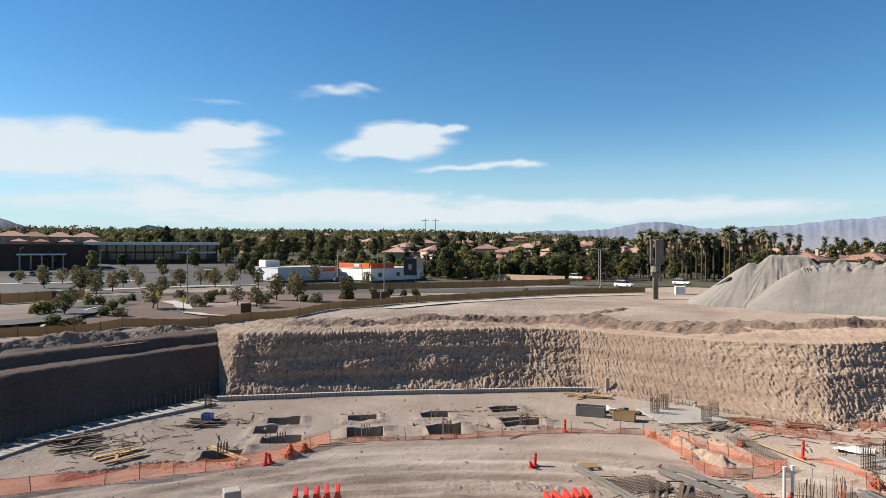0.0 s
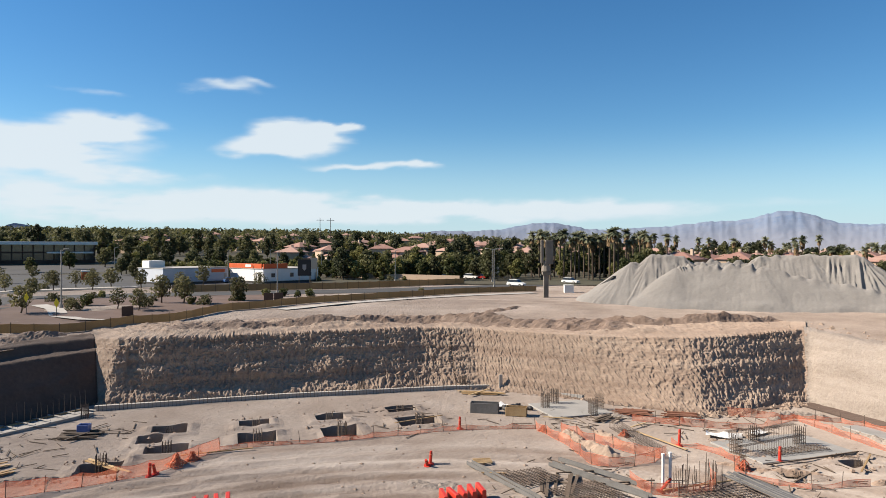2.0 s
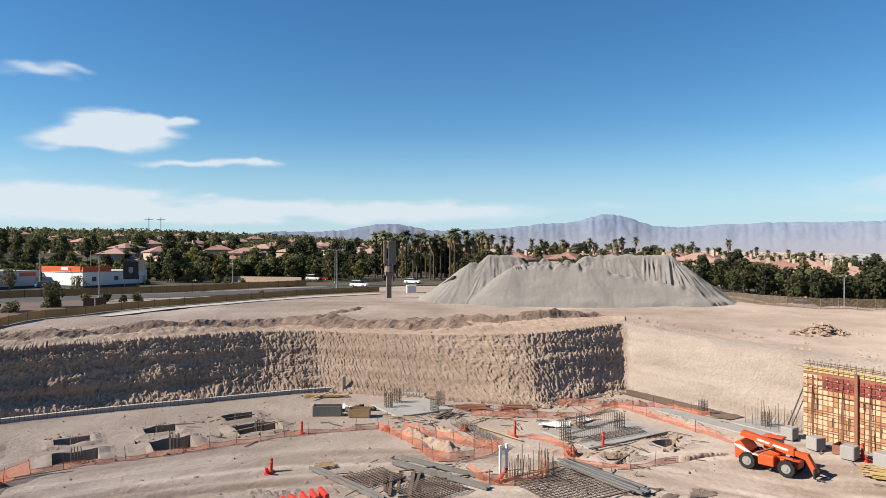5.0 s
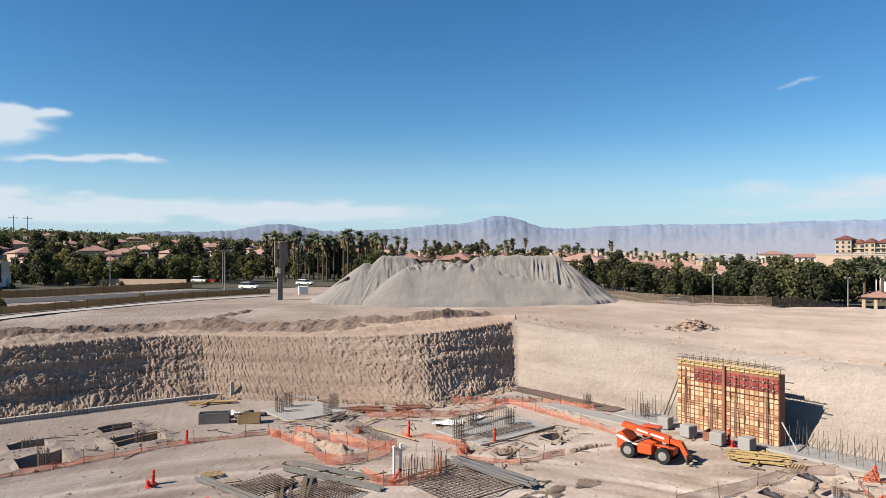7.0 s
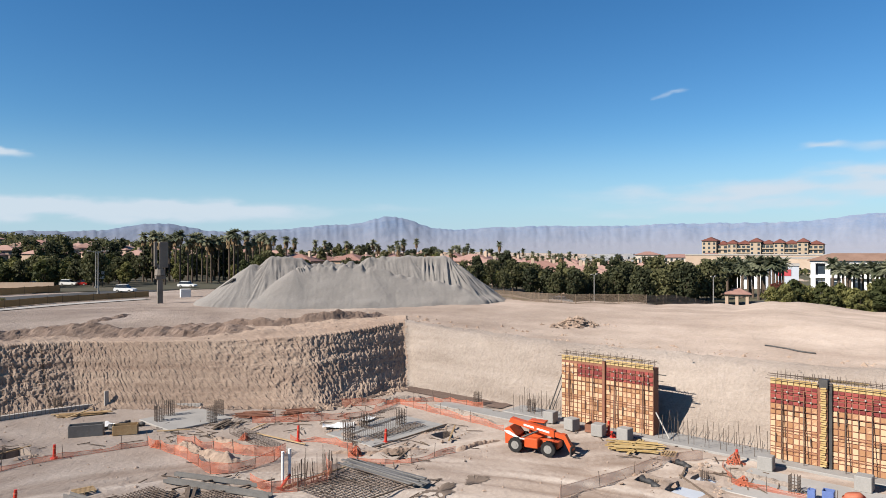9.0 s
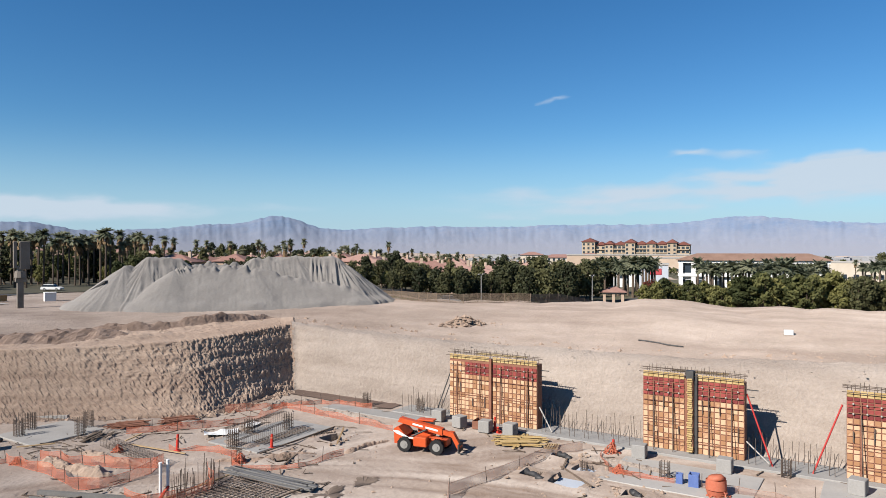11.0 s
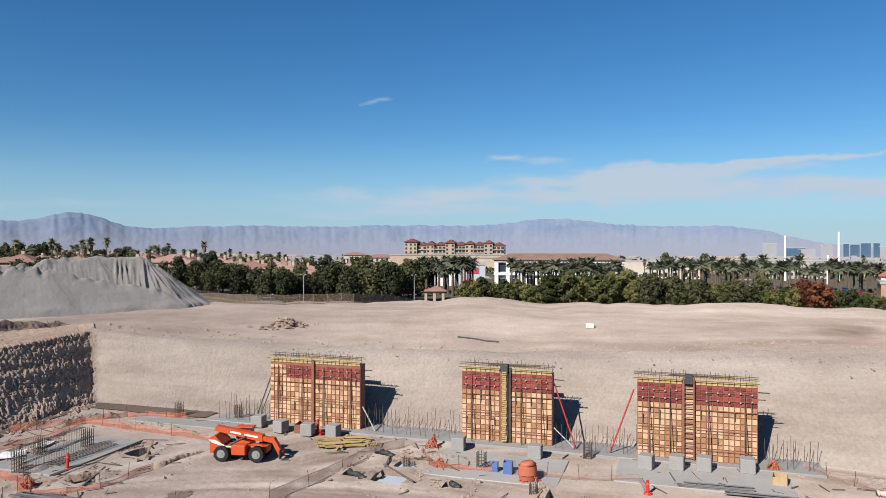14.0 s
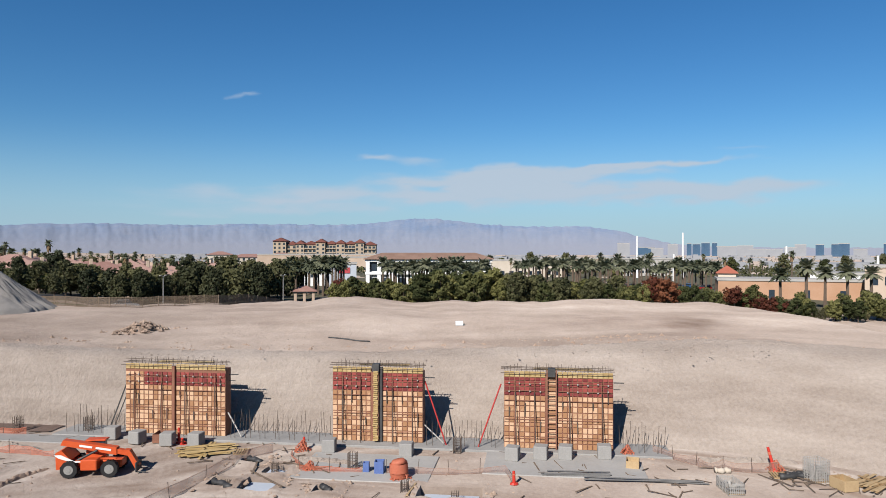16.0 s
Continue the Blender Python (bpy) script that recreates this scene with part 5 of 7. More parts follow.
for x, y in ((-86.1, 202.6), (-83.2, 209.9), (-74.7, 200.9), (-78.8, 222.9), (-58.2, 169.6), (-67.4, 207.5), (-49.1, 149.5), (-49.4, 161.2), (-52.9, 180.2), (-47.5, 174.7), (-30.3, 118.7), (-36.3, 150.1), (-40.5, 109.5), (-27.9, 186.8), (-17.4, 122.4),
             (-13.9, 119.0), (-7.7, 128.5), (-36.0, 188.0), (-30.5, 176.8), (-11.4, 177.7), (1.6, 132.6), (-11.5, 131.0), (-38.8, 178.1), (-20.2, 179.0), (6.7, 166.5), (-43.8, 121.5), (-56.7, 236.1), (-77.9, 227.1), (-38.2, 221.5), (-62.5, 186.0), (-70.0, 178.0), (-55.0, 158.0), (-92.0, 190.0), (-66.0, 195.0), (-44.0, 196.0), (-6.7, 190.0), (-60.0, 214.0)):
    plant(rng.choice(("olive_a", "olive_b", "olive_a")), x, y, rng.uniform(0.75, 1.12), group="desert trees round the parking lot")
for x, y in ((-91.2, 274.7), (-66.1, 271.3), (-86.3, 291.9), (-47.1, 299.7), (31.2, 211.7), (-106.8, 276.9), (-129.6, 297.8), (-57.2, 287.8), (-13.6, 281.8), (-4.8, 293.9), (-28.0, 271.7), (11.2, 278.4), (21.1, 290.4), (-24.8, 311.3)):
    plant(rng.choice(("pine_c", "broad_b", "broad_a")), x, y, rng.uniform(0.6, 0.85))

# ---- buildings round the parking lot ----
glassb = thing("office_building", pose(*out(-14.2, 330), 0, 0, 14.2), "long low office building with a white fascia and dark glazing", "office building")
part("wall", Geo().box((0, 3, 4), (53, 12, 8)), BROWNWALL, glassb)
part("fascia", Geo().box((0, -3.4, 8.5), (54.5, 3.0, 1.3), bevel=0.1), WHITE, glassb)
part("canopy", Geo().box((17, -5, 4.6), (17, 3, 0.7), bevel=0.08), WHITE, glassb)
windows(glassb, 14, 2, 3.2, 2.8, -26, 26, 1.2, 8.2, -3.05)
brown = thing("block_building", pose(*out(-24.0, 300), 0, 0, 24.0), "large dark brown block-walled building", "building")
part("wall", Geo().box((0, 5, 4.2), (54, 16, 9.0)), BROWNWALL, brown)
part("parapet", Geo().box((0, 5, 9.0), (54.6, 16.6, 0.6)), BROWNWALL, brown)
part("canopy", Geo().box((12, -4.5, 5.5), (16, 3, 0.6), bevel=0.08), WHITE, brown)
for i in range(5):
    part("pillar", Geo().box((5 + i * 3.5, -5.5, 2.7), (0.5, 0.5, 5.4), bevel=0.05), PALE, brown)
for x, r in ((20, 330), (60, 345), (105, 350), (150, 350), (-15, 345)):
    b = PROTO[1]
    keep = b.matrix_basis.copy()
    b.matrix_basis = Matrix.Identity(4)
    az = 8.6 + math.degrees(math.atan((x - 784) / 1218))
    copy_thing(b, pose(*out(az, r, 17), 0, 0, -az))
    b.matrix_basis = keep


def trailer(x, y, rz, w, d, h, material, label, n):
    t = thing("site_trailer", pose(x, y, on_ground(x, y), 0, 0, rz), label, "site trailer", "site trailers")
    part("body", Geo().box((0, 0, 0.55 + h / 2), (w, d, h), bevel=0.06), material, t)
    part("roof", Geo().box((0, 0, 0.6 + h), (w + 0.3, d + 0.3, 0.18), bevel=0.04), PALE, t)
    part("skirt", Geo().box((0, 0, 0.28), (w - 0.2, d - 0.2, 0.58)), DARKSTEEL, t)
    for i in range(n):
        win = part("window", Geo().box((-w / 2 + w * (i + 0.5) / n, -d / 2 - 0.01, 2.2), (1.2, 0.06, 1.1)), GLASS, t)
        part("frame", Geo().box((-w / 2 + w * (i + 0.5) / n, -d / 2 - 0.03, 2.8), (1.4, 0.1, 0.1)), WHITE, win)
    part("door", Geo().box((w * 0.5 - 0.9, -d / 2 - 0.02, 1.6), (0.9, 0.06, 2.0)), PALE, t)
    return t


# white office; the long side's bluish shade is put into its body colour
tr0 = trailer(-12.2, 204.4, 33, 19.3, 13.5, 3.7, LILAC, "large site office whose pale grey holds the shade of its long side", 0)
part("roof_unit", Geo().box((-7.2, 3.0, 5.3), (4.4, 4.0, 1.9), bevel=0.05), WHITE, tr0)
part("doorway", Geo().box((-9.68, -3.4, 1.6), (0.06, 1.0, 2.1)), PALE, tr0)
part("wall_sign", Geo().box((6.5, -6.79, 3.4), (4.2, 0.06, 0.9)), ORANGE, tr0, "faded orange sign on the wall")
tr1 = trailer(12.4, 204.7, 33, 19.1, 16.0, 3.4, WHITE, "white site office with an orange roof band and square windows", 3)
part("roof_band", Geo().box((-9.5, 0.4, 4.75), (0.35, 15.4, 1.3), bevel=0.03).box((-5.5, -7.9, 4.75), (8.0, 0.35, 1.3), bevel=0.03), ORANGE, tr1, "orange roof band")
part("lettering", Geo().box((-9.7, -1.2, 4.8), (0.06, 2.6, 0.7)), WHITE, tr1, "white lettering bar")
for y in (-4.4, -6.2):
    part("doorway", Geo().box((-9.6, y, 1.8), (0.08, 1.1, 2.4)), PALE, tr1)
board = thing("sign_board", pose(19.1, 186.8, 8, 0, 0, -8), "black project sign board with a pale crest on posts", "sign")
part("panel", Geo().box((0, 0, 4.6), (3.5, 0.15, 4.4), bevel=0.03), mat("black_board", (0.00769, 0.00905, 0.0129), (0.0161, 0.0174, 0.0225), 0.5, 5.0, 0.5, 0), board)
part("crest", Geo().prism([(-0.5, 5.4), (0.5, 5.4), (0.5, 4.3), (0, 3.7), (-0.5, 4.3)], "y", -0.11, -0.08), HAZEWALL, board, "pale shield-shaped crest")
for x in (-1.4, 1.4):
    part("post", Geo().box((x, 0.12, 2.4), (0.16, 0.1, 4.9)), TIMBER, board)
yb = thing("sign_board", pose(22.2, 192.4, 8, 0, 0, -8), "plain cream sign board on timber posts", "sign")
part("panel", Geo().box((0, 0, 5.6), (2.0, 0.15, 3.0), bevel=0.03), CREAM, yb)
for x in (-0.8, 0.8):
    part("post", Geo().box((x, 0.12, 2.4), (0.14, 0.1, 5.0)), TIMBER, yb)
sh = thing("storage_shed", pose(-46.1, 330.4, 8.5, 0, 0, 5), "small white storage shed", "shed")
part("body", Geo().box((0, 0, 1.6), (6, 3, 3.2), bevel=0.05), WHITE, sh)
part("roof", Geo().box((0, 0, 3.25), (6.3, 3.3, 0.2), bevel=0.05), PALE, sh)
om = thing("portable_toilet", pose(-41.3, 229.8, 8, 0, 0, 10), "orange and white portable toilet", "portable toilet")
part("cabin", Geo().box((0, 0, 1.3), (2.6, 1.6, 2.6), bevel=0.08), ORANGE, om)
part("roof", Geo().box((0, 0, 2.75), (2.7, 1.7, 0.4), bevel=0.1), WHITE, om)
wl = ribbon("garden_wall", [(30, 226), (46, 208), (64, 190)], 0.4, STUCCO, "low tan block wall beside the street", 0.3, "wall")
gw = thing("block_wall", pose(30, 226, 8, 0, 0, 0), "low tan block wall beside the street", "wall")
part("wall", Geo().bar((0, 0, 0.7), (34, -36, 0.7), 0.3, 2.2), STUCCO, gw)
TALLBOARD = mat("dark_sign_cloth", (0.0129, 0.0129, 0.0289), (0.0451, 0.0193, 0.0322), 0.3, 3.0, 0.7, 0.1, 0.01)
bn = thing("banner", pose(-50.3, 134.3, 8.3, 0, 0, 20), "dark blue banner with a red and white mark on the fence", "banner")
part("cloth", Geo().box((0, 0, 1.0), (2.5, 0.05, 1.3)), TALLBOARD, bn)
part("mark", Geo().box((0.1, -0.04, 1.0), (1.4, 0.02, 0.5)), WHITE, bn)
for x in (-7.4, 3.0, 3.8):
    p = thing("fence_banner", pose(*out(x, 113 if x < 0 else 126), 0, 0, -x), "dark brown banner hung on the fence", "banner")
    part("cloth", Geo().box((0, 0, 1.0), (1.6, 0.06, 1.5)), BROWNWALL, p)
YEL = mat("yellow_sign", (0.554, 0.444, 0.0222), (0.628, 0.518, 0.0444), 0.5, 4.0, 0.5, 0)
for x, y, z in ((-28.9, 116.2, 2.4), (-23.7, 110.6, 1.9)):
    s = thing("warning_sign", pose(x, y, 8.1, 0, 0, 20), "yellow diamond warning sign on a post", "road sign", "warning signs")
    part("post", Geo().box((0, 0, z / 2), (0.08, 0.08, z)), DARKSTEEL, s)
    part("plate", Geo().prism([(0, z - 0.75), (0.34, z), (0, z + 0.75), (-0.34, z)], "y", -0.08, -0.05), YEL, s)


def street_lamp(x, y, h, arms=(1,), rz=0, label="tall grey street lamp beside the road"):
    l = thing("street_lamp", pose(x, y, on_ground(x, y), 0, 0, rz), label, "street lamp", "street lamps")
    part("pole", Geo().rod((0, 0, 0), (0, 0, h), 0.13, 8, 0.08), CONC, l)
    part("base", Geo().rod((0, 0, -0.2), (0, 0, 0.7), 0.3, 8), CONC, l)
    for s in arms:
        a = part("arm", Geo().rod((0, 0, h - 0.2), (s * 1.7, 0, h + 0.15), 0.06, 6), CONC, l)
        part("lantern", Geo().box((s * 1.9, 0, h + 0.15), (0.75, 0.3, 0.16), bevel=0.04), PALE, a)


for q, h, arms in (((-26.0, 124.5), 9.5, (0.4,)), ((62.0, 157.6), 9.5, (1, -1)), ((126.2, 71.5), 7.0, (-0.5, 0.5)), ((147.5, 55.1), 7.0, (-0.6, 0.6)), ((-0.4, 198.7), 9.0, (0.3,)), ((9.5, 147.0), 9.0, (0.3,)), ((45.3, 192.3), 9.0, (0.4,)), ((12.9, 235.1), 9, (0.3,)),
                   ((37.1, 231.7), 9, (0.4,)), ((-67.2, 208.2), 9, (0.4,)), ((-102.9, 242.5), 9, (0.4,)), ((71.3, 182.7), 9.5, (0.9, -0.9)), ((174.8, 139.7), 7, (0.5, -0.5)), ((29.4, 232.8), 9, (0.4,)), ((-38.9, 267.5), 9, (0.4,))):
    street_lamp(*q, h, arms)
for x0 in (752, 770):
    pl = thing("power_pole", pose(*out(8.6 + math.degrees(math.atan((x0 - 784) / 1218)), 420)), "tall timber power pole with a crossarm", "power pole", "power poles")
    part("pole", Geo().rod((0, 0, -0.3), (0, 0, 21.5), 0.25, 6, 0.15), BARK, pl)
    part("crossarm", Geo().box((0, 0, 20.2), (4.5, 0.2, 0.25)), BARK, pl)
wb = thing("billboard", pose(74.3, 188.1, 8, 0, 0, -20), "white square sign board on two posts", "sign")
part("panel", Geo().box((0, 0, 3.9), (2.4, 0.15, 2.9), bevel=0.03), WHITE, wb)
for x in (-0.8, 0.8):
    part("post", Geo().box((x, 0.12, 1.4), (0.14, 0.1, 2.9)), DARKSTEEL, wb)

RUBBER = mat("tyre_rubber", (0.00769, 0.00769, 0.00835), (0.0193, 0.0186, 0.018), 1.0, 9.0, 0.85, 0.3, 0.01)
RIMPAINT = mat("pale_rim", (0.155, 0.148, 0.136), (0.231, 0.222, 0.205), 1.0, 9.0, 0.6, 0.1, 0.004)
PAINTS = {"white": WHITE, "red": mat("red_car_paint", (0.205, 0.0129, 0.0116), (0.258, 0.0193, 0.0161), 0.5, 4.0, 0.3, 0), "silver": mat("silver_car_paint", (0.231, 0.238, 0.251), (0.296, 0.303, 0.315), 0.5, 4.0, 0.3, 0, metal=0.4),
          "dark": mat("dark_car_paint", (0.0129, 0.0141, 0.018), (0.0258, 0.0277, 0.0322), 0.5, 4.0, 0.3, 0), "blue": mat("blue_car_paint", (0.0193, 0.0579, 0.141), (0.0322, 0.0835, 0.193), 0.5, 4.0, 0.3, 0)}


def wheel(parent, x, y, z, r, w):
    t = part("wheel", Geo().rod((0, -w / 2, 0), (0, w / 2, 0), r, 20), RUBBER, parent, at=pose(x, y, z))
    part("rim", Geo().rod((0, -w / 2 - 0.02, 0), (0, w / 2 + 0.02, 0), r * 0.55, 14), RIMPAINT, t)
    return t


def car(x, y, rz, paint, label, tall=0.0, cat="car"):
    c = thing("car" if cat == "car" else "van", pose(x, y, on_ground(x, y) + 0.1, 0, 0, rz), label, cat, "cars on the street")
    part("body", Geo().prism([(-2.3, 0.35), (2.3, 0.35), (2.32, 0.75), (1.5, 0.95 + tall * 0.3), (-2.2, 1.0 + tall * 0.5), (-2.35, 0.7)], "y", -0.9, 0.9), PAINTS[paint], c)
    part("cabin", Geo().prism([(-2.1, 0.95), (1.2, 0.93), (0.5, 1.5 + tall), (-1.8, 1.52 + tall)], "y", -0.78, 0.78), GLASS, c)
    part("roof", Geo().box((-0.65, 0, 1.53 + tall), (2.3, 1.5, 0.08), bevel=0.03), PAINTS[paint], c)
    for a in (-1.4, 1.4):
        for b in (-0.82, 0.82):
            wheel(c, a, b, 0.33, 0.33, 0.22)
    return c


car(50.5, 244.4, 60, "white", "white van driving on the street", 0.5, "van")
car(71.9, 202.4, -50, "white", "white car on the street", 0.2)
car(69.3, 160.9, -52, "white", "white car on the street behind the fence", 0.2)
car(61.4, 214.4, -45, "silver", "silver car on the street")
car(66.3, 217.1, -50, "white", "white car on the street")
car(74.6, 201.0, -55, "red", "red car on the street")
car(88.7, 168.9, -55, "white", "white car on the street")
car(131.9, 82.7, -55, "silver", "silver car beside the lawn", 0.2)
car(134.6, 71.6, -55, "dark", "dark car beside the lawn")
car(0.7, 198.6, 20, "blue", "blue car parked by the trailer")
for i, x in enumerate((30, 55, 80, 115, 150)):
    car(*out(8.6 + math.degrees(math.atan((x - 784) / 1218)), 255 + 6 * i)[:2], 30 + 90 * (i % 2), ("dark", "silver", "white", "red", "dark")[i], ("dark", "silver", "white", "red", "dark")[i] + " car parked on the asphalt lot")
for i in range(10):
    car(*out(93 + i * 1.15, 232 + 7 * (i % 3))[:2], 20 + 90 * (i % 2), ("white", "silver", "dark", "blue", "red")[i % 5], ("white", "silver", "dark", "blue", "red")[i % 5] + " car parked under the palms")


# ---- footings and reinforcement in the pit ----
def dowel_mesh(h):
    return Geo().rod((0, 0, -0.1), (0, 0, h), 0.026, 5, 0.022).mesh("bar", REBAR)


DOWELS = [dowel_mesh(h) for h in (1.0, 1.5, 1.9, 2.3)]
fe = thing("east_footing", pose(61.0, -12, 0), "long grey concrete wall footing with upright rebar", "footing")
part("slab", Geo().box((1.9, 29, 0.02), (3.8, 58, 0.36), bevel=0.04), CONC, fe)
dr = random.Random(3)
for i in range(119):
    v = 0.3 + i * 0.482
    for u in (0.9, 3.0):
        vv = v - 12
        inform = any(v0 - 0.2 < vv < v1 + 0.2 for v0, v1 in ((29.0, 39.2), (9.9, 18.4), (-7.4, 2.4)))
        if inform or (u < 1 and i % 3 == 0):
            continue
        part("bar", DOWELS[dr.choice((1, 2, 2, 3))], None, fe, at=pose(u + dr.uniform(-0.12, 0.12), v + dr.uniform(-0.08, 0.08), 0.15, dr.uniform(-4, 4), dr.uniform(-4, 4), 0))
fn = thing("north_footing", pose(0, 0, 0), "low pale concrete footing wall with rebar dowels", "footing")
line = resample([(-14.2, 83.9), (6.8, 84.3), (27.2, 82.9), (32.4, 81.9), (40, 73)], 2.9)
for i, (a, b) in enumerate(zip(line, line[1:])):
    part("wall_panel", Geo().bar((*a, 0.14), (b[0] - (b[0] - a[0]) * 0.004, b[1] - (b[1] - a[1]) * 0.004, 0.14), 0.5, 0.72), PALE, fn)
for i, (a, b) in enumerate(zip(*(lambda q: (q, q[1:]))(resample([(-14.2, 83.5), (6.8, 83.9), (27.2, 82.5), (32.2, 81.5), (39.6, 72.8)], 0.42)))):
    part("bar", DOWELS[0 if dr.random() < 0.8 else 1], None, fn, at=pose(a[0], a[1], 0, dr.uniform(-3, 3), dr.uniform(-3, 3), 0))
fw = thing("west_footing", pose(0, 0, 0), "pale concrete footing with form boards along the shaded wall", "footing")
line = resample([(-14.6, 82.2), (-22.8, 74.0), (-27.2, 68.5), (-30.2, 61.5)], 3.4)
for a, b in zip(line, line[1:]):
    d = (Vector(b) - Vector(a)).normalized()
    nrm = Vector((d.y, -d.x)) * (-1.0)
    a3, b3 = Vector((*a, 0.12)), Vector((*b, 0.12))
    part("slab", Geo().bar(a3, b3, 2.0, 0.35), CONC, fw)
    part("form_board", Geo().bar(a3 + nrm.to_3d() * -1.05 + Vector((0, 0, 0.1)), b3 + nrm.to_3d() * -1.05 + Vector((0, 0, 0.1)), 0.08, 0.5), TIMBER, fw)
    part("crosspiece", Geo().bar(a3 + nrm.to_3d() * 1.4 + Vector((0, 0, 0.45)), a3 - nrm.to_3d() * 1.9 + Vector((0, 0, 0.3)), 0.09, 0.08), PALE, fw)
    m3 = (a3 + b3) / 2
    part("crosspiece", Geo().bar(m3 + nrm.to_3d() * 1.2 + Vector((0, 0, 0.45)), m3 - nrm.to_3d() * 1.7 + Vector((0, 0, 0.3)), 0.09, 0.08), PALE, fw)
for a in resample([(-14.9, 82.9), (-23.2, 74.7), (-27.8, 69.1), (-30.9, 62)], 0.6):
    part("bar", DOWELS[dr.choice((1, 2, 3))], None, fw, at=pose(a[0], a[1], 0.2, dr.uniform(-4, 4), dr.uniform(-4, 4), 0))


def pad(u0, v0, u1, v1, z0, z1, label="pale concrete footing pad cast in the ground", material=None):
    p = new("footing_pad", Geo().box(((u0 + u1) / 2, (v0 + v1) / 2, (z0 + z1) / 2), (u1 - u0, v1 - v0, z1 - z0), bevel=0.03).mesh("footing_pad", material or CONC))
    return tagged(p, label, "footing pad", "footing pads")


pad(49.4, 3.9, 51.1, 8.0, -1.4, -0.35, "wet grey concrete footing pad in a dug pit", LILAC)
for u0, v0, u1, v1, deep in HOLES[:9]:
    pad(u0 + 1.1, v0 + 0.15, u1 - 0.15, v0 + 1.5, -deep - 0.2, -deep + 0.35)
for u0, v0, u1, v1, deep in HOLES[-2:]:
    pad(u0 + 0.15, v0 + 0.15, u1 - 0.15, v1 - 0.15, -deep - 0.1, -0.12, "wet grey concrete footing pad in a shallow pit", LILAC)
# dark strips for mud, with the undercut's shadow put into the colour
for pts, w in (([(63.15, 47.0), (63.15, 63.4)], 2.5), ([(50.5, 61.9), (62.2, 63.5)], 1.5)):
    q = resample(pts, 0.5)
    dx, dy = pts[1][0] - pts[0][0], pts[1][1] - pts[0][1]
    L = math.hypot(dx, dy)
    off = np.linspace(-0.5, 0.5, 7)
    TX, TY = [np.array([[p[i] + o * w * (-dy, dx)[i] / L for p in q] for o in off]) for i in (0, 1)]
    tagged(sheet("trench_bed", TX, TY, floor_height(TX, TY) + 0.06 + 0.10 * np.abs(fbm(TX * 1.3, TY * 1.3, 421)), SHADEDEARTH, smooth=False), "dark muddy strip along the foot of the slope, undercut shade in its colour", "trench", kind="structure")
pad(32.6, 65.6, 39.6, 72.4, -0.2, 0.14)
pad(42.2, 46.6, 52.4, 53.2, -0.2, 0.15)
pad(58.6, 41.5, 61.0, 54.0, -0.2, 0.12)
pad(52.0, 8.0, 59.0, 19.0, -0.2, 0.10, material=PALE)
pad(55.0, -9.0, 61.0, 4.0, -0.2, 0.10, material=PALE)


def cage(w=0.7, h=1.75, n=4):
    c = thing("rebar_cage", Matrix.Identity(4), "upright dark rebar cage for a column", "rebar cage", "column cages")
    up = Geo().rod((0, 0, -0.9), (0, 0, h), 0.03, 5).mesh("bar", REBAR)
    for i in range(n):
        for j in range(n):
            if i in (0, n - 1) or j in (0, n - 1):
                part("bar", up, None, c, at=pose((i / (n - 1) - 0.5) * w, (j / (n - 1) - 0.5) * w, 0))
    k = w / 2 + 0.02
    tie = Geo()
    for a, b in (((-k, -k), (k, -k)), ((k, -k), (k, k)), ((k, k), (-k, k)), ((-k, k), (-k, -k))):
        tie.bar((*a, 0), (*b, 0), 0.03, 0.03)
    me = tie.mesh("tie", REBAR)
    for i in range(6):
        part("tie", me, None, c, at=pose(0, 0, -0.2 + i * 0.3))
    return c


CAGE = cage()
first = True
for u, v, s in ((-5.3, 65.2, 1), (2.5, 66.2, 1.1), (10.5, 67, 1.1), (18.7, 68.4, 1), (-10.1, 62.4, 1.1), (-5.6, 72.2, 0.8), (2.6, 72.8, 0.8), (10.1, 73.2, 0.8), (18, 74, 0.8), (33.7, 70.1, 1), (35.6, 71.7, 1), (37.3, 65.9, 1), (39.2, 67.8, 1),
                (-14.6, 80.6, 0.8), (28.5, 83.5, 0.9), (15.5, 84.0, 0.9), (42.3, 49.9, 1), (49.4, 50.1, 1), (61.8, 50.2, 0.9), (62.7, 43.3, 0.9), (54.9, 14.6, 0.8), (50.2, 9.4, 0.5), (49.9, 5.6, 0.5), (60.5, 6.6, 0.8), (50.6, 23.4, 0.4), (53.8, 20.8, 0.4),
                (49.9, 44.3, 0.5), (42.7, 43.5, 0.5), (46.3, 52.2, 0.9)):
    deep = next((h[4] - 0.3 for h in HOLES if h[0] < u < h[2] and h[1] < v < h[3]), 0.0)
    m = pose(u, v, -deep * 0.6, 0, 0, dr.uniform(-5, 5)) @ Matrix.Diagonal((s ** 0.5, s ** 0.5, s, 1))
    if first:
        CAGE.matrix_basis, first = m, False
    else:
        keep = CAGE.matrix_basis.copy()
        CAGE.matrix_basis = Matrix.Identity(4)
        copy_thing(CAGE, m)
        CAGE.matrix_basis = keep


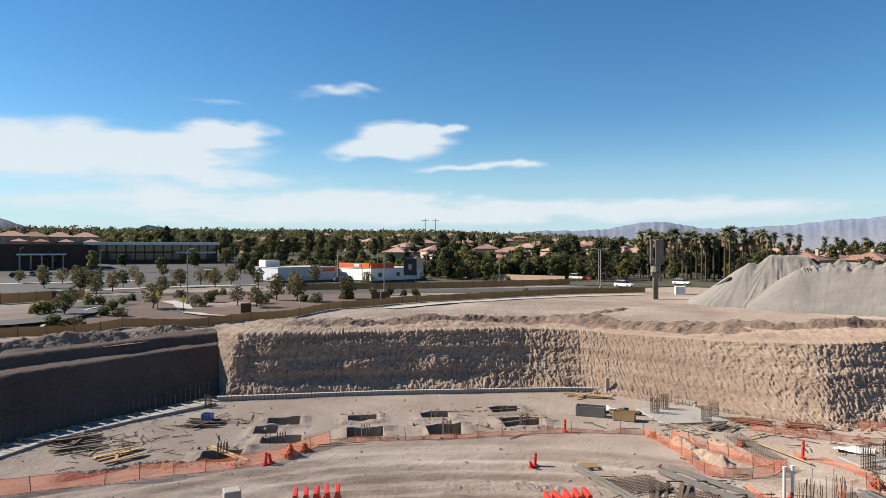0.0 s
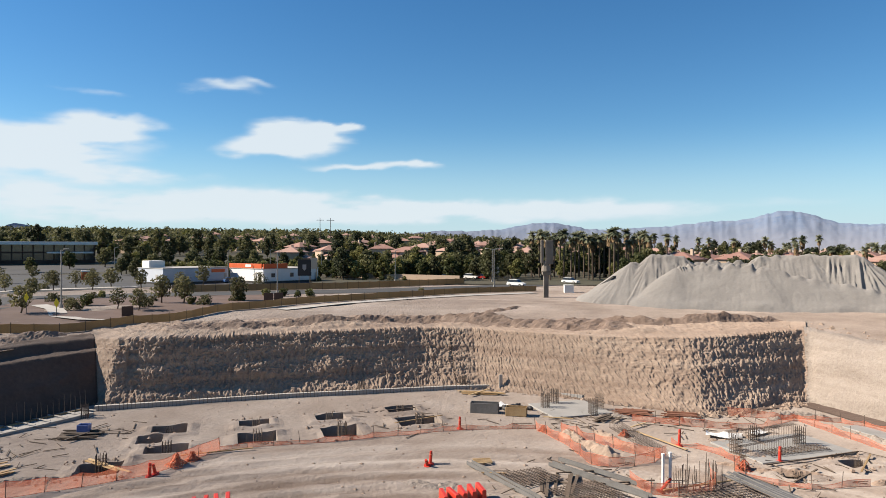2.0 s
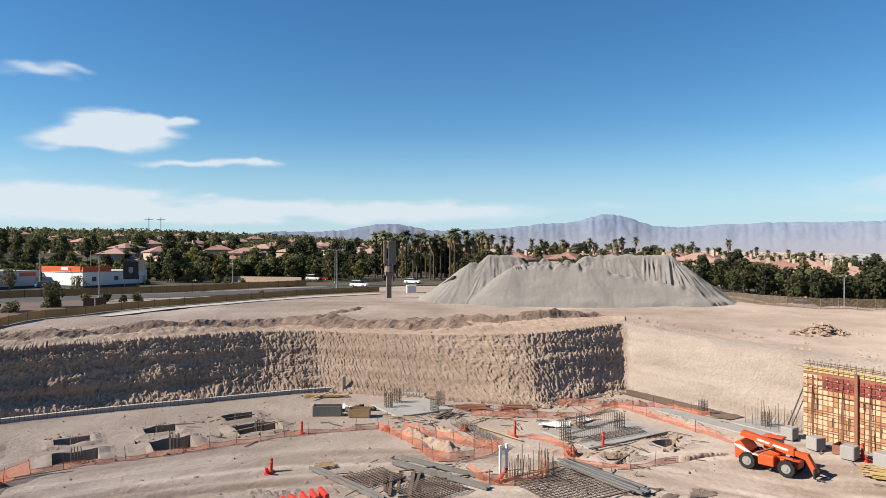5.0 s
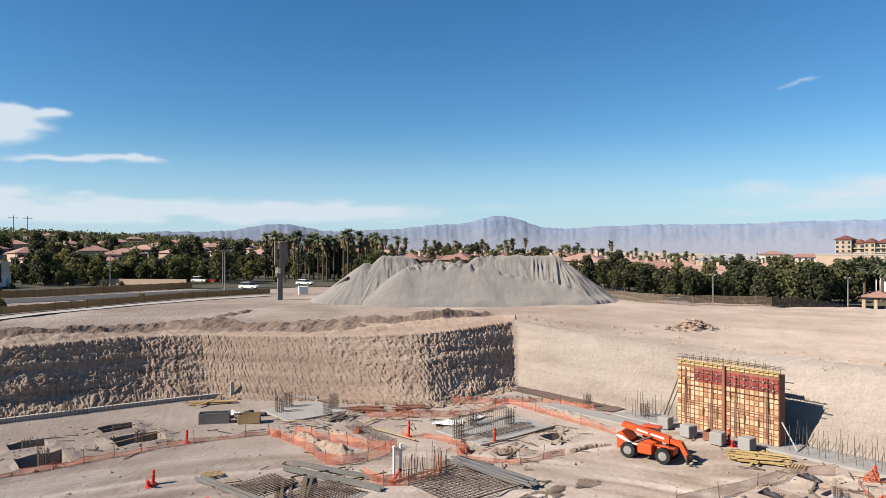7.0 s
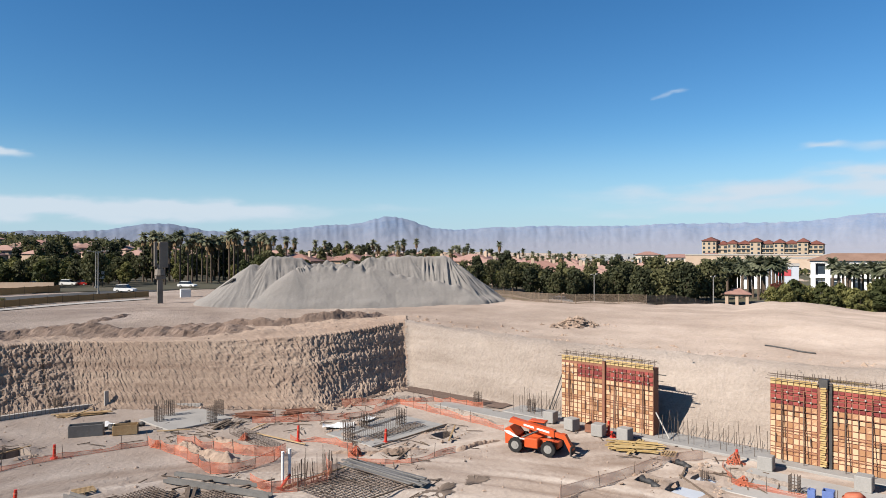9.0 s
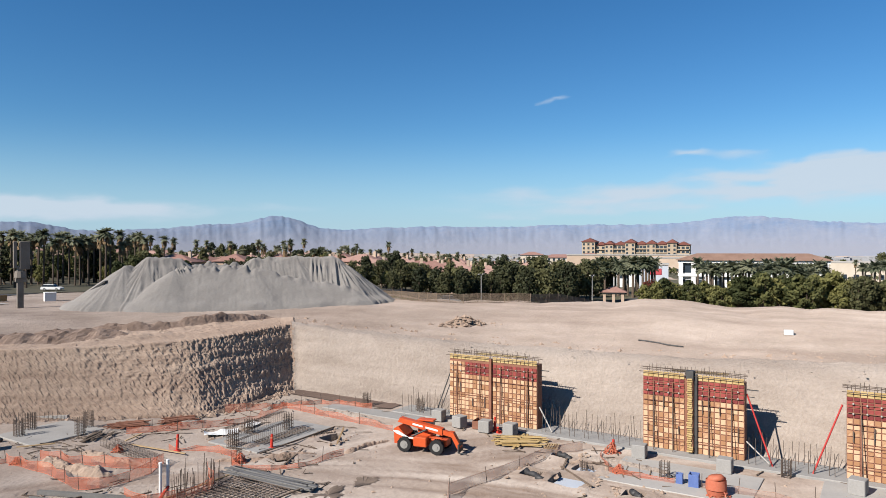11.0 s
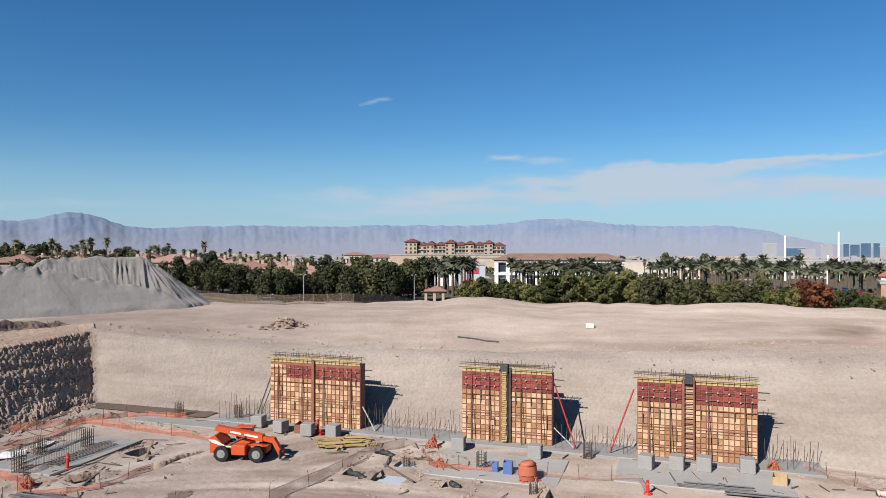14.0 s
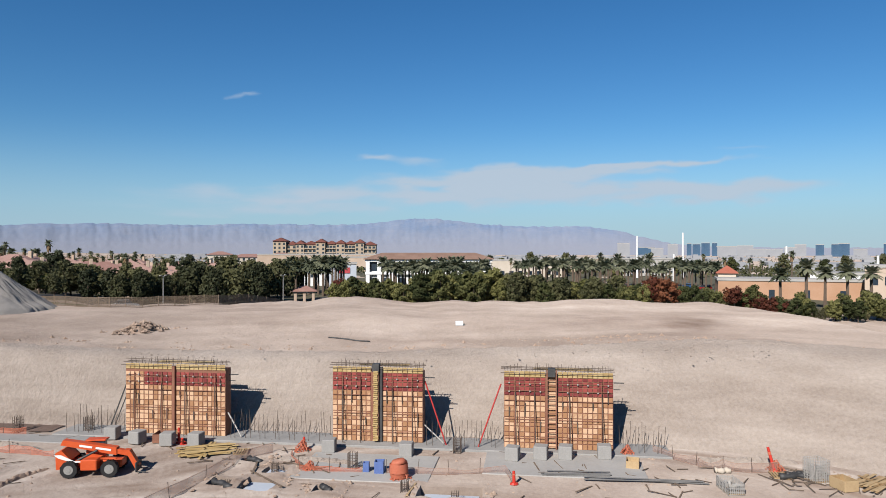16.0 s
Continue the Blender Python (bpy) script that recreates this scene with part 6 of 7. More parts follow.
def bar_mat(u0, v0, u1, v1, pace, z, label, rz=0.0, r=0.03):
    w, d = u1 - u0, v1 - v0
    m = thing("rebar_mat", pose((u0 + u1) / 2, (v0 + v1) / 2, z, 0, 0, rz), label, "rebar mat", "rebar mats")
    a, b = Geo().rod((-w / 2, 0, 0), (w / 2, 0, 0), r, 5).mesh("bar", REBAR), Geo().rod((0, -d / 2, 0), (0, d / 2, 0), r, 5).mesh("bar", REBAR)
    for i in range(int(d / pace) + 1):
        part("bar", a, None, m, at=pose(dr.uniform(-0.1, 0.1), -d / 2 + i * pace, 0, 0, 0, dr.uniform(-0.6, 0.6)))
    for i in range(int(w / pace) + 1):
        part("bar", b, None, m, at=pose(-w / 2 + i * pace, dr.uniform(-0.1, 0.1), 2 * r, 0, 0, dr.uniform(-0.6, 0.6)))


bar_mat(30.8, 37.0, 36.8, 42.6, 0.42, 0.28, "flat mat of crossed rebar lying on timbers")
bar_mat(20.0, 47.2, 24.2, 50.6, 0.3, 0.22, "small mat of crossed rebar on the ground", 8)
bar_mat(22.6, 42.6, 27.0, 46.4, 0.28, 0.25, "dense mat of crossed rebar on the ground", 10)
bar_mat(44.0, 47.6, 50.5, 49.2, 0.35, 0.32, "mat of crossed rebar on a footing pad")


def lattice(a, b, w, h, label):
    """A long box-shaped rebar cage lying on the ground."""
    a, b = Vector(a), Vector(b)
    L = (b - a).length
    rz = math.degrees(math.atan2(b.y - a.y, b.x - a.x))
    t = thing("beam_cage", pose(a.x, a.y, 0.12, 0, 0, rz), label, "rebar cage", "beam cages")
    me = Geo().rod((0, 0, 0), (L, 0, 0), 0.016, 5).mesh("bar", REBAR)
    for y in np.linspace(-w / 2, w / 2, 4):
        for z in (0, h):
            part("bar", me, None, t, at=pose(0, float(y), z))
    st = Geo()
    for p, q in (((-w / 2, 0), (w / 2, 0)), ((w / 2, 0), (w / 2, h)), ((w / 2, h), (-w / 2, h)), ((-w / 2, h), (-w / 2, 0))):
        st.bar((0, *p), (0, *q), 0.016, 0.016)
    me = st.mesh("stirrup", REBAR)
    for i in range(int(L / 0.3)):
        part("stirrup", me, None, t, at=pose(0.1 + i * 0.3, 0, 0))


lattice((36.6, 60.4, 0), (35.4, 51.0, 0), 1.1, 0.6, "long rebar beam cage lying on the ground")
lattice((43.6, 52.6, 0), (51.8, 52.9, 0), 0.5, 1.0, "tall rebar wall cage standing on a footing pad")
lattice((41.4, 48.6, 0), (49.6, 50.0, 0), 0.4, 0.9, "tall rebar wall cage standing on a footing pad")
# loose bars stuck upright beside the pipes
rb = thing("rebar_starter", pose(33.2, 43.4, 0), "group of thin upright rebar starter bars", "rebar")
for i in range(34):
    part("bar", DOWELS[dr.choice((1, 2, 3))], None, rb, at=pose(dr.uniform(-2.2, 2.2), dr.uniform(-1.0, 1.0), 0, dr.uniform(-5, 5), dr.uniform(-5, 5), 0))

def floor_berm(pts, w, h, seed, label, material):
    """A low rough ridge of dug earth on the pit floor."""
    q = np.array(resample(pts, 0.2))
    d = np.gradient(q, axis=0)
    d = d / np.hypot(d[:, 0], d[:, 1])[:, None]
    S, K = np.meshgrid(np.arange(len(q)) * 0.2, np.linspace(-1, 1, 22))
    wide = w * (0.85 + 0.4 * vnoise(S * 0.4, S * 0, seed))
    X, Y = q[:, 0][None] - d[:, 1][None] * K * wide / 2, q[:, 1][None] + d[:, 0][None] * K * wide / 2
    ends = step(0, 1.5, S) * step(0, 1.5, S.max() - S)
    Z = floor_height(X, Y) - 0.08 + ends * (1 - K ** 2) * (0.08 + h * (0.8 + 0.5 * vnoise(S * 0.5, S * 0, seed + 1)) + 0.28 * h * fbm(X * 1.6, Y * 1.6, seed + 2) * 2 + 0.12 * fbm(X * 4, Y * 4, seed + 4))
    tagged(sheet("soil_ridge", X, Y, Z, material, smooth=False), label, "soil ridge", kind="structure")


for pts, w, h, seed in (([(31.2, 61.2), (30.9, 56.5), (31.6, 51.2)], 2.4, 0.5, 501), ([(34.6, 60.6), (34.0, 55.5), (34.6, 52.0)], 1.6, 0.35, 511), ([(46.2, 40.3), (49.4, 40.2), (52.8, 39.4)], 1.0, 0.28, 521), ([(38.5, 48.8), (41.0, 45.2), (45.5, 41.8)], 1.6, 0.3, 531),
                        ([(53.5, 58.6), (57.5, 58.9), (60.6, 56.4)], 2.6, 0.45, 541), ([(57.2, 55.0), (57.4, 49.0), (56.2, 43.0)], 1.8, 0.3, 551), ([(-22.5, 56.6), (-16, 59.8), (-11.6, 59.2)], 1.6, 0.35, 561), ([(37.2, 66.2), (42.5, 61.9), (47.5, 60.2)], 2.0, 0.4, 571),
                        ([(57.0, 22.5), (56.6, 17.5), (55.8, 13.4)], 1.3, 0.22, 581), ([(60.2, -12.6), (60.6, -17.5), (61.6, -22.5)], 2.2, 0.4, 591), ([(12.5, 51.8), (14.6, 49.6), (17.2, 49.2)], 1.8, 0.25, 601)):
    floor_berm(pts, w, h, seed, "low rough ridge of dug earth on the pit floor", CUT if seed < 540 else SANDY)

# ---- wall forms ----
CLAMP = Geo().box((0, 0, 0), (0.14, 0.13, 0.13), bevel=0.03).mesh("clamp", PALE)


def wall_form(u, v0, v1, h, c0, c1, core, tint):
    """Framed plywood panels in rows, a core post between two halves, walers, raking props and bars above."""
    w = v1 - v0
    f = thing("wall_form", pose(u, v0, 0.18), "tall plywood wall form with rust-red top band on the footing", "wall form", "wall forms along the east side")
    h = h - 0.18
    part("backing", Geo().box((0.55, w / 2, h / 2 - 0.2), (1.1, w, h - 0.4)), WALER, f, "rust-brown steel form frame")
    top = h - 0.55
    for y0, y1 in ((0, w * c0 - 0.05), (w * c1 + 0.05, w)):
        n = max(3, round((y1 - y0) / 0.46))
        cw = (y1 - y0) / n
        heights, z = [], 0.0
        k = 0
        while z < top - 0.3:
            r = (0.52, 0.52, 0.40, 0.52, 0.34, 0.46)[k % 6]
            r = min(r, top - z)
            heights.append((z, r))
            z, k = z + r, k + 1
        meshes = {}
        for z, r in heights:
            for i in range(n):
                red = z + r > top - 1.35 and (tint or not (y1 > w * 0.9 and i > n * 0.55))
                key = (round(r, 2), red)
                if key not in meshes:
                    g = Geo().box((0, 0, 0), (0.06, cw - 0.075, r - 0.075), bevel=0.02)
                    meshes[key] = g.mesh("panel", FORMRED if red else PLYTAN)
                part("panel", meshes[key], None, f, at=pose(-0.03 - dr.uniform(0, 0.02), y0 + cw * (i + 0.5), z + r / 2))
        # the pale top boards
        for i in range(n):
            part("top_board", Geo().box((0, 0, 0), (0.05, cw - 0.05, 0.5), bevel=0.01), YELLOWTIMBER, f, at=pose(-0.04, y0 + cw * (i + 0.5), top + 0.27))
        # walers, strongbacks and clamps
        for z in (0.9, 2.6, 4.3, top - 1.2, top - 0.55):
            part("waler", Geo().bar((-0.12, y0 + 0.1, z), (-0.12, y1 - 0.1, z), 0.05, 0.06), WALER, f)
        for y in np.linspace(y0 + 1.0, y1 - 1.0, 2):
            y = float(y)
            part("strongback", Geo().bar((-0.2, y, 0.1), (-0.2, y, top - 0.3), 0.06, 0.05), WALER, f)
            part("prop", Geo().rod((-0.25, y, top - 1.3), (-0.75, y - 0.15, 0.05), 0.035, 6), REBAR, f, "dark raking prop")
        for i in range(n):
            if i % 2:
                for z in (top - 1.2, top - 0.55):
                    part("clamp", CLAMP, None, f, at=pose(-0.2, y0 + cw * i, z + dr.uniform(-0.08, 0.08)))
            if i % 3 == 1:
                # a drooping tie with its dark rust run
                z = dr.choice((1.5, 2.9, 3.6, 4.2))
                part("tie", Geo().bar((-0.16, y0 + cw * i, z), (-0.2, y0 + cw * i + dr.uniform(-0.06, 0.06), z + dr.uniform(0.6, 1.3)), 0.09, 0.07), REBAR, f, "dark rusty form tie")
    yc, wc = w * (c0 + c1) / 2, w * (c1 - c0)
    if core == "dark":
        part("core_post", Geo().box((-0.1, yc, h / 2 - 0.1), (0.3, wc, h - 0.2), bevel=0.03), WALER, f, "rusty steel core post")
    elif core == "timber":
        part("core_post", Geo().box((-0.2, yc, h / 2), (0.4, wc * 0.62, h - 0.4), bevel=0.03), WALER, f, "rusty core post")
        for i in range(34):
            part("cleat", Geo().box((0, 0, 0), (0.1, wc * 0.55 * dr.uniform(0.7, 1.0), 0.14), bevel=0.015), YELLOWTIMBER, f, at=pose(-0.45 - dr.uniform(0, 0.08), yc + dr.uniform(-0.04, 0.04), 0.25 + i * 0.19, dr.uniform(-7, 7), 0, 0))
        # dark strip put in for the shadow beside the timber core
        part("core_shadow_strip", Geo().box((-0.1, yc - wc * 0.5, h / 2), (0.3, 0.25, h), bevel=0.02), DARKSTEEL, f)
        part("core_cap", Geo().box((-0.2, yc, h - 0.05), (0.6, wc * 0.7, 0.75), bevel=0.03), DARKSTEEL, f)
    else:
        for s in (-1, 1):
            part("ladder_rail", Geo().bar((-0.35, yc + s * wc * 0.42, 0), (-0.35, yc + s * wc * 0.42, h + 0.2), 0.1, 0.1), WALER, f)
        for i in range(16):
            part("rung", Geo().bar((-0.35, yc - wc * 0.4, 0.3 + i * 0.42), (-0.35, yc + wc * 0.4, 0.3 + i * 0.42), 0.06, 0.06), WALER, f)
        for i in range(12):
            part("panel", Geo().box((-0.04, yc, 0.3 + i * 0.57), (0.06, wc * 0.8, 0.5), bevel=0.02), PLYTAN, f)
        part("core_cap", Geo().box((-0.2, yc, h - 0.05), (0.6, wc * 0.7, 0.75), bevel=0.03), DARKSTEEL, f)
    # bars and planks along the top
    for i in range(int(w / 0.24)):
        part("bar", DOWELS[0], None, f, at=pose(dr.uniform(0.1, 0.9), 0.1 + i * 0.24, h - dr.uniform(0.7, 0.35), dr.uniform(-6, 6), dr.uniform(-25, 25), 0))
    for x, z in ((0.1, h + 0.05), (0.9, h + 0.05), (-0.3, h - 0.15), (0.5, h + 0.25)):
        part("top_bar", Geo().rod((x, -0.15, z), (x, w + 0.3, z + dr.uniform(-0.05, 0.1)), 0.03, 5), REBAR, f)
    for i in range(3):
        part("plank", Geo().box((0.9 + i * 0.28, w * 0.45, h + 0.02), (0.25, w * 0.55, 0.05), dr.uniform(-0.02, 0.02)), YELLOWTIMBER, f)
    part("bracket", Geo().bar((0.6, -0.1, h - 1.0), (0.6, -1.0, h - 1.0), 0.08, 0.08).bar((0.6, -0.1, h - 1.6), (0.6, -0.7, h - 1.6), 0.06, 0.06), DARKSTEEL, f)
    return f


REDPIPE = mat("red_prop_paint", (0.27, 0.0193, 0.0161), (0.354, 0.0386, 0.0322), 1.0, 8.0, 0.5, 0.1, 0.003)
F1 = wall_form(62.4, 29.0, 39.2, 6.98, 0.495, 0.525, "dark", False)
F2 = wall_form(62.6, 10.0, 18.55, 7.1, 0.455, 0.565, "timber", True)
F3 = wall_form(62.2, -7.05, 2.55, 7.1, 0.51, 0.61, "ladder", True)
for f, y, a, b in ((F2, -0.3, (0.5, -0.1, 5.6), (-0.4, -2.2, 0.0)), (F3, 10, (0.5, 9.9, 5.6), (-0.2, 11.9, 0.0))):
    part("push_prop", Geo().rod(a, b, 0.07, 8), REDPIPE, f, "red steel push-pull prop")
part("lattice_brace", Geo().bar((0.3, 10.2, 5.0), (0.0, 12.0, 0.1), 0.1, 0.1).bar((0.3, 10.3, 3.6), (0.0, 11.6, 0.1), 0.08, 0.08), DARKSTEEL, F1)
part("white_prop", Geo().rod((0.3, -0.1, 2.2), (-0.3, -1.7, 0.1), 0.07, 6), PALE, F1)
part("white_prop", Geo().rod((0.3, -0.1, 1.6), (-0.3, -2.0, 0.1), 0.06, 6), PALE, F2)


# ---- blocks, timber, barriers ----
BLOCK = Geo().box((0, 0, 0.57), (1.15, 1.15, 1.14), bevel=0.05).mesh("concrete_block", CONC)
for i, (u, v) in enumerate(((60.7, 39.5), (59.6, 36.3), (59.4, 33.2), (59.7, 30.6), (59.3, 17.9), (59.0, 10.9), (59.0, 1.7), (59.6, -0.7), (59.9, -2.8), (60.5, -6.1))):
    b = new("concrete_block", BLOCK)
    b.matrix_basis = pose(u, v, 0.08, 0, 0, dr.uniform(-12, 12))
    tagged(b, "grey cast concrete counterweight block", "concrete block", "counterweight blocks")


def timber_stack(u, v, n, L, spread, rz, label, material, lay=3):
    t = thing("timber_stack", pose(u, v, 0.05, 0, 0, rz), label, "timber stack")
    for i in range(n):
        part("plank", Geo().box((0, 0, 0), (L * dr.uniform(0.7, 1.05), 0.24, 0.07), bevel=0.01), material, t, at=pose(dr.uniform(-0.5, 0.5), dr.uniform(-spread, spread), 0.06 + 0.08 * (i % lay + i // (2 * lay) * 0.5), 0, 0, dr.uniform(-9, 9) + (70 if i % 9 == 8 else 0)))
    return t


def pipe_stack(u, v, n, L, spread, rz, label):
    t = thing("pipe_bundle", pose(u, v, 0.08, 0, 0, rz), label, "pipes")
    me = Geo().rod((-L / 2, 0, 0), (L / 2, 0, 0), 0.05, 7).mesh("pipe", GREYSTEEL)
    for i in range(n):
        part("pipe", me, None, t, at=pose(dr.uniform(-0.4, 0.4), dr.uniform(-spread, spread), 0.06 + 0.09 * (i % 2), 0, 0, dr.uniform(-3, 3)))


GREYSTEEL = mat("grey_plank", (0.0835, 0.0806, 0.0769), (0.141, 0.136, 0.129), 0.7, 6.0, 0.6, 0.1, 0.005)
timber_stack(57.6, 28.6, 30, 4.6, 1.3, -62, "loose heap of yellow timber planks on the ground", YELLOWTIMBER, 4)
timber_stack(29.4, 79.2, 10, 6.0, 0.5, -26, "stack of long tan planks beside the footing", TIMBER)
timber_stack(56.4, -26, 16, 4.5, 1.2, -50, "heap of weathered timber planks", TIMBER)
timber_stack(-9.6, 61.9, 2, 6.2, 0.2, -48, "two pale planks laid across a dug hole", TIMBER)
timber_stack(-13.6, 72.6, 12, 4.0, 1.4, -10, "heap of dark boards and form timber", BARK)
timber_stack(-23.5, 66.5, 22, 4.5, 2.4, 25, "heap of dark rebar and form timber beside the footing", REBAR, 5)
timber_stack(-18.5, 62.5, 10, 4.0, 1.6, 40, "scattered pale form boards on the ground", TIMBER, 2)
timber_stack(24.0, 46.6, 10, 5.5, 1.8, 62, "scattered dark boards beside the rebar mats", BARK, 2)
timber_stack(41.3, 64.4, 26, 3.5, 1.0, -30, "tangle of rusty form timber at the foot of the cut", WALER, 5)
timber_stack(45.5, 61.6, 26, 3.5, 1.0, -25, "tangle of red-brown scrap timber at the foot of the cut", WALER, 5)
timber_stack(37.6, 63.4, 8, 3.0, 1.4, 30, "scattered dark boards on the ground", BARK, 2)
pipe_stack(55.6, -3.4, 8, 5.0, 0.45, -84, "bundle of thin grey steel pipes on the ground")
pipe_stack(54.6, -8.6, 4, 9.0, 0.25, -88, "long grey steel pipes on the ground")
steel = thing("steel_planks", pose(37.7, 40.4, 0.1, 0, 0, 92), "stack of long grey steel planks on the ground", "steel planks")
for i in range(9):
    part("plank", Geo().box((0, 0, 0), (9.0 - 0.3 * (i % 3), 0.3, 0.09), bevel=0.02), GREYSTEEL, steel, at=pose(dr.uniform(-0.5, 0.5), -0.8 + 0.33 * (i % 5), 0.08 + 0.1 * (i // 5), 0, 0, dr.uniform(-2, 2)))
for a, b, w in (((18.9, 53.6), (20.8, 44.4), 0.5), ((25.2, 51.4), (28.6, 42.4), 0.45), ((26.4, 52.2), (29.6, 44.5), 0.25)):
    s = thing("steel_beam", Matrix.Identity(4), "grey steel channel beam lying on the ground", "steel beam", "steel beams")
    part("web", Geo().bar((*a, 0.2), (*b, 0.2), w, 0.06), GREYSTEEL, s)
    d = (Vector(b) - Vector(a)).normalized()
    for k in (-1, 1):
        o = Vector((d.y, -d.x)) * k * w / 2
        part("flange", Geo().bar((a[0] + o.x, a[1] + o.y, 0.28), (b[0] + o.x, b[1] + o.y, 0.28), 0.05, 0.3), GREYSTEEL, s)
for a, b in (((19.0, 51.0), (20.8, 50.2)), ((24.6, 49.2), (29.2, 48.6)), ((26.4, 46.0), (31.0, 45.4)), ((22.0, 44.2), (25.0, 43.6)), ((30.2, 36.8), (37.4, 36.6)), ((30.4, 43.4), (36.6, 43.6)), ((48.0, 42.4), (52.6, 45.6)), ((41.0, 42.0), (45.0, 43.8)), ((16.0, 68.0), (21.5, 69.6)), ((15.6, 73.4), (20.4, 74.0)),
             ((36.6, 62.8), (39.4, 62.6)), ((38.0, 59.6), (40.4, 60.6)), ((37.6, 58.0), (38.4, 51.4)), ((42.0, 46.0), (52.4, 46.6)), ((54.2, 17.0), (55.2, 20.6)), ((49.6, 18.6), (52.8, 22.4)), ((52.0, 22.0), (55.8, 23.0)), ((49.0, 9.0), (51.6, 8.8)), ((-4.0, 62.8), (2.0, 63.2)), ((31.5, 66.0), (34.0, 64.2))):
    t = new("plank", Geo().bar((*a, 0.22), (*b, 0.24), 0.14, 0.08).mesh("plank", BARK if dr.random() < 0.7 else TIMBER))
    tagged(t, "dark weathered plank lying on the ground", "plank", "loose planks")

hose = new("drain_hose", Geo().tube([(82.8 - 1.1 * k / 9 + 0.05 * math.sin(k), 25.1 - 5.5 * k / 9, on_ground(82.8 - 1.1 * k / 9, 25.1 - 5.5 * k / 9) + 0.08) for k in range(10)], [0.09] * 10, 7).mesh("drain_hose", DARKSTEEL, True))
tagged(hose, "dark drain hose lying on the bare upper ground", "hose")
# jersey barriers of red plastic
REDPLASTIC = mat("red_plastic", (0.354, 0.0225, 0.0129), (0.438, 0.0386, 0.0225), 0.8, 5.0, 0.4, 0.1, 0.004)
BAR_P = [(-0.28, 0), (0.28, 0), (0.28, 0.16), (0.17, 0.38), (0.15, 1.02), (0.11, 1.08), (-0.11, 1.08), (-0.15, 1.02), (-0.17, 0.38), (-0.28, 0.16)]
BM = Geo().prism(BAR_P, "y", -0.85, 0.85).mesh("plastic_barrier", REDPLASTIC)
for (u, v), n in (((-1.2, 48.4), 5), ((15.9, 45.3), 5)):
    for i in range(n):
        b = new("plastic_barrier", BM)
        b.matrix_basis = pose(u + (i - n / 2) * 0.72, v + 0.1 * i, on_floor(u, v), 0, 0, dr.uniform(-6, 6))
        tagged(b, "red plastic water-filled barrier standing in a row", "barrier", "red barriers")
gb = new("concrete_block", BLOCK)
gb.matrix_basis = pose(-7.4, 49.6, 0, 0, 0, 15)
tagged(gb, "grey concrete block on the dusty floor", "concrete block", "counterweight blocks")

# white pipes
for u, v, h in ((30.7, 43.9, 2.6), (31.25, 43.8, 2.7)):
    p = thing("white_pipe", pose(u, v, 0), "white plastic standpipe rising from the ground", "pipe", "standpipes")
    part("pipe", Geo().rod((0, 0, -0.3), (0, 0, h), 0.11, 10), WHITE, p)
    part("cap", Geo().rod((0, 0, h), (0, 0, h + 0.12), 0.13, 10), WHITE, p)

# ---- orange nets ----
NET = mat("orange_net", (0.505, 0.139, 0.074), (0.592, 0.217, 0.131), 0.6, 6.0, 0.6, 0.1, 0.003, thin=0.4)
PINKNET = mat("faded_net", (0.4, 0.248, 0.191), (0.47, 0.322, 0.257), 0.6, 6.0, 0.7, 0.1, 0.003, thin=0.4)


def open_weave(m, share):
    """The fine meshes of a net let most of the view through; they close up and slacken from place to place."""
    w = m.copy()
    n, l = w.node_tree.nodes, w.node_tree.links
    sink = n["Material Output"].inputs["Surface"]
    solid = sink.links[0].from_socket
    clear, mix, noise, span = n.new("ShaderNodeBsdfTransparent"), n.new("ShaderNodeMixShader"), n.new("ShaderNodeTexNoise"), n.new("ShaderNodeMapRange")
    noise.inputs["Scale"].default_value = 0.9
    span.inputs["From Min"].default_value, span.inputs["From Max"].default_value = 0.3, 0.7
    span.inputs["To Min"].default_value, span.inputs["To Max"].default_value = share - 0.18, share + 0.18
    l.new(noise.outputs["Fac"], span.inputs["Value"])
    l.new(span.outputs[0], mix.inputs[0])
    l.new(clear.outputs[0], mix.inputs[1])
    l.new(solid, mix.inputs[2])
    l.new(mix.outputs[0], sink)
    return w


NETFILM, PINKFILM = open_weave(NET, 0.46), open_weave(PINKNET, 0.42)


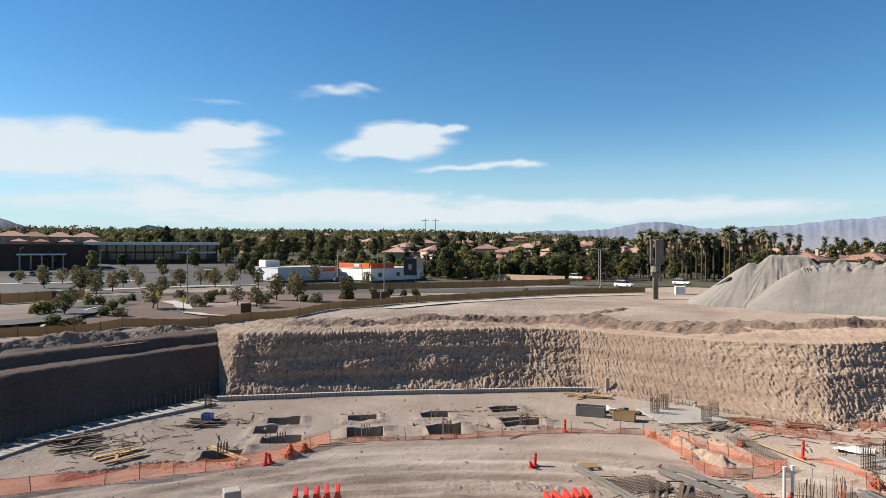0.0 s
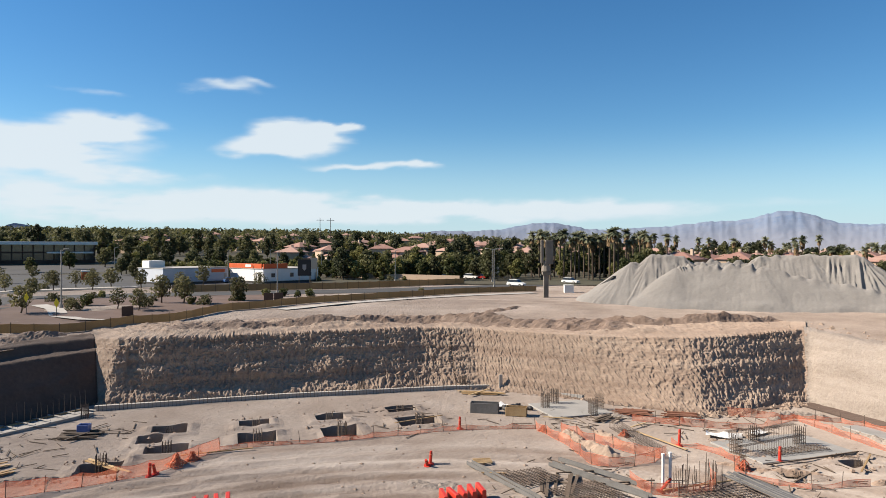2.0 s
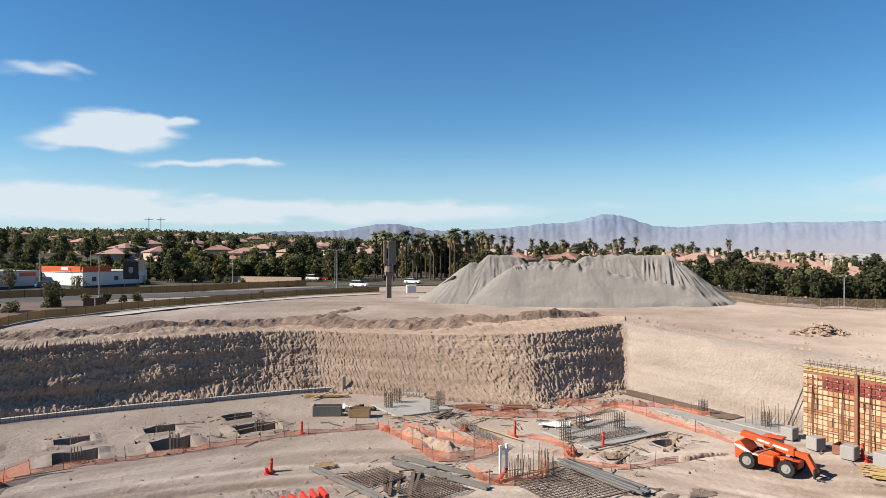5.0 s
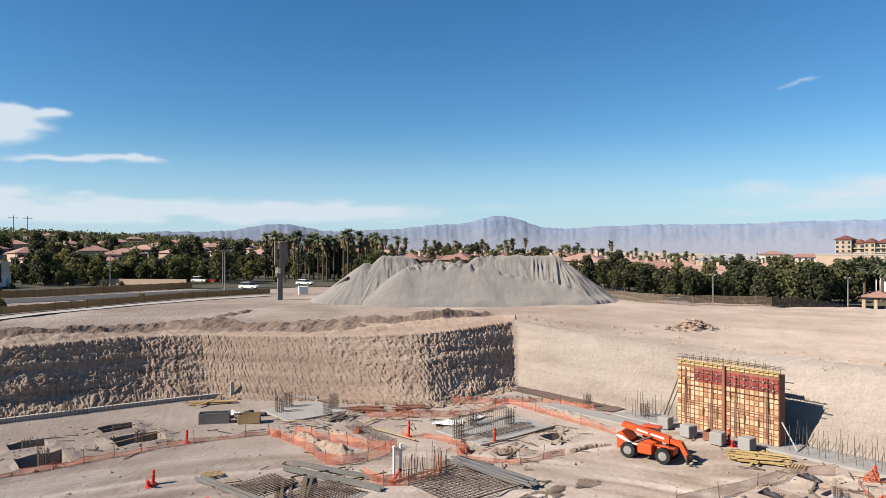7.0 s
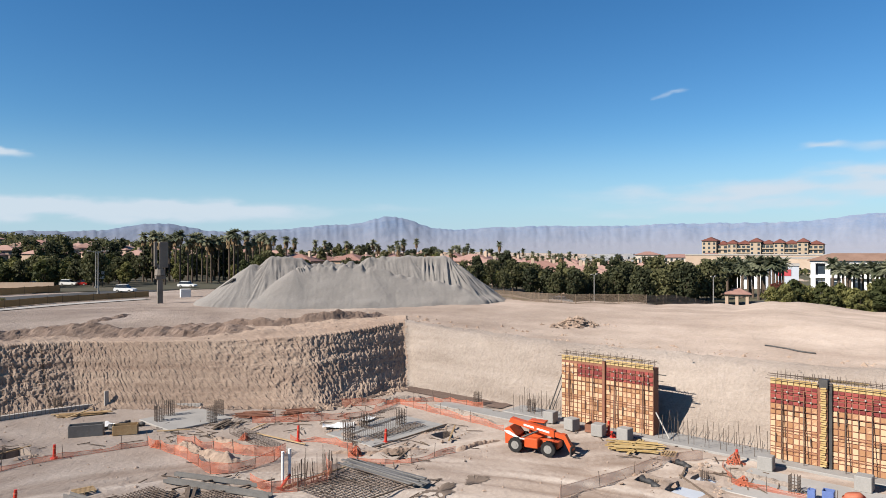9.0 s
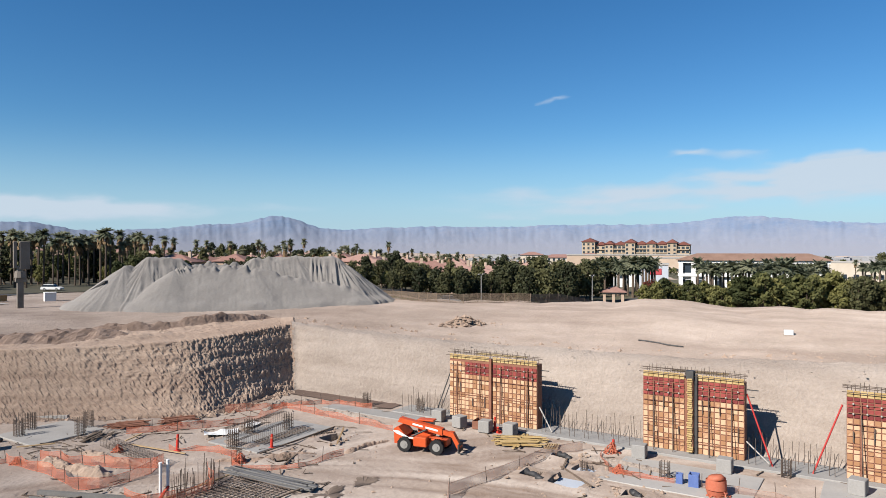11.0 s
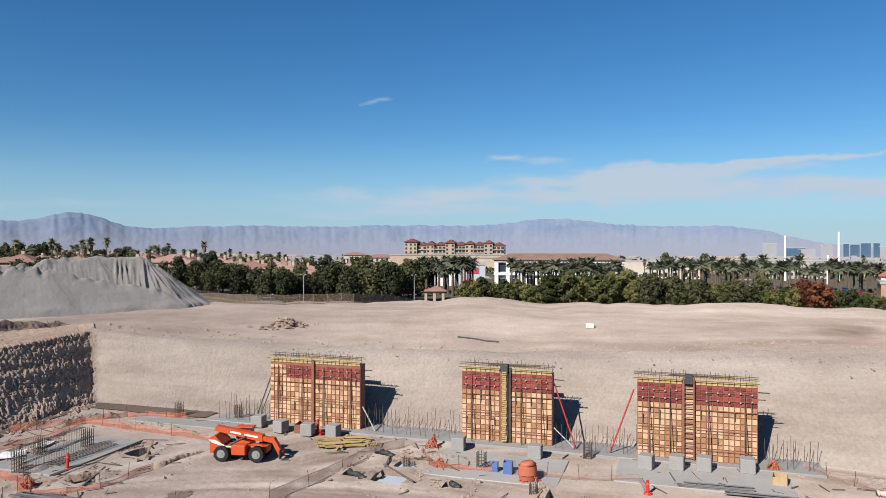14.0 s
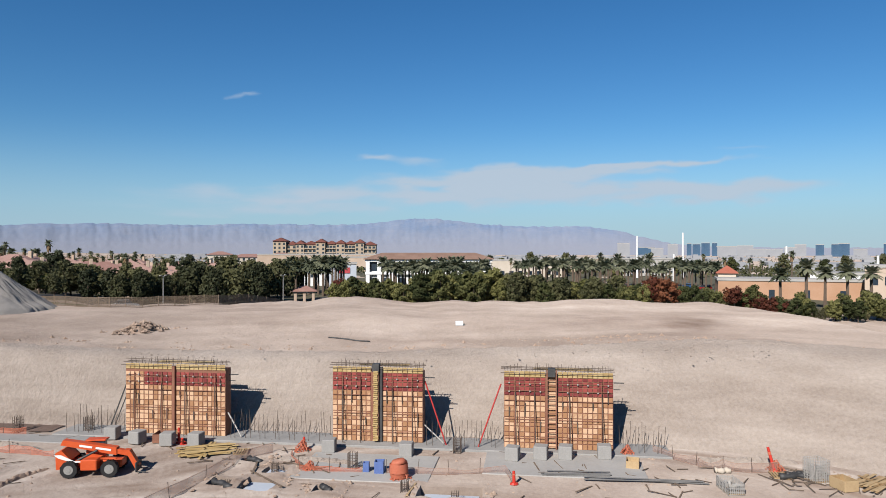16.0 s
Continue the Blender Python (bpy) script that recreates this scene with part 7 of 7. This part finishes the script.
def net(pts, h, label, material=NET, droop=0.25, pace=2.4, cell=0.35):
    """Plastic netting between thin stakes, sagging here and there."""
    q = resample(pts, pace)
    f = thing("barrier_net", pose(q[0][0], q[0][1], 0), label, "barrier net", "barrier nets")
    o = Vector((q[0][0], q[0][1], 0))
    stake = Geo().rod((0, 0, -0.2), (0, 0, 1.25), 0.025, 5).mesh("stake", REBAR)
    H = [h * (1 - droop * dr.random()) for _ in q]
    for i, (a, b) in enumerate(zip(q, q[1:])):
        A3, B3 = Vector((*a, on_floor(*a))) - o, Vector((*b, on_floor(*b))) - o
        if dr.random() < 0.8:
            part("stake", stake, None, f, at=pose(*A3, dr.uniform(-6, 6), dr.uniform(-6, 6), 0))
        L = (B3 - A3).length
        side = Vector((A3.y - B3.y, B3.x - A3.x, 0)).normalized()
        n, m = max(2, int(L / cell)), max(2, int(h / cell))
        sag, bow = dr.uniform(0, droop), dr.uniform(-0.3, 0.3)

        def at(s, k):
            top = (H[i] * (1 - s) + H[i + 1] * s) * (1 - sag * math.sin(math.pi * s))
            return A3.lerp(B3, s) + side * (bow * math.sin(math.pi * s) * (0.4 + 0.6 * k)) + Vector((0, 0, 0.04 + top * k))
        g = Geo()
        g.add([at(j / n, k / m) for k in range(m + 1) for j in range(n + 1)], [(k * (n + 1) + j, k * (n + 1) + j + 1, (k + 1) * (n + 1) + j + 1, (k + 1) * (n + 1) + j) for k in range(m) for j in range(n)])
        for k in (0, 1):
            part("cord", Geo().tube([at(j / n, k) for j in range(n + 1)], [0.018] * (n + 1), 5), material, f)
        part("netting", g, NETFILM if material is NET else PINKFILM, f)


ON = "orange plastic barrier net sagging between thin stakes"
net([(-27, 53), (-24.2, 53.8), (-19.8, 55), (-12, 57), (-8.1, 58.4), (-5.6, 58.9), (-2.6, 62.1), (-0.8, 63.8)], 1.3, ON, droop=0.2)
net([(-0.8, 63.8), (2.2, 64.0), (8.3, 63.8), (12.8, 64.2), (21.3, 64.4), (29.1, 62.7)], 0.55, "faded orange net trailing low along the dug footings", droop=0.5)
net([(29.1, 62.7), (29.3, 56.6), (28.6, 49.5), (33.2, 49.3), (36.0, 51.0)], 1.05, ON)
net([(31.0, 61.0), (33.4, 52.4), (35.0, 50.4)], 1.0, ON)
net([(29.2, 46.0), (29.5, 42.6), (34.2, 42.0), (36.2, 45.6)], 1.05, ON)
net([(38.6, 54.0), (40.6, 50.6), (40.4, 46.4), (37.8, 45.6), (40.6, 40.8), (46.2, 40.0)], 0.7, ON, droop=0.6)
net([(40.0, 62.6), (44.0, 58.6), (49.0, 55.6), (56.2, 57.6)], 0.9, ON, droop=0.5)
net([(50.8, 61.2), (56.2, 57.3), (55.4, 48.0), (54.9, 41.2)], 0.95, ON, droop=0.5)
net([(56.4, 58.4), (60.6, 54.8), (60.9, 48.6)], 0.9, ON, droop=0.5)
net([(42.5, 26.8), (48.2, 25.6), (56.3, 24.5), (58.6, 22.8)], 0.95, "pale faded pink barrier net on thin stakes", PINKNET, 0.15, 4.0)
net([(34.5, 22.0), (42.5, 26.8)], 0.95, "pale faded pink barrier net on thin stakes", PINKNET, 0.15, 4.0)
net([(58.6, 21.0), (54.0, 19.0), (53.8, 16.4), (54.0, 13.6)], 0.6, ON, droop=0.6)
net([(54.0, 11.6), (54.1, 9.4), (54.6, 5.4), (55.9, 2.3), (53.0, 1.6)], 0.7, "faded orange net drooping along the dug footings", PINKNET, 0.5)
net([(62.6, -10.5), (60.4, -12.4), (58.8, -14.1), (58.1, -17.9), (58.6, -19.6)], 0.9, "faded orange net drooping at the foot of the slope", PINKNET, 0.5)
# crumpled heaps of orange net and cones
for u, v, s in ((-4.2, 60.6, 1.0), (-3.0, 61.6, 0.8), (59.4, 20.4, 0.9), (53.1, 10.3, 1.1), (36.0, 57.6, 0.7), (61.8, -8.2, 0.9), (59.0, -19.6, 0.9), (29.4, 61.6, 0.6), (54.2, 18.0, 0.8), (39.8, 46.0, 0.8)):
    g = Geo()
    n = 14
    for j in range(n):
        for k in range(6):
            a0, a1 = 2 * math.pi * j / n, 2 * math.pi * (j + 1) / n
            r0 = 0.8 * s * (0.9 - 0.13 * k) * (1 + 0.3 * math.sin(3 * a0 + k))
            z0 = s * 0.13 * k * (1 + 0.3 * math.sin(5 * a0))
            r1 = 0.8 * s * (0.9 - 0.13 * (k + 1)) * (1 + 0.3 * math.sin(3 * a0 + k + 1))
            z1 = s * 0.13 * (k + 1) * (1 + 0.3 * math.sin(5 * a0))
            g.bar((r0 * math.cos(a0), r0 * math.sin(a0), z0), (r1 * math.cos(a0 + 0.1), r1 * math.sin(a0 + 0.1), z1), 0.1, 0.03)
            g.bar((r0 * math.cos(a0), r0 * math.sin(a0), z0), (r0 * math.cos(a1), r0 * math.sin(a1), z0 * 1.05), 0.1, 0.03)
    c = new("crumpled_net", g.mesh("crumpled_net", NET))
    c.matrix_basis = pose(u, v, on_floor(u, v))
    tagged(c, "crumpled orange barrier net lying on the ground", "crumpled net", "crumpled nets")


def delineator(u, v, h, tilt, label):
    d = thing("delineator", pose(u, v, on_floor(u, v), 0, tilt, dr.uniform(0, 60)), label, "delineator", "orange delineators")
    part("tube", Geo().rod((0, 0, 0), (0, 0, h), 0.14, 10, 0.11), REDPLASTIC, d)
    part("foot", Geo().rod((0, 0, 0), (0, 0, 0.14), 0.34, 10, 0.28), REDPLASTIC, d)
    part("band", Geo().rod((0, 0, h * 0.7), (0, 0, h * 0.8), 0.135, 10), NET, d)


for u, v, h, tl in ((-6.0, 58.3, 1.1, 3), (15.9, 54.8, 1.1, 4), (15.6, 54.6, 0.7, -30), (38.9, 53.2, 1.5, 8), (44.1, 46.8, 1.3, 4), (21.8, 64.7, 1.2, 2), (30.2, 43.6, 1.4, 50), (59.6, 20.3, 1.1, 5), (60.3, 32.6, 1.4, 3), (60.0, 32.0, 0.9, -40), (58.6, -19.4, 2.0, 18), (52.9, 1.4, 1.0, 6), (-5.6, 58.7, 0.9, -12)):
    delineator(u, v, h, tl, "red-orange plastic delineator post" if tl < 20 else "fallen red-orange plastic delineator")

# a bulging orange bag, rolls of cloth, and dark rolls added for jagged holes
bag = new("orange_bag", Geo().rod((0, 0, 0), (0, 0, 0.5), 0.62, 14, 0.75, caps=False).rod((0, 0, 0.5), (0.05, 0, 1.2), 0.75, 14, 0.72, caps=False).rod((0.05, 0, 1.2), (0.1, 0.05, 1.5), 0.72, 14, 0.45).mesh("orange_bag", NET, True))
bag.matrix_basis = pose(53.1, 10.4, 0.02, 0, 0, 30)
tagged(bag, "bulging orange bag of rubble on the ground", "bag")
for u, v, L, rz in ((49.6, 23.3, 2.2, 60), (55.6, 23.2, 1.6, 60), (49.6, 15.2, 1.1, 50), (57.9, -15.2, 1.2, 100), (57.7, -20.6, 1.4, 110), (57.2, -20.4, 2.4, 105), (30.6, 71.4, 1.6, 20), (31.5, 70.2, 1.3, -40), (29.2, 70.9, 1.4, 75)):
    g = Geo().tube([(L * (i / 8 - 0.5), 0.1 * math.sin(1.3 * i + u), 0.22) for i in range(9)], [0.22 + 0.06 * math.sin(2.1 * i + v) for i in range(9)])
    w = new("cloth_roll", g.mesh("cloth_roll", DARKSTEEL if u < 57.8 else CREAM, True))
    w.matrix_basis = pose(u, v, on_floor(u, v), 0, 0, rz)
    tagged(w, "crumpled roll on the ground, cloth or a stand-in for a dark jagged hole", "cloth roll", "cloth rolls")

# skip, boxes, pallets, drums
sk = thing("steel_skip", pose(26.6, 70.4, 0, 0, 0, -28), "grey steel trench box standing open on the ground", "skip")
part("side_panel", Geo().box((0, -0.55, 0.55), (3.0, 0.08, 1.1), bevel=0.02), GREYSTEEL, sk)
part("side_panel", Geo().box((0, 0.55, 0.55), (3.0, 0.08, 1.1), bevel=0.02), GREYSTEEL, sk)
part("end_panel", Geo().box((-1.5, 0, 0.55), (0.08, 1.1, 1.1), bevel=0.02), GREYSTEEL, sk)
part("end_panel", Geo().box((1.5, 0, 0.55), (0.08, 1.1, 1.1), bevel=0.02), GREYSTEEL, sk)


def crate(u, v, rz, w, d, h, material, label, name="crate"):
    c = thing(name, pose(u, v, on_floor(u, v) + 0.05, 0, 0, rz), label, name.replace("_", " "))
    if material is GREYSTEEL:
        for s in (-1, 1):
            for a, b in ((w, 0), (0, d)):
                g = Geo()
                for i in range(9):
                    k = i / 8 - 0.5
                    px, py = (k * w, s * d / 2) if a else (s * w / 2, k * d)
                    g.bar((px, py, 0), (px, py, h), 0.035, 0.035)
                    z = h * i / 8
                    g.bar((-w / 2, s * d / 2, z) if a else (s * w / 2, -d / 2, z), (w / 2, s * d / 2, z) if a else (s * w / 2, d / 2, z), 0.03, 0.03)
                tagged(part("wire_side", g, PALE, c), kind="stuff")
        part("bottom", Geo().box((0, 0, 0.06), (w, d, 0.06)), TIMBER, c)
        for i in range(7):
            part("bottle", Geo().rod((dr.uniform(-w, w) * 0.35, dr.uniform(-d, d) * 0.35, 0.1), (dr.uniform(-w, w) * 0.35, dr.uniform(-d, d) * 0.35, h * 0.7), 0.12, 8), PALE, c)
        return c
    for s in (-1, 1):
        part("side", Geo().box((0, s * d / 2, h / 2), (w, 0.05, h), bevel=0.01), material, c)
        part("end", Geo().box((s * w / 2, 0, h / 2), (0.05, d, h), bevel=0.01), material, c)
    part("bottom", Geo().box((0, 0, 0.06), (w, d, 0.06)), material, c)
    return c


BLUE = mat("blue_plastic", (0.06, 0.095, 0.24), (0.1, 0.15, 0.32), 0.8, 5.0, 0.5, 0.1, 0.004)
crate(29.4, 68.2, -30, 2.2, 1.1, 0.9, TIMBER, "open tan plywood crate")
crate(-13.4, 73.6, -15, 1.0, 0.8, 0.9, BLUE, "blue steel tool box with its lid up", "tool_box")
crate(54.2, 12.2, 5, 0.75, 0.7, 1.0, BLUE, "blue water tank on a pallet", "water_tank")
crate(54.3, 13.3, 5, 0.45, 0.45, 0.8, BLUE, "small blue barrel beside the tank", "barrel")
crate(58.4, -8.2, -10, 1.3, 1.0, 0.6, TIMBER, "open pale plywood box", "plywood_box")
crate(56.9, -21.9, 20, 1.3, 1.3, 1.7, GREYSTEEL, "grey wire cage of bottles", "wire_cage")
crate(55.2, -23.2, 20, 1.5, 1.2, 0.8, TIMBER, "brown slatted timber crate", "timber_crate")
crate(53.6, -14.6, 10, 2.0, 1.2, 0.8, GREYSTEEL, "grey wire basket on the ground", "wire_basket")
crate(60.6, 34.4, 8, 1.6, 1.2, 0.8, WALER, "rusty steel basket with clamps", "steel_basket")
for u, v in ((20.1, 53.7), (58.2, 25.6), (57.6, -19.4)):
    p = thing("pallet", pose(u, v, on_floor(u, v) + 0.04, 0, 0, dr.uniform(-20, 20)), "weathered timber pallet on the ground", "pallet", "pallets")
    for i in range(6):
        part("slat", Geo().box((0, -0.55 + i * 0.22, 0.14), (1.5, 0.14, 0.04)), TIMBER, p)
    for x in (-0.65, 0, 0.65):
        part("bearer", Geo().box((x, 0, 0.06), (0.1, 1.2, 0.1)), TIMBER, p)
tp = sheet("white_sheeting", *[np.meshgrid(np.linspace(-1.6, 1.6, 24), np.linspace(-0.8, 0.8, 14))[i] for i in (0, 1)],
           (lambda a, b: 0.25 + 0.22 * fbm(a * 1.1, b * 1.1, 91))(*np.meshgrid(np.linspace(-1.6, 1.6, 24), np.linspace(-0.8, 0.8, 14))), WHITE)
tp.matrix_basis = pose(44.6, 54.2, 0.05, 0, 0, -40)
tagged(tp, "crumpled white plastic sheeting on a footing", "plastic sheeting", "plastic sheets")
for u, v, rz, s in ((48.6, 54.4, 20, 0.7), (28.9, 72.2, 30, 0.8)):
    b = new("white_sheeting", tp.data)
    b.matrix_basis = pose(u, v, 0.05, 0, 0, rz) @ Matrix.Scale(s, 4)
    tagged(b, "crumpled white plastic sheeting on the ground", "plastic sheeting", "plastic sheets")
wp = new("white_board", Geo().box((0, 0, 1.0), (0.5, 0.12, 2.0), bevel=0.02).mesh("white_board", PALE))
wp.matrix_basis = pose(32.6, 80.6, 0, 0, 0, 10)
tagged(wp, "pale upright form board at the footing corner", "board")
wbx = new("white_crate", Geo().box((0, 0, 0.3), (1.05, 0.75, 0.6), bevel=0.05).mesh("white_crate", WHITE))
wbx.matrix_basis = pose(94.2, 10.0, on_ground(94.2, 10.0), 0, 0, -80)
tagged(wbx, "small white box lying on the bare upper ground", "box")

# ---- telehandler ----
th = thing("telehandler", pose(51.4, 34.95, 0, 0, 0, -76.9), "orange telehandler with its boom lowered on the pit floor", "telehandler")
TORANGE = mat("telehandler_orange", (0.386, 0.0547, 0.0129), (0.463, 0.0806, 0.0225), 0.6, 5.0, 0.42, 0.1, 0.004)
part("chassis", Geo().box((-0.1, 0, 0.85), (4.7, 1.15, 0.6), bevel=0.06), TORANGE, th)
part("engine_cover", Geo().box((0.0, -0.95, 0.98), (1.25, 0.8, 0.85), bevel=0.07), TORANGE, th)
part("counterweight", Geo().prism([(-2.6, 0.6), (-1.9, 0.6), (-1.5, 1.35), (-2.2, 2.1), (-2.65, 1.9)], "y", -0.95, 0.95), TORANGE, th)
part("rear_stripe", Geo().prism([(-2.75, 1.75), (-2.2, 1.75), (-1.2, 1.25), (-0.7, 1.25), (-0.7, 1.15), (-1.3, 1.12), (-2.4, 1.5)], "y", -0.99, -0.96), WHITE, th)
boom = part("boom", Geo().prism([(-2.55, 2.35), (-2.35, 2.75), (1.75, 2.05), (1.75, 1.45)], "y", -0.3, 0.3), TORANGE, th)
part("inner_boom", Geo().prism([(1.7, 1.95), (1.7, 1.55), (2.6, 1.35), (2.6, 1.72)], "y", -0.22, 0.22), TORANGE, boom)
part("boom_head", Geo().prism([(2.35, 1.85), (2.75, 1.8), (3.5, 0.55), (3.15, 0.35)], "y", -0.26, 0.26), TORANGE, boom)
part("lettering", Geo().box((-0.6, -0.315, 2.2), (1.0, 0.02, 0.16), tilt=Matrix.Rotation(radians(9.7), 3, "Y")).box((0.75, -0.315, 1.97), (1.2, 0.02, 0.16), tilt=Matrix.Rotation(radians(9.7), 3, "Y")), WHITE, boom, "white lettering bars")
part("lift_ram", Geo().rod((-1.2, -0.4, 1.15), (0.3, -0.4, 1.9), 0.09, 8), DARKSTEEL, th)
cab = part("cab", Geo().box((-0.1, 0.75, 1.35), (1.5, 0.8, 0.8), bevel=0.05), TORANGE, th)
part("cab_glass", Geo().box((-0.1, 0.75, 2.05), (1.3, 0.7, 0.75), bevel=0.05), GLASS, cab)
part("cab_roof", Geo().box((-0.1, 0.75, 2.5), (1.6, 0.9, 0.14), bevel=0.05), TORANGE, cab)
for x in (-1.53, 1.53):
    part("axle", Geo().rod((x, -1.0, 0.64), (x, 1.0, 0.64), 0.14, 8), DARKSTEEL, th)
    for y in (-1.08, 1.08):
        w = part("wheel", Geo().rod((0, -0.21, 0), (0, 0.21, 0), 0.64, 26), RUBBER, th, at=pose(x, y, 0.64))
        part("rim", Geo().rod((0, -0.23, 0), (0, 0.23, 0), 0.36, 18), RIMPAINT, w)
        part("hub", Geo().rod((0, -0.27, 0), (0, 0.27, 0), 0.16, 12), RIMPAINT, w)
        lug = Geo()
        for i in range(20):
            a = 2 * math.pi * i / 20
            lug.box((0.64 * math.cos(a), 0.1 * (-1) ** i, 0.64 * math.sin(a)), (0.07, 0.2, 0.1), tilt=Matrix.Rotation(-a, 3, "Y"))
        part("tread", lug, RUBBER, w)
for y in (-0.75, 0.75):
    part("mudguard", Geo().box((1.55, y * 1.4, 1.42), (1.0, 0.35, 0.08), bevel=0.03), TORANGE, th)
car_ = part("fork_carriage", Geo().box((3.35, 0, 0.5), (0.12, 1.3, 0.75), bevel=0.02), DARKSTEEL, th)
for y in (-0.5, 0.5):
    part("fork", Geo().box((3.75, y, 0.12), (0.75, 0.14, 0.07), bevel=0.02), DARKSTEEL, car_)

# ---- stones, clods and stains ----
def scatter(name, n, place, lo, hi, material, label, seed):
    """Many small uneven stones on a surface."""
    r = random.Random(seed)
    g = Geo()
    base = [(1, 0, 0), (-1, 0, 0), (0, 1, 0), (0, -1, 0), (0, 0, 1), (0, 0, -1)]
    faces = [(0, 2, 4), (2, 1, 4), (1, 3, 4), (3, 0, 4), (2, 0, 5), (1, 2, 5), (3, 1, 5), (0, 3, 5)]
    for _ in range(n):
        x, y, z = place(r)
        s = lo + (hi - lo) * r.random() ** 3
        a = r.uniform(0, 6.28)
        ca_r, sa_r = math.cos(a), math.sin(a)
        v = [(p[0] * r.uniform(0.6, 1.3), p[1] * r.uniform(0.6, 1.3), p[2] * r.uniform(0.4, 0.9)) for p in base]
        g.add([(x + s * (p[0] * ca_r - p[1] * sa_r), y + s * (p[0] * sa_r + p[1] * ca_r), z + s * p[2]) for p in v], faces)
    return tagged(new(name, g.mesh(name, material)), label, "stones", kind="stuff")


def place_floor(r):
    while True:
        x, y = r.uniform(-30, 65), r.uniform(-28, 86)
        if math.hypot(x, y) > 42 and not any(h[0] < x < h[2] and h[1] < y < h[3] for h in HOLES):
            return x, y, on_floor(x, y)


def place_bank(r):
    while True:
        k = r.randrange(2, len(RIMLINE) - 6)
        a, b = RIMLINE[k], RIMLINE[k + 1]
        t = r.random()
        x, y = a[0] + (b[0] - a[0]) * t + r.uniform(-1, 8) * 0.9, a[1] + (b[1] - a[1]) * t + r.uniform(0, 14)
        d = rim_near(np.array([x]), np.array([y]))[0][0]
        if d > 1.2:
            return x, y, on_ground(x, y)


def place_toe(r):
    k = r.randrange(4, 18)
    a, b = RING[k], RING[k + 1]
    t = r.random()
    ins = r.uniform(0.2, 1.8) ** 1.5
    fx_, fy_ = a[0] + (b[0] - a[0]) * t, a[1] + (b[1] - a[1]) * t
    dx, dy = fx_ - a[2], fy_ - a[3]
    n = math.hypot(dx, dy)
    return fx_ + dx / n * ins, fy_ + dy / n * ins, 0.05


def place_spoil(r):
    h = r.choice(HOLES)
    return r.uniform(h[0] - 1.2, h[2] + 1.2), (h[1] - r.uniform(0.1, 1.0)) if r.random() < 0.5 else (h[3] + r.uniform(0.1, 1.0)), 0.12


sticks = Geo()
sr = random.Random(9)
for cu, cv, su, sv, n in ((-20, 66, 6, 5, 60), (-12, 73, 4, 4, 25), (24, 47, 6, 5, 45), (34, 64, 5, 5, 40), (47, 58, 7, 4, 45), (36, 41, 5, 5, 35), (47, 44, 6, 4, 40), (54, 17, 4, 7, 22), (58, 28, 3, 9, 22), (55, -8, 4, 8, 45), (57, -22, 3, 4, 35), (18, 70, 5, 5, 30), (62, 24, 1.5, 20, 50)):
    for _ in range(n):
        x, y, a, L = cu + sr.gauss(0, su * 0.6), cv + sr.gauss(0, sv * 0.6), sr.uniform(0, 3.14), sr.uniform(0.4, 2.2)
        if any(h[0] < x < h[2] and h[1] < y < h[3] for h in HOLES):
            continue
        z = on_floor(x, y) + 0.07
        sticks.bar((x, y, z), (x + L * math.cos(a), y + L * math.sin(a), z + sr.uniform(-0.02, 0.12)), sr.uniform(0.03, 0.10), 0.05)
tagged(new("scrap_timber", sticks.mesh("scrap_timber", BARK)), "scraps of dark timber and bar strewn over the floor", "scrap", kind="stuff")
scatter("floor_stones", 2600, place_floor, 0.03, 0.2, CUT, "loose stones and clods on the pit floor", 71)
scatter("bank_stones", 1100, place_bank, 0.05, 0.45, CUT, "loose stones along the upper edge", 72)
def place_east(r):
    x, y = r.uniform(71, 86) - 2.0 * r.random(), r.uniform(-24, 62)
    return x, y, on_ground(x, y)


scatter("slope_stones", 900, place_east, 0.04, 0.15, SANDY, "loose stones above the smooth slope", 76)
scatter("toe_clods", 1300, place_toe, 0.06, 0.5, CUT, "fallen clods at the foot of the cut", 73)
scatter("spoil_clods", 900, place_spoil, 0.05, 0.3, CUT, "dug clods beside the footings", 74)
scatter("mound_stones", 220, lambda r: (lambda a, q: (heap2.matrix_basis @ Vector((a, q, 1.2 * math.exp(-(a / 2.2) ** 2 - (q / 1.4) ** 2) + 0.05)))[:])(r.gauss(0, 2.2), r.gauss(0, 1.2)), 0.08, 0.55, CUT, "broken rubble on the mound", 75)
DAMP = mat("damp_earth", (0.103, 0.0769, 0.0579), (0.155, 0.119, 0.0931), 0.5, 4.0, 0.8, 0.2, 0.01)
for u, v, a, b in ((37.9, 34.4, 1.7, 0.9), (41.6, 34.0, 1.1, 0.7), (39.6, 36.4, 0.6, 0.4)):
    g = Geo()
    n = 60
    ring = [(u + a * math.cos(t) * k, v + b * math.sin(t) * k) for t, k in [(2 * math.pi * i / n, 1 + 0.25 * math.sin(6 * math.pi * i / n + u) + dr.uniform(-0.28, 0.22)) for i in range(n)]]
    g.add([(u, v, on_floor(u, v) + 0.05)] + [(x, y, on_floor(x, y) + 0.05) for x, y in ring], [(0, i + 1, (i + 1) % n + 1) for i in range(n)])
    tagged(new("damp_patch", g.mesh("damp_patch", DAMP)), "dark damp stain on the dusty floor", "stain", kind="structure")
